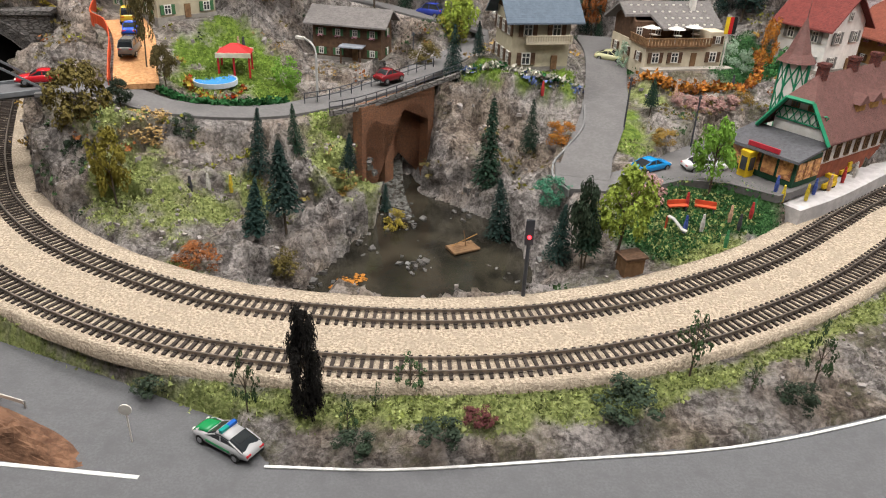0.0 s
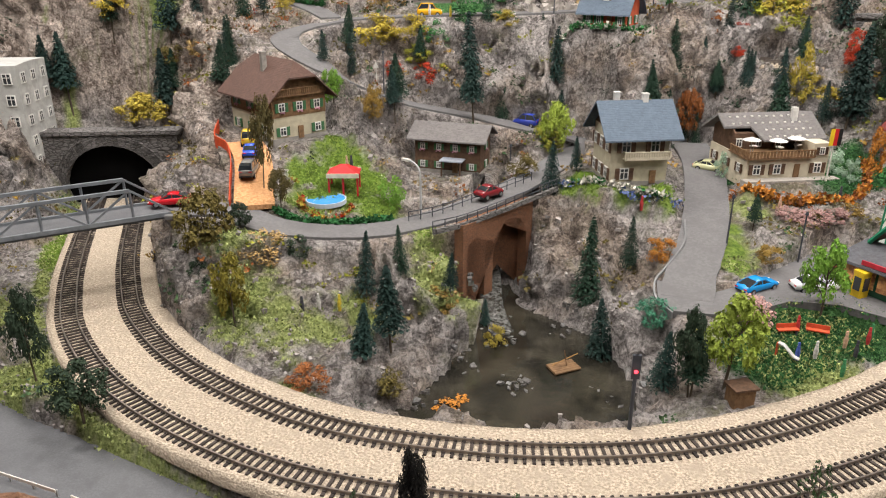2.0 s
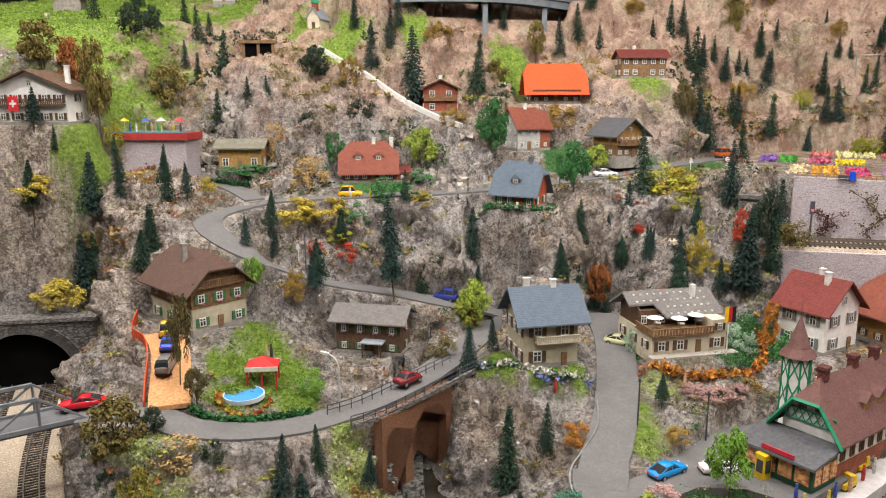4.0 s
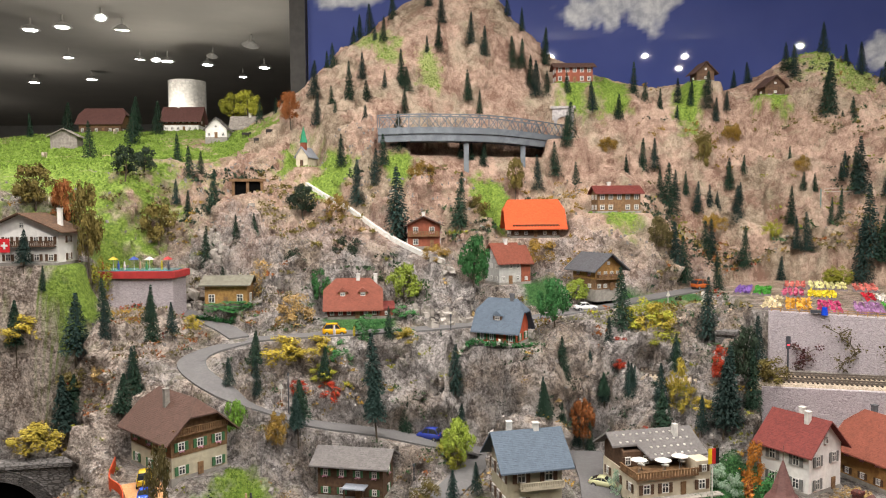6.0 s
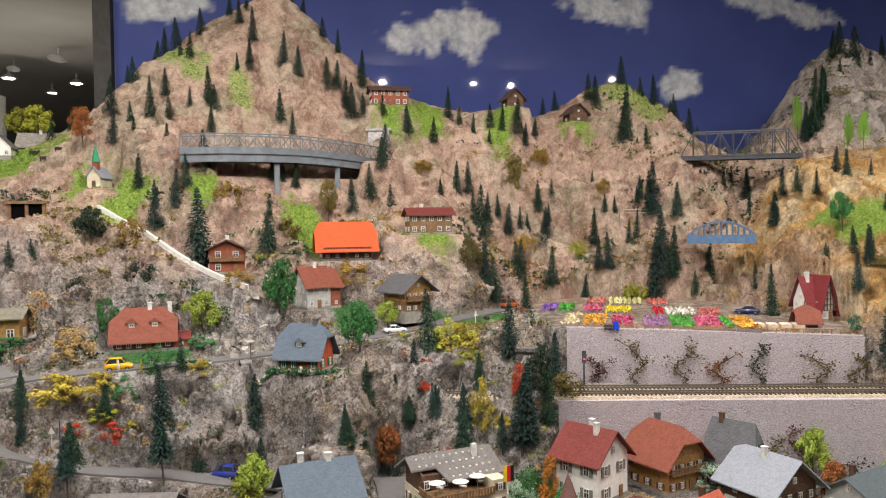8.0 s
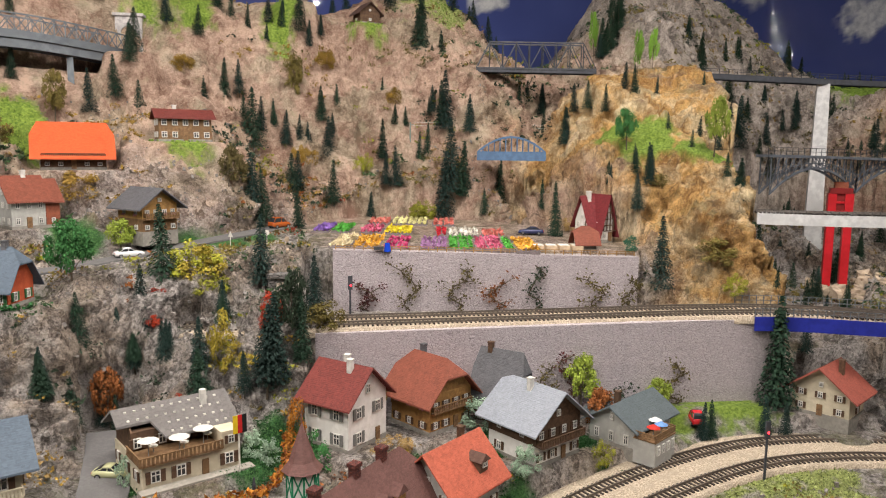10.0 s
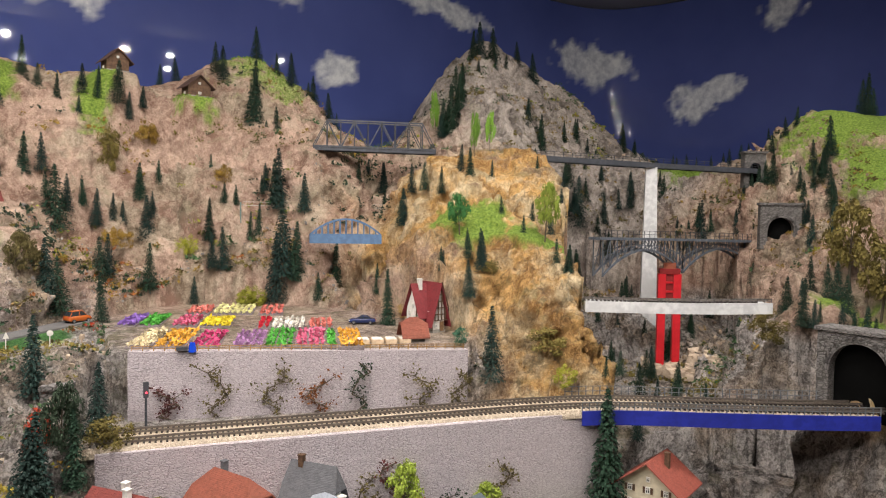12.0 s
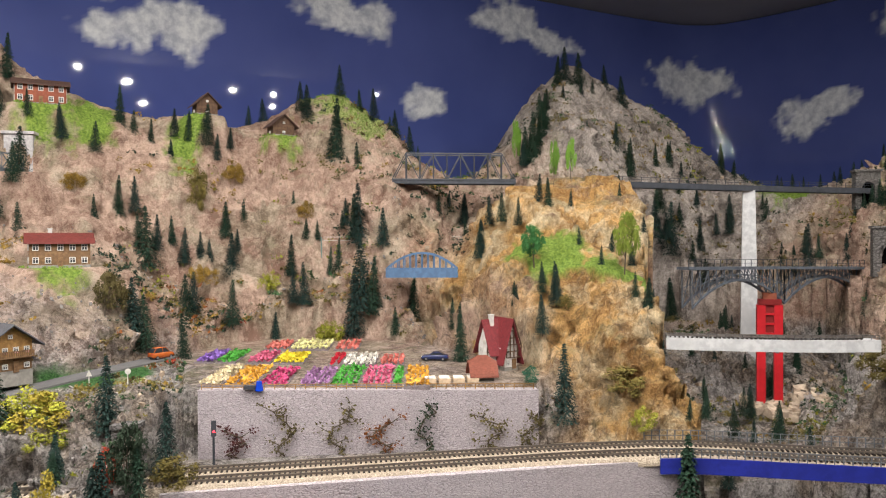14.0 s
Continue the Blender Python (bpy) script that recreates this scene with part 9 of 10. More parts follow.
hedge("white and green hedge round the red house", ((-0.25, 1.250), (-0.191, 1.236), (-0.141, 1.220), (-0.100, 1.213), (-0.070, 1.201), (-0.019, 1.180), (0.041, 1.208), (0.10, 1.226)), 0.005, 0.009, ("hedge", "white_bloom", "hedge"), 110)
hedge("dark green clipped hedge beside the shop", ((-0.615, 1.308), (-0.534, 1.300), (-0.455, 1.308)), 0.006, 0.01, ("hedge",), 60)
hedge("green clipped hedge along the pool garden", ((-0.455, 0.752), (-0.42, 0.742), (-0.37, 0.757), (-0.32, 0.785)), 0.004, 0.009, ("hedge",), 60)
hedge("colourful flowers round the pool", ((-0.432, 0.79), (-0.425, 0.768), (-0.40, 0.757), (-0.378, 0.768), (-0.37, 0.79)), 0.004, 0.006, ("yellow", "red", "orange"), 36, "flower border")

fence_line = [(-0.508, 0.745), (-0.522, 0.785), (-0.536, 0.825), (-0.556, 0.862), (-0.585, 0.89), (-0.60, 0.94)]
red_fence = spline([(x, y, base_height(x, y) + 0.013) for x, y in fence_line], 40)
fence = thing("fence", "orange-red slatted garden fence", "fence")
FENCE_RED = mat("fence_red", (0.68, 0.10, 0.03), (0.55, 0.07, 0.02), scale=80, rough=0.6)
for a, b in zip(red_fence, red_fence[1:]):
    d = b - a
    bm = bmesh.new()
    box(bm, 0, -0.0006, -0.017, np.linalg.norm(d) * 0.86, 0.0006, 0, Matrix.Translation(a) @ Vector(d).to_track_quat("X", "Z").to_matrix().to_4x4())
    part("slat", bm, FENCE_RED, fence)
drive_line = lifted(spline(DRIVE, 30), 0.0015)
tagged(finish("pavement", ribbon(offset_line(drive_line, 0.024), offset_line(drive_line, -0.024), 0.006, 4), mat("orange_gravel", (0.62, 0.34, 0.16), (0.42, 0.21, 0.09), scale=260, rough=0.95, bump=0.5)), "orange gravel driveway up to the farmhouse", "driveway", kind="structure")

# ---- scree, boulders and undergrowth ----


def stone_field(name, label, spots, sizes, material, seed):
    """Loose broken stones: jittered eight-cornered lumps, joined."""
    rng = np.random.RandomState(seed)
    n = len(spots)
    corner = np.array([(a, b, c) for c in (-1, 1) for a, b in ((-1, -1), (1, -1), (1, 1), (-1, 1))], float)
    size = rng.uniform(sizes[0], sizes[1], n) * rng.uniform(0.6, 1.3, n)
    v = corner[None] * rng.uniform(0.45, 1.0, (n, 8, 3)) * (rng.uniform(0.6, 1.2, (n, 1, 3)) * size[:, None, None] * 0.5)
    ang = rng.uniform(0, 6.28, n)
    c, si = np.cos(ang)[:, None], np.sin(ang)[:, None]
    v = np.stack((v[..., 0] * c - v[..., 1] * si, v[..., 0] * si + v[..., 1] * c, v[..., 2] + v[..., 0] * rng.uniform(-0.5, 0.5, (n, 1))), -1)
    v += spots[:, None] + np.array((0, 0, 1)) * (size * 0.15)[:, None, None]
    quad = np.array(((3, 2, 1, 0), (4, 5, 6, 7), (0, 1, 5, 4), (1, 2, 6, 5), (2, 3, 7, 6), (3, 0, 4, 7)))
    f = (quad[None] + np.arange(n)[:, None, None] * 8).reshape(-1, 4)
    me = bpy.data.meshes.new(name)
    me.from_pydata(v.reshape(-1, 3).tolist(), [], f.tolist())
    me.materials.append(material)
    tagged(new(name, me), label, "stones", kind="stuff")


scree_rng = np.random.RandomState(12)
open_rock = np.flatnonzero((TERRAIN_ROCK > 0.22) & (TERRAIN_LEVEL < 0.5) & (TERRAIN_POINTS[:, 1] < 1.75) & (TERRAIN_POINTS[:, 0] > -1.1) & (TERRAIN_POINTS[:, 0] < 0.96) & (TERRAIN_POINTS[:, 2] > -0.05))
pick = TERRAIN_POINTS[scree_rng.choice(open_rock, 5200, replace=False)]
SCREE = mat("scree", (0.34, 0.31, 0.29), (0.18, 0.16, 0.15), scale=60, rough=0.9)
PALE_ROCK = mat("pale_rock", (0.42, 0.385, 0.345), (0.24, 0.215, 0.19), scale=70, rough=0.9)
stone_field("scree", "grey broken stones scattered over the slopes", pick, (0.002, 0.0065), SCREE, 3)
slides = []
for sx, sy, sr, sn in ((-0.604, 1.433, 0.055, 220), (-0.630, 1.481, 0.04, 120), (-0.510, 1.396, 0.05, 90), (-0.141, 1.346, 0.045, 120), (-0.224, 1.360, 0.03, 50)):
    q = scree_rng.normal(size=(sn, 2)) * sr * 0.6 + (sx, sy)
    slides.append(np.column_stack((q, ground(q[:, 0], q[:, 1]) + 0.002)))
stone_field("rockslide", "pale angular boulders of a rockslide", np.vstack(slides), (0.007, 0.018), PALE_ROCK, 4)
bank = []
for sx, sy, sr, sn in ((-0.195, 0.76, 0.018, 60), (-0.175, 0.715, 0.018, 24), (-0.155, 0.615, 0.012, 26), (-0.22, 0.66, 0.015, 20), (-0.06, 0.60, 0.015, 12), (-0.25, 0.57, 0.012, 14), (-0.10, 0.75, 0.015, 20)):
    q = scree_rng.normal(size=(sn, 2)) * sr * 0.8 + (sx, sy)
    bank.append(np.column_stack((q, np.maximum(ground(q[:, 0], q[:, 1]), -0.0475))))
stone_field("stream_stones", "wet grey and white stones in the stream", np.vstack(bank), (0.003, 0.008), mat("wet_stone", (0.17, 0.165, 0.16), (0.06, 0.055, 0.05), scale=150, rough=0.35, spec=0.4), 5)


def undergrowth(kind, label, count, seed, low, high):
    """Low tufts of foliage fibre on the slopes, in drifts."""
    rng = np.random.RandomState(seed)
    cand = TERRAIN_POINTS[rng.choice(open_rock, count * 14, replace=True)]
    drift = NOISE[seed % 6](cand * 6 + seed) + 0.5 * NOISE[(seed + 2) % 6](cand * 17)
    cand = cand[np.argsort(-drift)[:count * 2]]
    cand = cand[rng.permutation(len(cand))[:count]]
    cand = cand[(cand[:, 2] > low) & (cand[:, 2] < high)]
    c = np.repeat(cand, 11, 0)
    c = c + rng.normal(size=c.shape) * (0.0055, 0.0055, 0.0022) + (0, 0, 0.0034)
    me = leaves_mesh("undergrowth", c, rng.normal(size=c.shape) + (0, -0.3, 0.7), np.where(c[:, 1] > 1.35, 0.0026, 0.0018), LEAF[kind], seed)
    tagged(new("undergrowth", me), label, "undergrowth", kind="stuff")


for k, (kind, count, low, high) in enumerate((("dark", 420, -0.03, 0.6), ("olive", 380, -0.03, 0.6), ("ochre", 260, 0.0, 0.6), ("brownolive", 420, -0.03, 0.6), ("straw", 200, 0.0, 0.5), ("rust", 150, 0.05, 0.5), ("yellowgreen", 220, -0.03, 0.45), ("sparse", 320, -0.03, 0.5), ("red", 70, 0.1, 0.4))):
    undergrowth(kind, "low " + KIND_WORDS[kind] + " fibre undergrowth on the slopes", count, 20 + k, low, high)



def fibres(name, label, where, count, size, spread, kind, seed):
    """Short static-grass fibres standing on the ground."""
    rng = np.random.RandomState(seed)
    base = TERRAIN_POINTS[rng.choice(np.flatnonzero(where), count)]
    c = base + rng.normal(size=base.shape) * (spread, spread, 0) + (0, 0, size * 0.55)
    me = leaves_mesh(name, c, rng.normal(size=c.shape) * (1, 1, 0.25), np.full(count, size), LEAF[kind], seed)
    tagged(new(name, me), label, "grass", kind="stuff")


near = TERRAIN_POINTS[:, 1] < 0.78
fibres("moss_fibres", "yellow-green moss fibres on the banks", (TERRAIN_MOSS > 0.45) & near, 15000, 0.0015, 0.003, "moss_light", 61)
fibres("moss_fibres", "olive moss fibres on the banks", (TERRAIN_MOSS > 0.25) & near, 9000, 0.0014, 0.003, "moss_dark", 62)
fibres("meadow_grass", "light green grass fibres of the gardens", (TERRAIN_MOSS > 0.5) & (TERRAIN_POINTS[:, 1] > 0.74) & (TERRAIN_POINTS[:, 1] < 0.96) & (TERRAIN_POINTS[:, 0] < 0.05), 9000, 0.0013, 0.003, "meadow", 65)
fibres("turf", "dark green turf fibres of the lawns", (TERRAIN_LAWN > 0.4) & (TERRAIN_POINTS[:, 1] < 1.1), 22000, 0.0013, 0.003, "turf", 63)
fibres("meadow_grass", "light green meadow fibres on the hills", (TERRAIN_MOSS > 0.5) & (TERRAIN_POINTS[:, 1] > 1.5), 16000, 0.0026, 0.004, "meadow", 64)
far_rock = np.flatnonzero((TERRAIN_ROCK > 0.2) & (TERRAIN_LEVEL < 0.5) & (TERRAIN_POINTS[:, 1] > 1.0) & (TERRAIN_POINTS[:, 1] < 2.05) & (TERRAIN_POINTS[:, 0] > 0.35) & (TERRAIN_POINTS[:, 0] < 2.3) & ((TERRAIN_POINTS[:, 0] < 0.96) | (TERRAIN_POINTS[:, 0] > 1.42) | (TERRAIN_POINTS[:, 1] > 1.65)))
stone_field("scree", "brown broken stones on the mountain slopes", TERRAIN_POINTS[scree_rng.choice(far_rock, 2200, replace=False)], (0.003, 0.009), mat("brown_scree", (0.46, 0.36, 0.27), (0.22, 0.16, 0.11), scale=60, rough=0.9), 8)
for k, (kind, count) in enumerate((("olive", 260), ("ochre", 170), ("dark", 300), ("yellowgreen", 130), ("brownolive", 240), ("sparse", 200))):
    rng_far = np.random.RandomState(70 + k)
    spots = TERRAIN_POINTS[rng_far.choice(far_rock, count * 5)]
    spots = spots[np.argsort(-NOISE[k](spots * 7 + k))[:count]]
    c = np.repeat(spots, 12, 0)
    c = c + rng_far.normal(size=c.shape) * (0.006, 0.006, 0.003) + (0, 0, 0.004)
    tagged(new("undergrowth", leaves_mesh("undergrowth", c, rng_far.normal(size=c.shape) + (0, -0.3, 0.7), np.full(len(c), 0.0026), LEAF[kind], 80 + k)), KIND_WORDS[kind] + " scrub on the mountain slopes", "undergrowth", kind="stuff")
ravine_rng = random.Random(31)
for k in range(26):
    x, y = ravine_rng.uniform(1.38, 2.0), ravine_rng.uniform(1.02, 1.62)
    if abs(x - 1.668) < 0.05 and abs(y - 1.292) < 0.06:
        continue
    height = ravine_rng.uniform(0.045, 0.085)
    planted("conifer", x, y, height, height * 0.95, CROWNS[k % 6], PINE_TRUNK, "dark green model fir tree in the ravine", "conifer", "model firs", ravine_rng, 0.004)
for x, y, height in ((2.06, 1.20, 0.085), (2.07, 1.17, 0.075), (2.09, 1.155, 0.095), (2.11, 1.165, 0.09), (2.00, 1.075, 0.08), (2.03, 1.10, 0.07), (1.98, 1.14, 0.085), (1.95, 1.05, 0.07), (1.66, 0.90, 0.075), (1.63, 0.865, 0.08), (1.60, 0.83, 0.085), (1.58, 0.77, 0.10), (1.55, 0.79, 0.075),
                     (1.62, 0.93, 0.08), (1.70, 0.96, 0.10), (2.20, 1.40, 0.05), (2.23, 1.39, 0.055), (2.25, 1.36, 0.06), (2.22, 1.36, 0.05), (2.27, 1.34, 0.06), (2.05, 1.36, 0.085), (2.09, 1.34, 0.08), (1.90, 1.26, 0.08), (2.0, 1.42, 0.09), (1.96, 1.5, 0.08), (2.36, 1.75, 0.05), (2.40, 1.72, 0.05), (2.32, 1.80, 0.05), (2.44, 1.70, 0.05)):
    planted("conifer", x, y, height, height * 0.95, CROWNS[int(x * 100) % 6], PINE_TRUNK, "dark green model fir tree on the east hill", "conifer", "model firs", ravine_rng, 0.004)
for x, y, height, width in ((1.70, 0.88, 0.17, 0.10), (1.66, 0.80, 0.15, 0.09)):
    planted("tree", x, y, height, width, TREE_MESH["olive"], LEAF_TRUNK, "olive green broad model tree on the east hill", "tree", "", ravine_rng, 0.003)
boulders = np.array([(1.58 + 0.16 * ravine_rng.random(), 1.17 + 0.14 * ravine_rng.random()) for k in range(60)])
stone_field("boulders", "pale boulders at the foot of the red tower", np.column_stack((boulders, ground(boulders[:, 0], boulders[:, 1]) + 0.004)), (0.012, 0.032), mat("pale_boulder", (0.55, 0.44, 0.33), (0.32, 0.25, 0.19), scale=60, rough=0.9), 9)

# ---- lamps, signals, signs ----


LAMP_GREY = mat("lamp_grey", (0.50, 0.50, 0.49), scale=60, rough=0.5)


def street_lamp(x, y, h, reach, rot, label="grey street lamp with a curved arm and white head"):
    top = empty("street_lamp", pose(x, y, base_height(x, y), 0, 0, rot), label, "street lamp", "street lamps")
    part("pole", tube(bmesh.new(), (0, 0, -0.004), (0, 0, h * 0.8), 0.0016, 0.0013, 8), LAMP_GREY, top)
    arc = [(reach * (1 - math.cos(a)), 0, h * 0.8 + h * 0.2 * math.sin(a)) for a in np.linspace(0, 1.35, 9)]
    part("arm", sweep(arc, 0.0020, 0.0020), LAMP_GREY, top)
    part("head", box(bmesh.new(), arc[-1][0] - 0.001, -0.002, arc[-1][2] - 0.0016, arc[-1][0] + 0.011, 0.002, arc[-1][2] + 0.0014), PALE, top, "white lamp head")


street_lamp(-0.283, 0.79, 0.075, 0.022, 150)
for px_, py_, hh in ((0.084, 0.803, 0.06), (0.171, 0.811, 0.062), (-0.187, 1.058, 0.070), (-0.397, 1.123, 0.060), (-0.131, 1.250, 0.050), (0.038, 1.316, 0.050)):
    post = empty("lamp_post", pose(px_, py_, base_height(px_, py_)), "thin dark lamp post at the roadside", "lamp post", "roadside lamp posts")
    part("pole", tube(bmesh.new(), (0, 0, -0.004), (0, 0, hh), 0.0011, 0.0009, 7), STEEL_DARK, post)
    part("head", tube(bmesh.new(), (0, 0, hh), (0, 0, hh + 0.004), 0.0022, 0.0014, 8), STEEL_DARK, post)
SIGNAL_RED = glow("signal_red", (1.0, 0.02, 0.03), 9.0)
for px_, py_, pz_, hh in ((-0.055, 0.487, -0.003, 0.075), (0.452, 1.208, 0.212, 0.063), (0.878, 0.76, 0.045, 0.085)):
    sig = empty("signal", pose(px_, py_, pz_), "black railway signal showing a small red light", "signal", "railway signals")
    part("post", tube(bmesh.new(), (0, 0, -0.004), (0, 0, hh), 0.0018, 0.0015, 8), STEEL_DARK, sig)
    part("screen", box(bmesh.new(), -0.0035, -0.0016, hh - 0.022, 0.0035, 0.0012, hh), STEEL_DARK, sig)
    part("lens", tube(bmesh.new(), (0, -0.0014, hh - 0.015), (0, -0.0026, hh - 0.015), 0.0016, 0.0014, 10), SIGNAL_RED, sig, "glowing red lens")
for px_, py_, kind in ((-0.41, 1.128, "arrow"), (0.292, 1.375, "arrow"), (-0.329, 0.318, "round"), (0.345, 1.33, "round")):
    sign = empty("road_sign", pose(px_, py_, base_height(px_, py_) if py_ > 0.5 else -0.028, 0, 0, 5), "white " + ("arrow-topped" if kind == "arrow" else "round") + " road sign on a thin post", "road sign", "road signs")
    part("post", tube(bmesh.new(), (0, 0, -0.003), (0, 0, 0.026), 0.0007, 0.0007, 6), PALE, sign)
    if kind == "arrow":
        part("plate", prism(bmesh.new(), [(-0.0042, 0.020), (0.0042, 0.020), (0, 0.030)], 0.0006, 0.0014, pose(0, 0, 0, 90, 0, 0)), PALE, sign)
    else:
        part("plate", tube(bmesh.new(), (0, -0.0006, 0.028), (0, -0.0014, 0.028), 0.0044, 0.0044, 14), PALE, sign)
# masts and wire of the mountain line
masts = [(0.78, 1.785), (0.88, 1.775), (0.97, 1.76), (1.10, 1.765), (1.24, 1.72)]
CAT = mat("mast_green", (0.22, 0.30, 0.27), scale=60, rough=0.6)
for px_, py_ in masts:
    mast = empty("catenary_mast", pose(px_, py_, 0.50), "pale lattice mast of the overhead line", "mast", "overhead line masts")
    part("pole", tube(bmesh.new(), (0, 0, -0.12), (0, 0, 0.042), 0.0022, 0.0018, 6), CAT, mast)
    part("arm", beam(bmesh.new(), (0, 0, 0.036), (0.0, -0.02, 0.036), 0.0012, 0.0012), CAT, mast)
wire = thing("overhead_wire", "thin pale overhead wires strung between masts", "wire")
for dz in (0.034, 0.042):
    part("strand", sweep([(x, y - 0.018, 0.50 + dz) for x, y in masts], 0.0008, 0.0008), PALE, wire)

# ---- station yard and lawn ----


def figurine(x, y, z, color, h=0.019, lean=0.0):
    """A plain painted figurine: one simple turned shape."""
    bm = bmesh.new()
    for r0, r1, z0, z1 in ((0.0018, 0.0024, 0, 0.45), (0.0024, 0.0014, 0.45, 0.80)):
        tube(bm, (lean * z0 * h, 0, z0 * h), (lean * z1 * h, 0, z1 * h), r0, r1, 7)
    tube(bm, (lean * h * 0.82, 0, h * 0.82), (lean * h, 0, h), 0.0015, 0.0012, 7)
    ob = finish("figurine", bm, mat("figure_" + color, FIGURE[color], tuple(v * 0.6 for v in FIGURE[color]), scale=300, rough=0.6))
    ob.matrix_world = pose(x, y, z)
    tagged(ob, "tiny plain figurine painted in " + color, "figurine", "figurines")


FIGURE = {"red": (0.5, 0.05, 0.05), "blue": (0.06, 0.10, 0.35), "white": (0.65, 0.62, 0.58), "skin tan": (0.60, 0.38, 0.26), "green": (0.06, 0.25, 0.10), "yellow": (0.65, 0.5, 0.05), "dark grey": (0.06, 0.06, 0.07)}
shades = list(FIGURE)
for k, (px_, py_) in enumerate(((0.129, 0.662), (0.172, 0.648), (0.178, 0.635), (0.135, 0.621), (-0.382, 0.618), (-0.367, 0.628), (-0.347, 0.637), (0.225, 0.677), (0.232, 0.672), (0.115, 0.612), (0.154, 0.600), (0.196, 0.655), (0.20, 0.66), (-0.012, 0.854), (-0.40, 0.888), (-0.395, 0.893),
                                (0.165, 0.892), (0.25, 0.93), (-0.335, 1.212), (-0.30, 1.21), (0.43, 0.94), (0.445, 0.937), (0.21, 0.755))):
    figurine(px_, py_, base_height(px_, py_) + 0.001, shades[(k * 3 + k // 4) % 7])
for k, (px_, py_) in enumerate(((0.278, 0.70), (0.30, 0.713), (0.262, 0.682), (0.325, 0.735), (0.345, 0.75))):
    figurine(px_, py_, 0.020 + max(0, px_ - 0.3) * 0.08, shades[(k * 2 + 1) % 7])
BENCH_RED = mat("bench_red", (0.62, 0.10, 0.04), scale=80, rough=0.6)
for px_, py_, rr in ((0.118, 0.656, 12), (0.150, 0.664, -16)):
    bench = empty("bench", pose(px_, py_, base_height(px_, py_) + 0.001, 0, 0, rr), "orange-red park bench on the lawn", "bench", "lawn benches")
    part("seat", box(bmesh.new(), -0.011, -0.003, 0.0045, 0.011, 0.003, 0.0058), BENCH_RED, bench)
    part("backrest", box(bmesh.new(), -0.011, 0.003, 0.006, 0.011, 0.0038, 0.0105), BENCH_RED, bench)
    for u in (-0.009, 0.009):
        part("leg", box(bmesh.new(), u - 0.0006, -0.0025, -0.002, u + 0.0006, 0.0035, 0.0045), STEEL_DARK, bench)
slide = empty("playground_slide", pose(0.098, 0.618, base_height(0.098, 0.618), 0, 0, -35), "small grey playground slide with a ladder", "slide")
part("chute", sweep([(0, 0, 0.014), (0.006, 0, 0.0125), (0.016, 0, 0.004), (0.021, 0, 0.003)], 0.005, 0.0012), PLASTER, slide)
part("ladder", box(bmesh.new(), -0.0012, -0.0022, -0.002, 0.0, 0.0022, 0.0135), BENCH_RED, slide)
hut_box = empty("garden_hut", pose(0.05, 0.552, base_height(0.05, 0.552), 0, 0, 20), "small dark brown wooden hut beside the track", "hut")
part("wall", box(bmesh.new(), -0.010, -0.008, -0.006, 0.010, 0.008, 0.015), WOOD_MID, hut_box)
part("roof", box(bmesh.new(), -0.012, -0.010, 0.0152, 0.012, 0.010, 0.0172), WOOD_DARK, hut_box)
booth = empty("phone_booth", pose(0.207, 0.722, 0.0305, 0, 0, 30), "bright yellow telephone booth in the yard", "phone booth")
PHONE = mat("phone_yellow", (0.75, 0.50, 0.02), scale=60, rough=0.5)
part("body", box(bmesh.new(), -0.006, -0.006, 0, 0.006, 0.006, 0.027), PHONE, booth)
part("cap", box(bmesh.new(), -0.0066, -0.0066, 0.0271, 0.0066, 0.0066, 0.0295), PHONE, booth)
for m_ in (pose(0, -0.0062, 0.008), pose(-0.0062, 0, 0.008, 0, 0, -90)):
    pane = part("pane", box(bmesh.new(), -0.004, -0.0005, 0, 0.004, 0.0003, 0.015), PANE, booth)
    pane.matrix_basis = m_
for px_, py_, rr in ((0.300, 0.722, 35), (0.335, 0.762, 38)):
    cart = empty("luggage_cart", pose(px_, py_, 0.0195 + max(0, px_ - 0.3) * 0.08, 0, 0, rr), "yellow electric luggage cart on the platform", "luggage cart", "platform carts")
    part("body", box(bmesh.new(), -0.012, -0.006, 0.003, 0.012, 0.006, 0.008), PHONE, cart)
    part("cab", box(bmesh.new(), 0.004, -0.0055, 0.0081, 0.011, 0.0055, 0.015), PHONE, cart)
    for u in (-0.008, 0.008):
        for v in (-0.005, 0.005):
            wh = new("wheel", WHEEL[0])
            wh.parent, wh.matrix_basis = cart, pose(u, v, 0.0025) @ Matrix.Scale(0.7, 4)
raft = empty("raft", pose(-0.105, 0.655, -0.045, 0, 0, 30), "brown log raft moored on the pond", "raft")
for k in range(6):
    part("log", tube(bmesh.new(), (-0.016, -0.009 + k * 0.0036, 0.0015), (0.016, -0.009 + k * 0.0036, 0.0015), 0.0017, 0.0015, 7), WOOD_MID, raft)
part("mast", tube(bmesh.new(), (0.004, 0, 0.002), (0.0, 0, 0.022), 0.0007, 0.0005, 6), WOOD_MID, raft)
part("pole", tube(bmesh.new(), (-0.012, 0.004, 0.004), (0.016, -0.002, 0.016), 0.0006, 0.0006, 6), WOOD_GOLD, raft)

# ---- front corner ----
EARTH = mat("earth", (0.23, 0.125, 0.075), (0.10, 0.05, 0.03), scale=120, rough=0.95, bump=1.0, bump_scale=80)


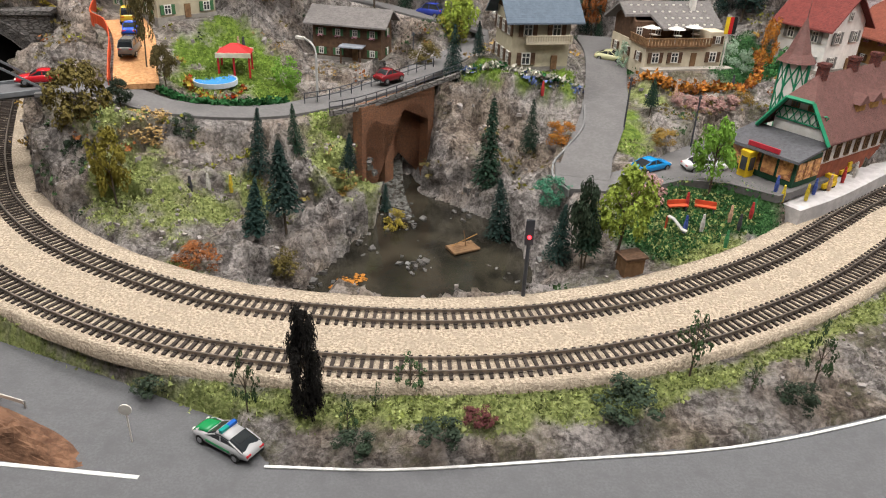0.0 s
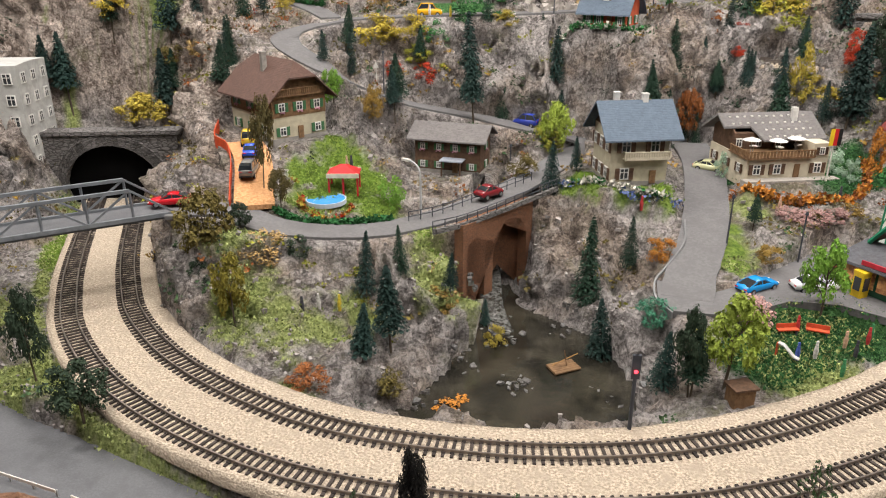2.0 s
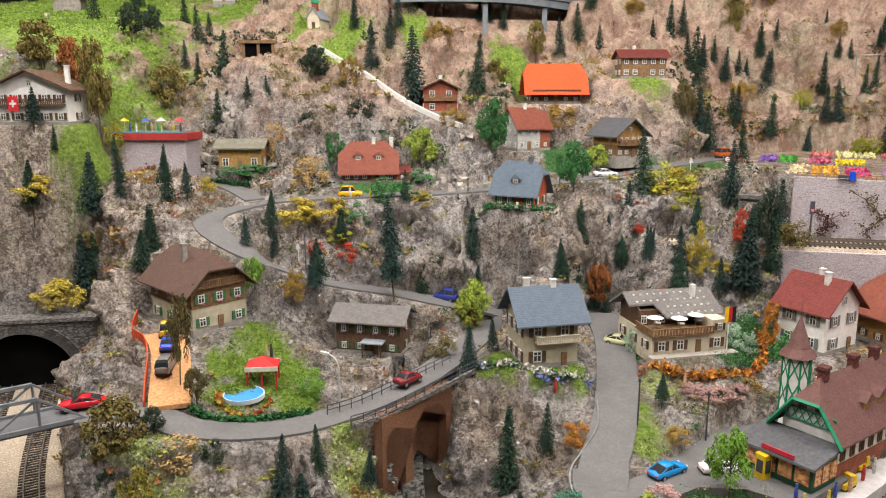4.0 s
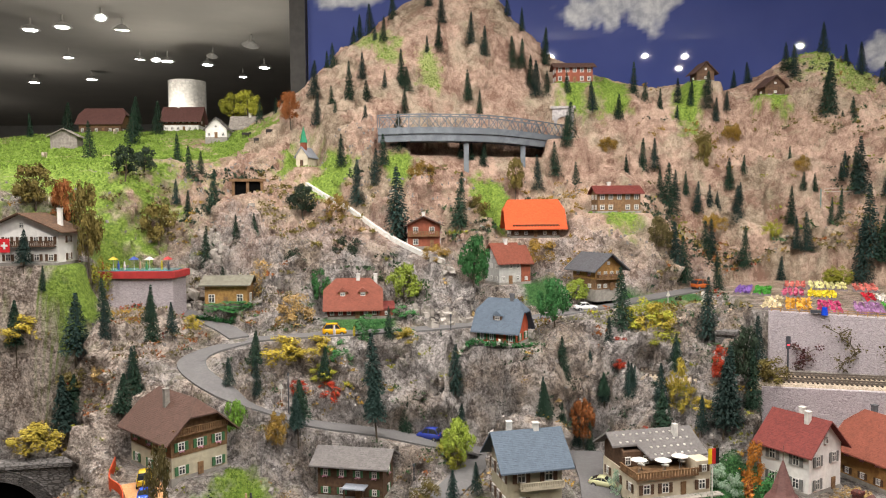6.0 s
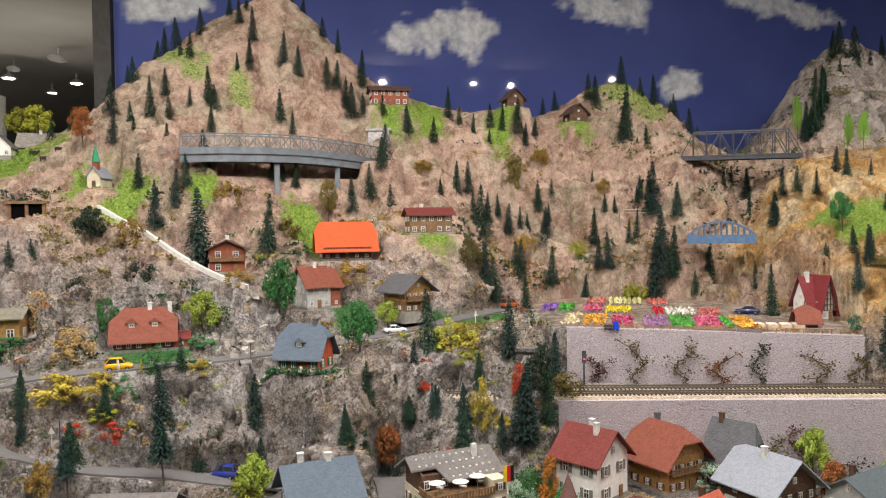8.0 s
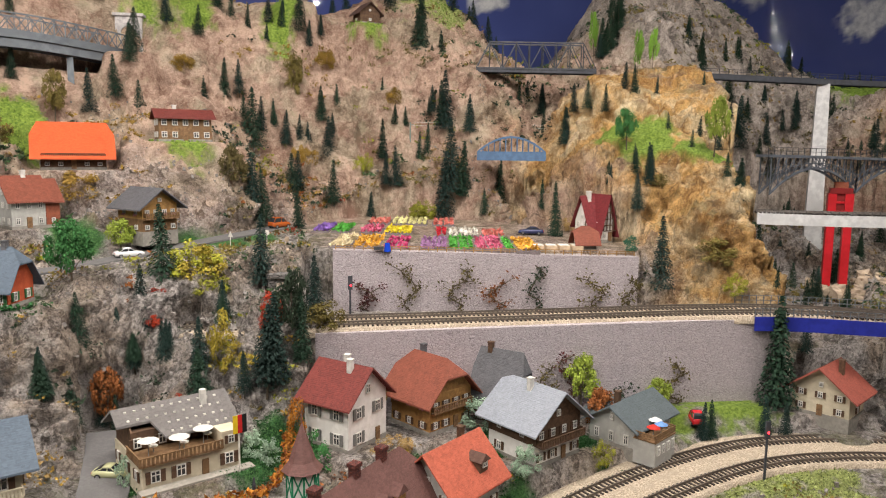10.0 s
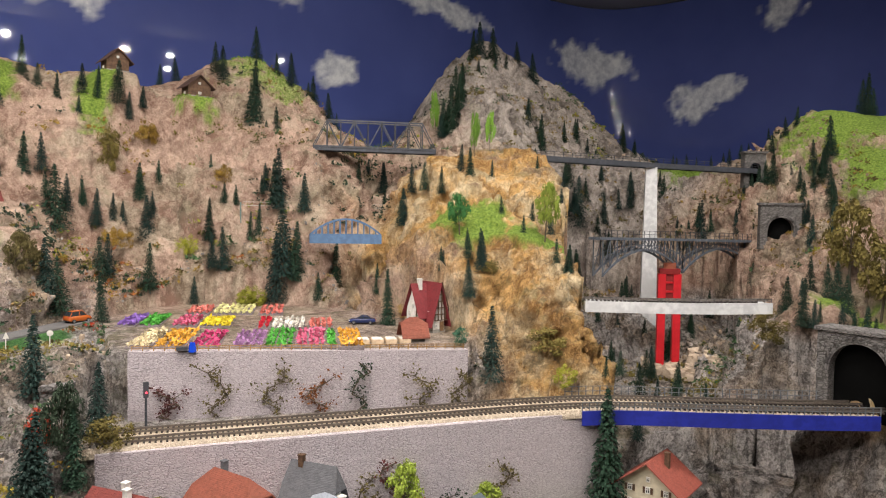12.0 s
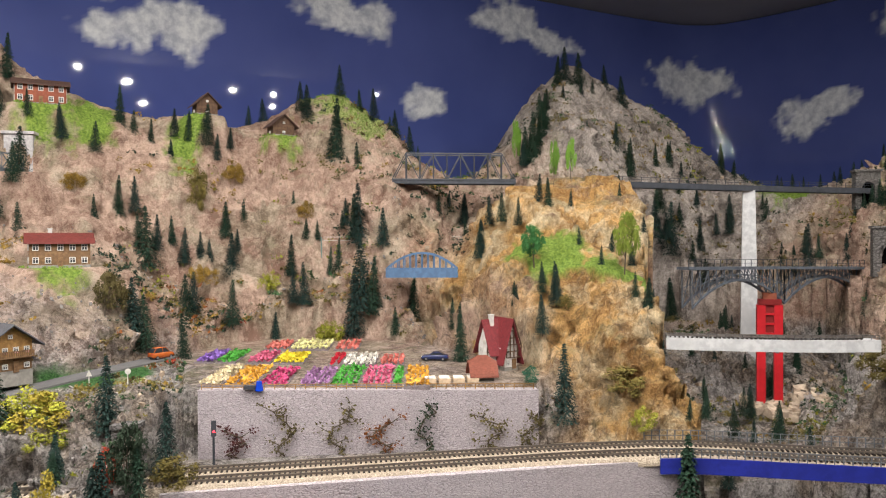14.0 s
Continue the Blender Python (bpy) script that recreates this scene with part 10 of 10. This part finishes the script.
def earth_mound():
    bm = bmesh.new()
    outline = spline([(-0.64, 0.34, 0), (-0.56, 0.372, 0), (-0.495, 0.366, 0), (-0.419, 0.342, 0), (-0.363, 0.312, 0), (-0.345, 0.29, 0), (-0.42, 0.295, 0), (-0.50, 0.302, 0), (-0.62, 0.312, 0), (-0.64, 0.34, 0)], 90)
    mid = np.array((-0.50, 0.332, 0))
    rings = []
    for k in range(25):
        f = k / 25
        ring = [mid + (p - mid) * (1 - f) for p in outline[:-1]]
        rings.append([bm.verts.new((q[0], q[1], -0.0295 + min(1, f * 3) * (0.016 + 0.010 * noise.noise(q * 35) + 0.007 * noise.noise(q * 110)))) for q in ring])
    n = len(rings[0])
    for a, b in zip(rings, rings[1:]):
        for k in range(n):
            bm.faces.new((a[k], a[(k + 1) % n], b[(k + 1) % n], b[k]))
    bm.faces.new(rings[-1])
    bmesh.ops.recalc_face_normals(bm, faces=bm.faces)
    return bm


tagged(finish("earth_bank", earth_mound(), EARTH), "bare reddish-brown earth bank between two roads", "earth bank", kind="structure")


def guard_rail(line, n):
    top = thing("guard_rail", "white roadside guard rail on short posts", "guard rail", "guard rails")
    seq = spline(line, n)
    part("rail", sweep(seq + (0, 0, 0.006), 0.0008, 0.0032), PALE, top)
    for p in seq[1::2]:
        part("post", box(bmesh.new(), p[0] - 0.0007, p[1] + 0.0005, p[2] - 0.001, p[0] + 0.0007, p[1] + 0.0018, p[2] + 0.0065), STEEL_POLE, top)


guard_rail(((-0.66, 0.507, -0.028), (-0.56, 0.465, -0.028), (-0.47, 0.424, -0.028)), 12)
guard_rail(((-0.572, 0.388, -0.028), (-0.51, 0.373, -0.028)), 6)
guard_rail(((-0.494, 0.369, -0.028), (-0.416, 0.345, -0.028)), 8)
line_a = spline(((-0.52, 0.299, -0.0278), (-0.408, 0.292, -0.0278), (-0.312, 0.286, -0.0278)), 20)
tagged(finish("trim", ribbon(offset_line(line_a, 0.0016), offset_line(line_a, -0.0016), 0.0006, 1), PAINT), "white painted line on the asphalt", "road marking", kind="structure")

# ---- upper terrace, mine and meadow ----
pool_wall = thing("pool_terrace", "grey stone pool terrace with a red rim", "terrace")
part("wall", box(bmesh.new(), -0.806, 1.295, 0.29, -0.652, 1.36, 0.372), STONE, pool_wall)
part("rim", box(bmesh.new(), -0.812, 1.289, 0.3725, -0.646, 1.366, 0.385), mat("rim_red", (0.42, 0.04, 0.04), scale=60, rough=0.6), pool_wall, "dark red boarded rim")
part("deck", box(bmesh.new(), -0.802, 1.30, 0.3855, -0.656, 1.356, 0.387), mat("terrace_water", (0.12, 0.36, 0.40), scale=60, rough=0.15), pool_wall, "turquoise water basin")
for k, (u, c) in enumerate(((-0.775, "yellow"), (-0.735, "blue"), (-0.705, "white"), (-0.67, "red"))):
    par = empty("parasol", pose(u, 1.318, 0.3872), c + " parasol on the pool terrace", "parasol", "pool parasols")
    part("pole", tube(bmesh.new(), (0, 0, 0), (0, 0, 0.022), 0.0006, 0.0005, 6), PALE, par)
    part("canopy", tube(bmesh.new(), (0, 0, 0.019), (0, 0, 0.025), 0.010, 0.0008, 9), mat("figure_" + c, FIGURE[c], scale=60, rough=0.7), par)
for k in range(7):
    figurine(-0.79 + k * 0.021, 1.306 + 0.02 * (k % 2), 0.3872, shades[k], 0.016)
swiss = empty("flag", pose(-0.905, 1.192, 0.44), "red flag with a white cross on the guesthouse", "flag")
part("cloth", box(bmesh.new(), -0.009, -0.0006, -0.012, 0.009, 0.0004, 0.012), mat("flag_red", (0.60, 0.02, 0.03), scale=60, rough=0.7), swiss)
part("cross", prism(bmesh.new(), [(-0.0018, -0.006), (0.0018, -0.006), (0.0018, -0.0018), (0.006, -0.0018), (0.006, 0.0018), (0.0018, 0.0018), (0.0018, 0.006), (-0.0018, 0.006), (-0.0018, 0.0018), (-0.006, 0.0018), (-0.006, -0.0018), (-0.0018, -0.0018)], 0.0007, 0.0012, pose(0, 0, 0, 90, 0, 0)), WHITE, swiss)
mine = empty("mine_entrance", pose(-0.592, 1.585, 0.535, 0, 0, 4), "dark timber-framed mine entrance in the slope", "mine entrance")
# black slab for the darkness of the mine, no cavity behind it
part("opening", box(bmesh.new(), -0.03, 0.004, -0.005, 0.03, 0.012, 0.028), BLACK, mine)
for u in (-0.032, 0.0, 0.032):
    part("post", box(bmesh.new(), u - 0.003, 0, -0.008, u + 0.003, 0.005, 0.028), WOOD_MID, mine)
part("lintel", box(bmesh.new(), -0.040, -0.004, 0.028, 0.040, 0.012, 0.034), WOOD_MID, mine)
for px_, py_, c in ((-0.64, 1.85, 0), (-0.61, 1.86, 0), (-0.72, 2.02, 0), (-0.67, 1.93, 0), (-1.196, 2.236, 1), (-1.13, 1.72, 1)):
    cow = finish("animal_figurine", bmesh.new(), mat("cow_hide" if c == 0 else "pale_hide", (0.03, 0.025, 0.022) if c == 0 else (0.62, 0.52, 0.42), scale=120, rough=0.7))
    bm = bmesh.new()
    box(bm, -0.010, -0.003, 0.007, 0.009, 0.003, 0.014)
    box(bm, 0.0088, -0.002, 0.010, 0.0145, 0.002, 0.0155)
    for u in (-0.008, 0.007):
        for v in (-0.002, 0.002):
            box(bm, u - 0.001, v - 0.0009, -0.001, u + 0.001, v + 0.0009, 0.0072)
    bm.to_mesh(cow.data)
    bm.free()
    cow.matrix_world = pose(px_, py_, base_height(px_, py_) + 0.001, 0, 0, 20 + 80 * c)
    tagged(cow, ("black cow" if c == 0 else "pale horse") + " figurine grazing on the meadow", "animal figurine", "meadow animals")


def dormer(x, y, z, rot, u, v, zz, walls, roof, label):
    """A small gabled dormer on a roof slope."""
    top = empty("dormer_window", pose(x, y, z, 0, 0, rot) @ pose(u, v, zz), label, "dormer")
    part("wall", box(bmesh.new(), -0.008, 0, -0.006, 0.008, 0.018, 0.008), walls, top)
    part("roof", prism(bmesh.new(), [(-0.0105, 0.0075), (0.0105, 0.0075), (0, 0.0165)], -0.020, 0.003, pose(0, 0, 0, 90, 0, 0)), roof, top)
    add_window(top, pose(0, -0.0008, 0), 0.009, 0.007)


dormer(-0.083, 1.225, 0.262, -26, 0.036, 0.004, 0.042, WOOD_DARK, ROOF_BLUE, "dark timber dormer on the slate-blue roof")
for u in (0.028, 0.066):
    dormer(-0.363, 1.303, 0.293, 7, u, 0.010, 0.042, WOOD_GOLD, ROOF_TILE, "timber dormer on the terracotta roof")
house("lean-to shed with a terracotta roof", -0.267, 1.3155, 7, 0.026, 0.04, 0.018, 0.010, REDWOOD, ROOF_RED, "x", 0.003, 0, None, (1, 1), 1, None, (0.006, 0.007), None, (), z=0.293, name="shed", category="shed", door=False)
pavilion = empty("party_tent", pose(-0.047, 1.168, base_height(-0.047, 1.168), 0, 0, -26), "white open party tent beside the red house", "tent")
for u in (-0.014, 0.014):
    for v in (-0.011, 0.011):
        part("leg", box(bmesh.new(), u - 0.001, v - 0.001, -0.003, u + 0.001, v + 0.001, 0.018), PALE, pavilion)
bm = bmesh.new()
box(bm, -0.017, -0.014, 0.018, 0.017, 0.014, 0.0205)
part("canopy", bm, PALE, pavilion)
barn_roof = empty("porch", pose(-0.326, 1.001, 0.073, 0, 0, -10), "pale tin porch roof on two posts", "porch")
part("roof", box(bmesh.new(), 0.044, -0.022, 0.022, 0.078, -0.001, 0.0238), ROOF_GREY, barn_roof)
for u in (0.047, 0.075):
    part("post", box(bmesh.new(), u - 0.001, -0.020, -0.012, u + 0.001, -0.018, 0.0218), WOOD_DARK, barn_roof)

# ---- half-timbering of the garden house ----
frame_house = thing("timber_framing", "dark timber framing on white plaster walls", "timber framing")
gm = pose(0.934, 1.205, 0.31, 0, 0, 4)
bars = [((0.03 * k / 4, -0.0012, 0.020), (0.03 * k / 4, -0.0012, 0.042 + 0.046 * (1 - abs(k / 2 - 1)) * 0.95)) for k in range(5)]
bars += [((0.015 * u, -0.0012, zz), (0.03 - 0.015 * u, -0.0012, zz)) for zz, u in ((0.0205, 0), (0.031, 0), (0.0425, 0), (0.054, 0.26), (0.066, 0.52), (0.077, 0.76))]
bars += [((0.0, -0.0012, 0.0425), (0.015, -0.0012, 0.0875)), ((0.03, -0.0012, 0.0425), (0.015, -0.0012, 0.0875))]
for a, b in bars:
    part("timber", beam(bmesh.new(), gm @ Vector(a), gm @ Vector(b), 0.0016, 0.0016), WOOD_DARK, frame_house)
gm = pose(0.908, 1.225, 0.31, 0, 0, 4)
for k in range(5):
    part("timber", beam(bmesh.new(), gm @ Vector((0.0062 * k, -0.0012, 0.018)), gm @ Vector((0.0062 * k, -0.0012, 0.039)), 0.0016, 0.0016), WOOD_DARK, frame_house)
for zz in (0.019, 0.029, 0.039):
    part("timber", beam(bmesh.new(), gm @ Vector((0, -0.0012, zz)), gm @ Vector((0.026, -0.0012, zz)), 0.0016, 0.0016), WOOD_DARK, frame_house)

# ---- garden extras ----
for k in range(4):
    fr = empty("cold_frame", pose(0.765 + k * 0.021, 1.168 - k * 0.008, 0.3085, 0, 0, -21), "cream wooden cold frame on the garden terrace", "cold frame", "cold frames")
    part("box", box(bmesh.new(), 0, 0, -0.002, 0.018, 0.026, 0.006), mat("cream_wood", (0.62, 0.47, 0.32), scale=120, rough=0.8), fr)
    part("lid", box(bmesh.new(), 0.0012, 0.0012, 0.006, 0.0168, 0.0248, 0.0072), PALE, fr)
barrow = empty("barrow", pose(0.512, 1.224, 0.3095, 0, 0, -20), "blue wheelbarrow with a dark tray", "barrow")
part("tray", box(bmesh.new(), -0.014, -0.005, 0.003, 0.002, 0.005, 0.008), STEEL_DARK, barrow)
part("sack", tube(bmesh.new(), (0.008, 0, 0.0), (0.008, 0, 0.014), 0.006, 0.004, 8), paint("azure", (0.01, 0.06, 0.55)), barrow, "blue sack")

# ---- ceiling spotlights of the room ----
SPOT_SHELL = mat("spot_shell", (0.72, 0.71, 0.68), scale=60, rough=0.4)
SPOT_GLOW = glow("spot_disc", (1.0, 0.96, 0.9), 14.0)
for px_, py_, tilt, big in ((-2.261, 3.921, 0, 1.0), (-1.971, 4.001, 8, 1.0), (-1.966, 3.749, -22, 0.7), (-1.379, 4.416, 30, 1.05), (-1.484, 5.123, 0, 1.0), (-2.223, 4.795, 6, 0.8), (-2.126, 4.821, -18, 0.7), (-2.067, 4.862, 0, 1.0), (-1.841, 4.995, 0, 1.0), (-1.718, 4.724, 35, 0.7),
                            (-1.741, 5.478, 0, 0.8), (-2.653, 4.71, 0, 0.8), (-2.467, 3.972, 0, 1.0), (-3.4, 5.6, 0, 1.0), (-2.9, 5.5, 0, 1.0)):
    spot = empty("ceiling_spotlight", pose(px_, py_, CEIL - 0.062, tilt, tilt * 0.6, 0) @ Matrix.Scale(big, 4), "hanging ceiling spotlight with a bright glowing disc", "spotlight", "ceiling spotlights")
    part("stem", tube(bmesh.new(), (0, 0, 0.012), (0, 0, 0.060 / big), 0.006, 0.006, 8), CEILING_PAINT, spot)
    part("reflector", tube(bmesh.new(), (0, 0, -0.006), (0, 0, 0.020), 0.052, 0.018, 20), SPOT_SHELL, spot)
    part("disc", tube(bmesh.new(), (0, 0, -0.009), (0, 0, -0.0062), 0.033, 0.036, 20), SPOT_GLOW, spot)
drum = empty("column", pose(-1.84, 4.6, 0.69), "white round column in the far room", "column")
part("shaft", tube(bmesh.new(), (0, 0, -1.5), (0, 0, 0.62), 0.115, 0.115, 28), PALE, drum)
dormer(0.466, 0.80, 0.045, 28, 0.050, 0.014, 0.056, WOOD_DARK, ROOF_BROWN, "brown dormer on the salmon-orange roof")
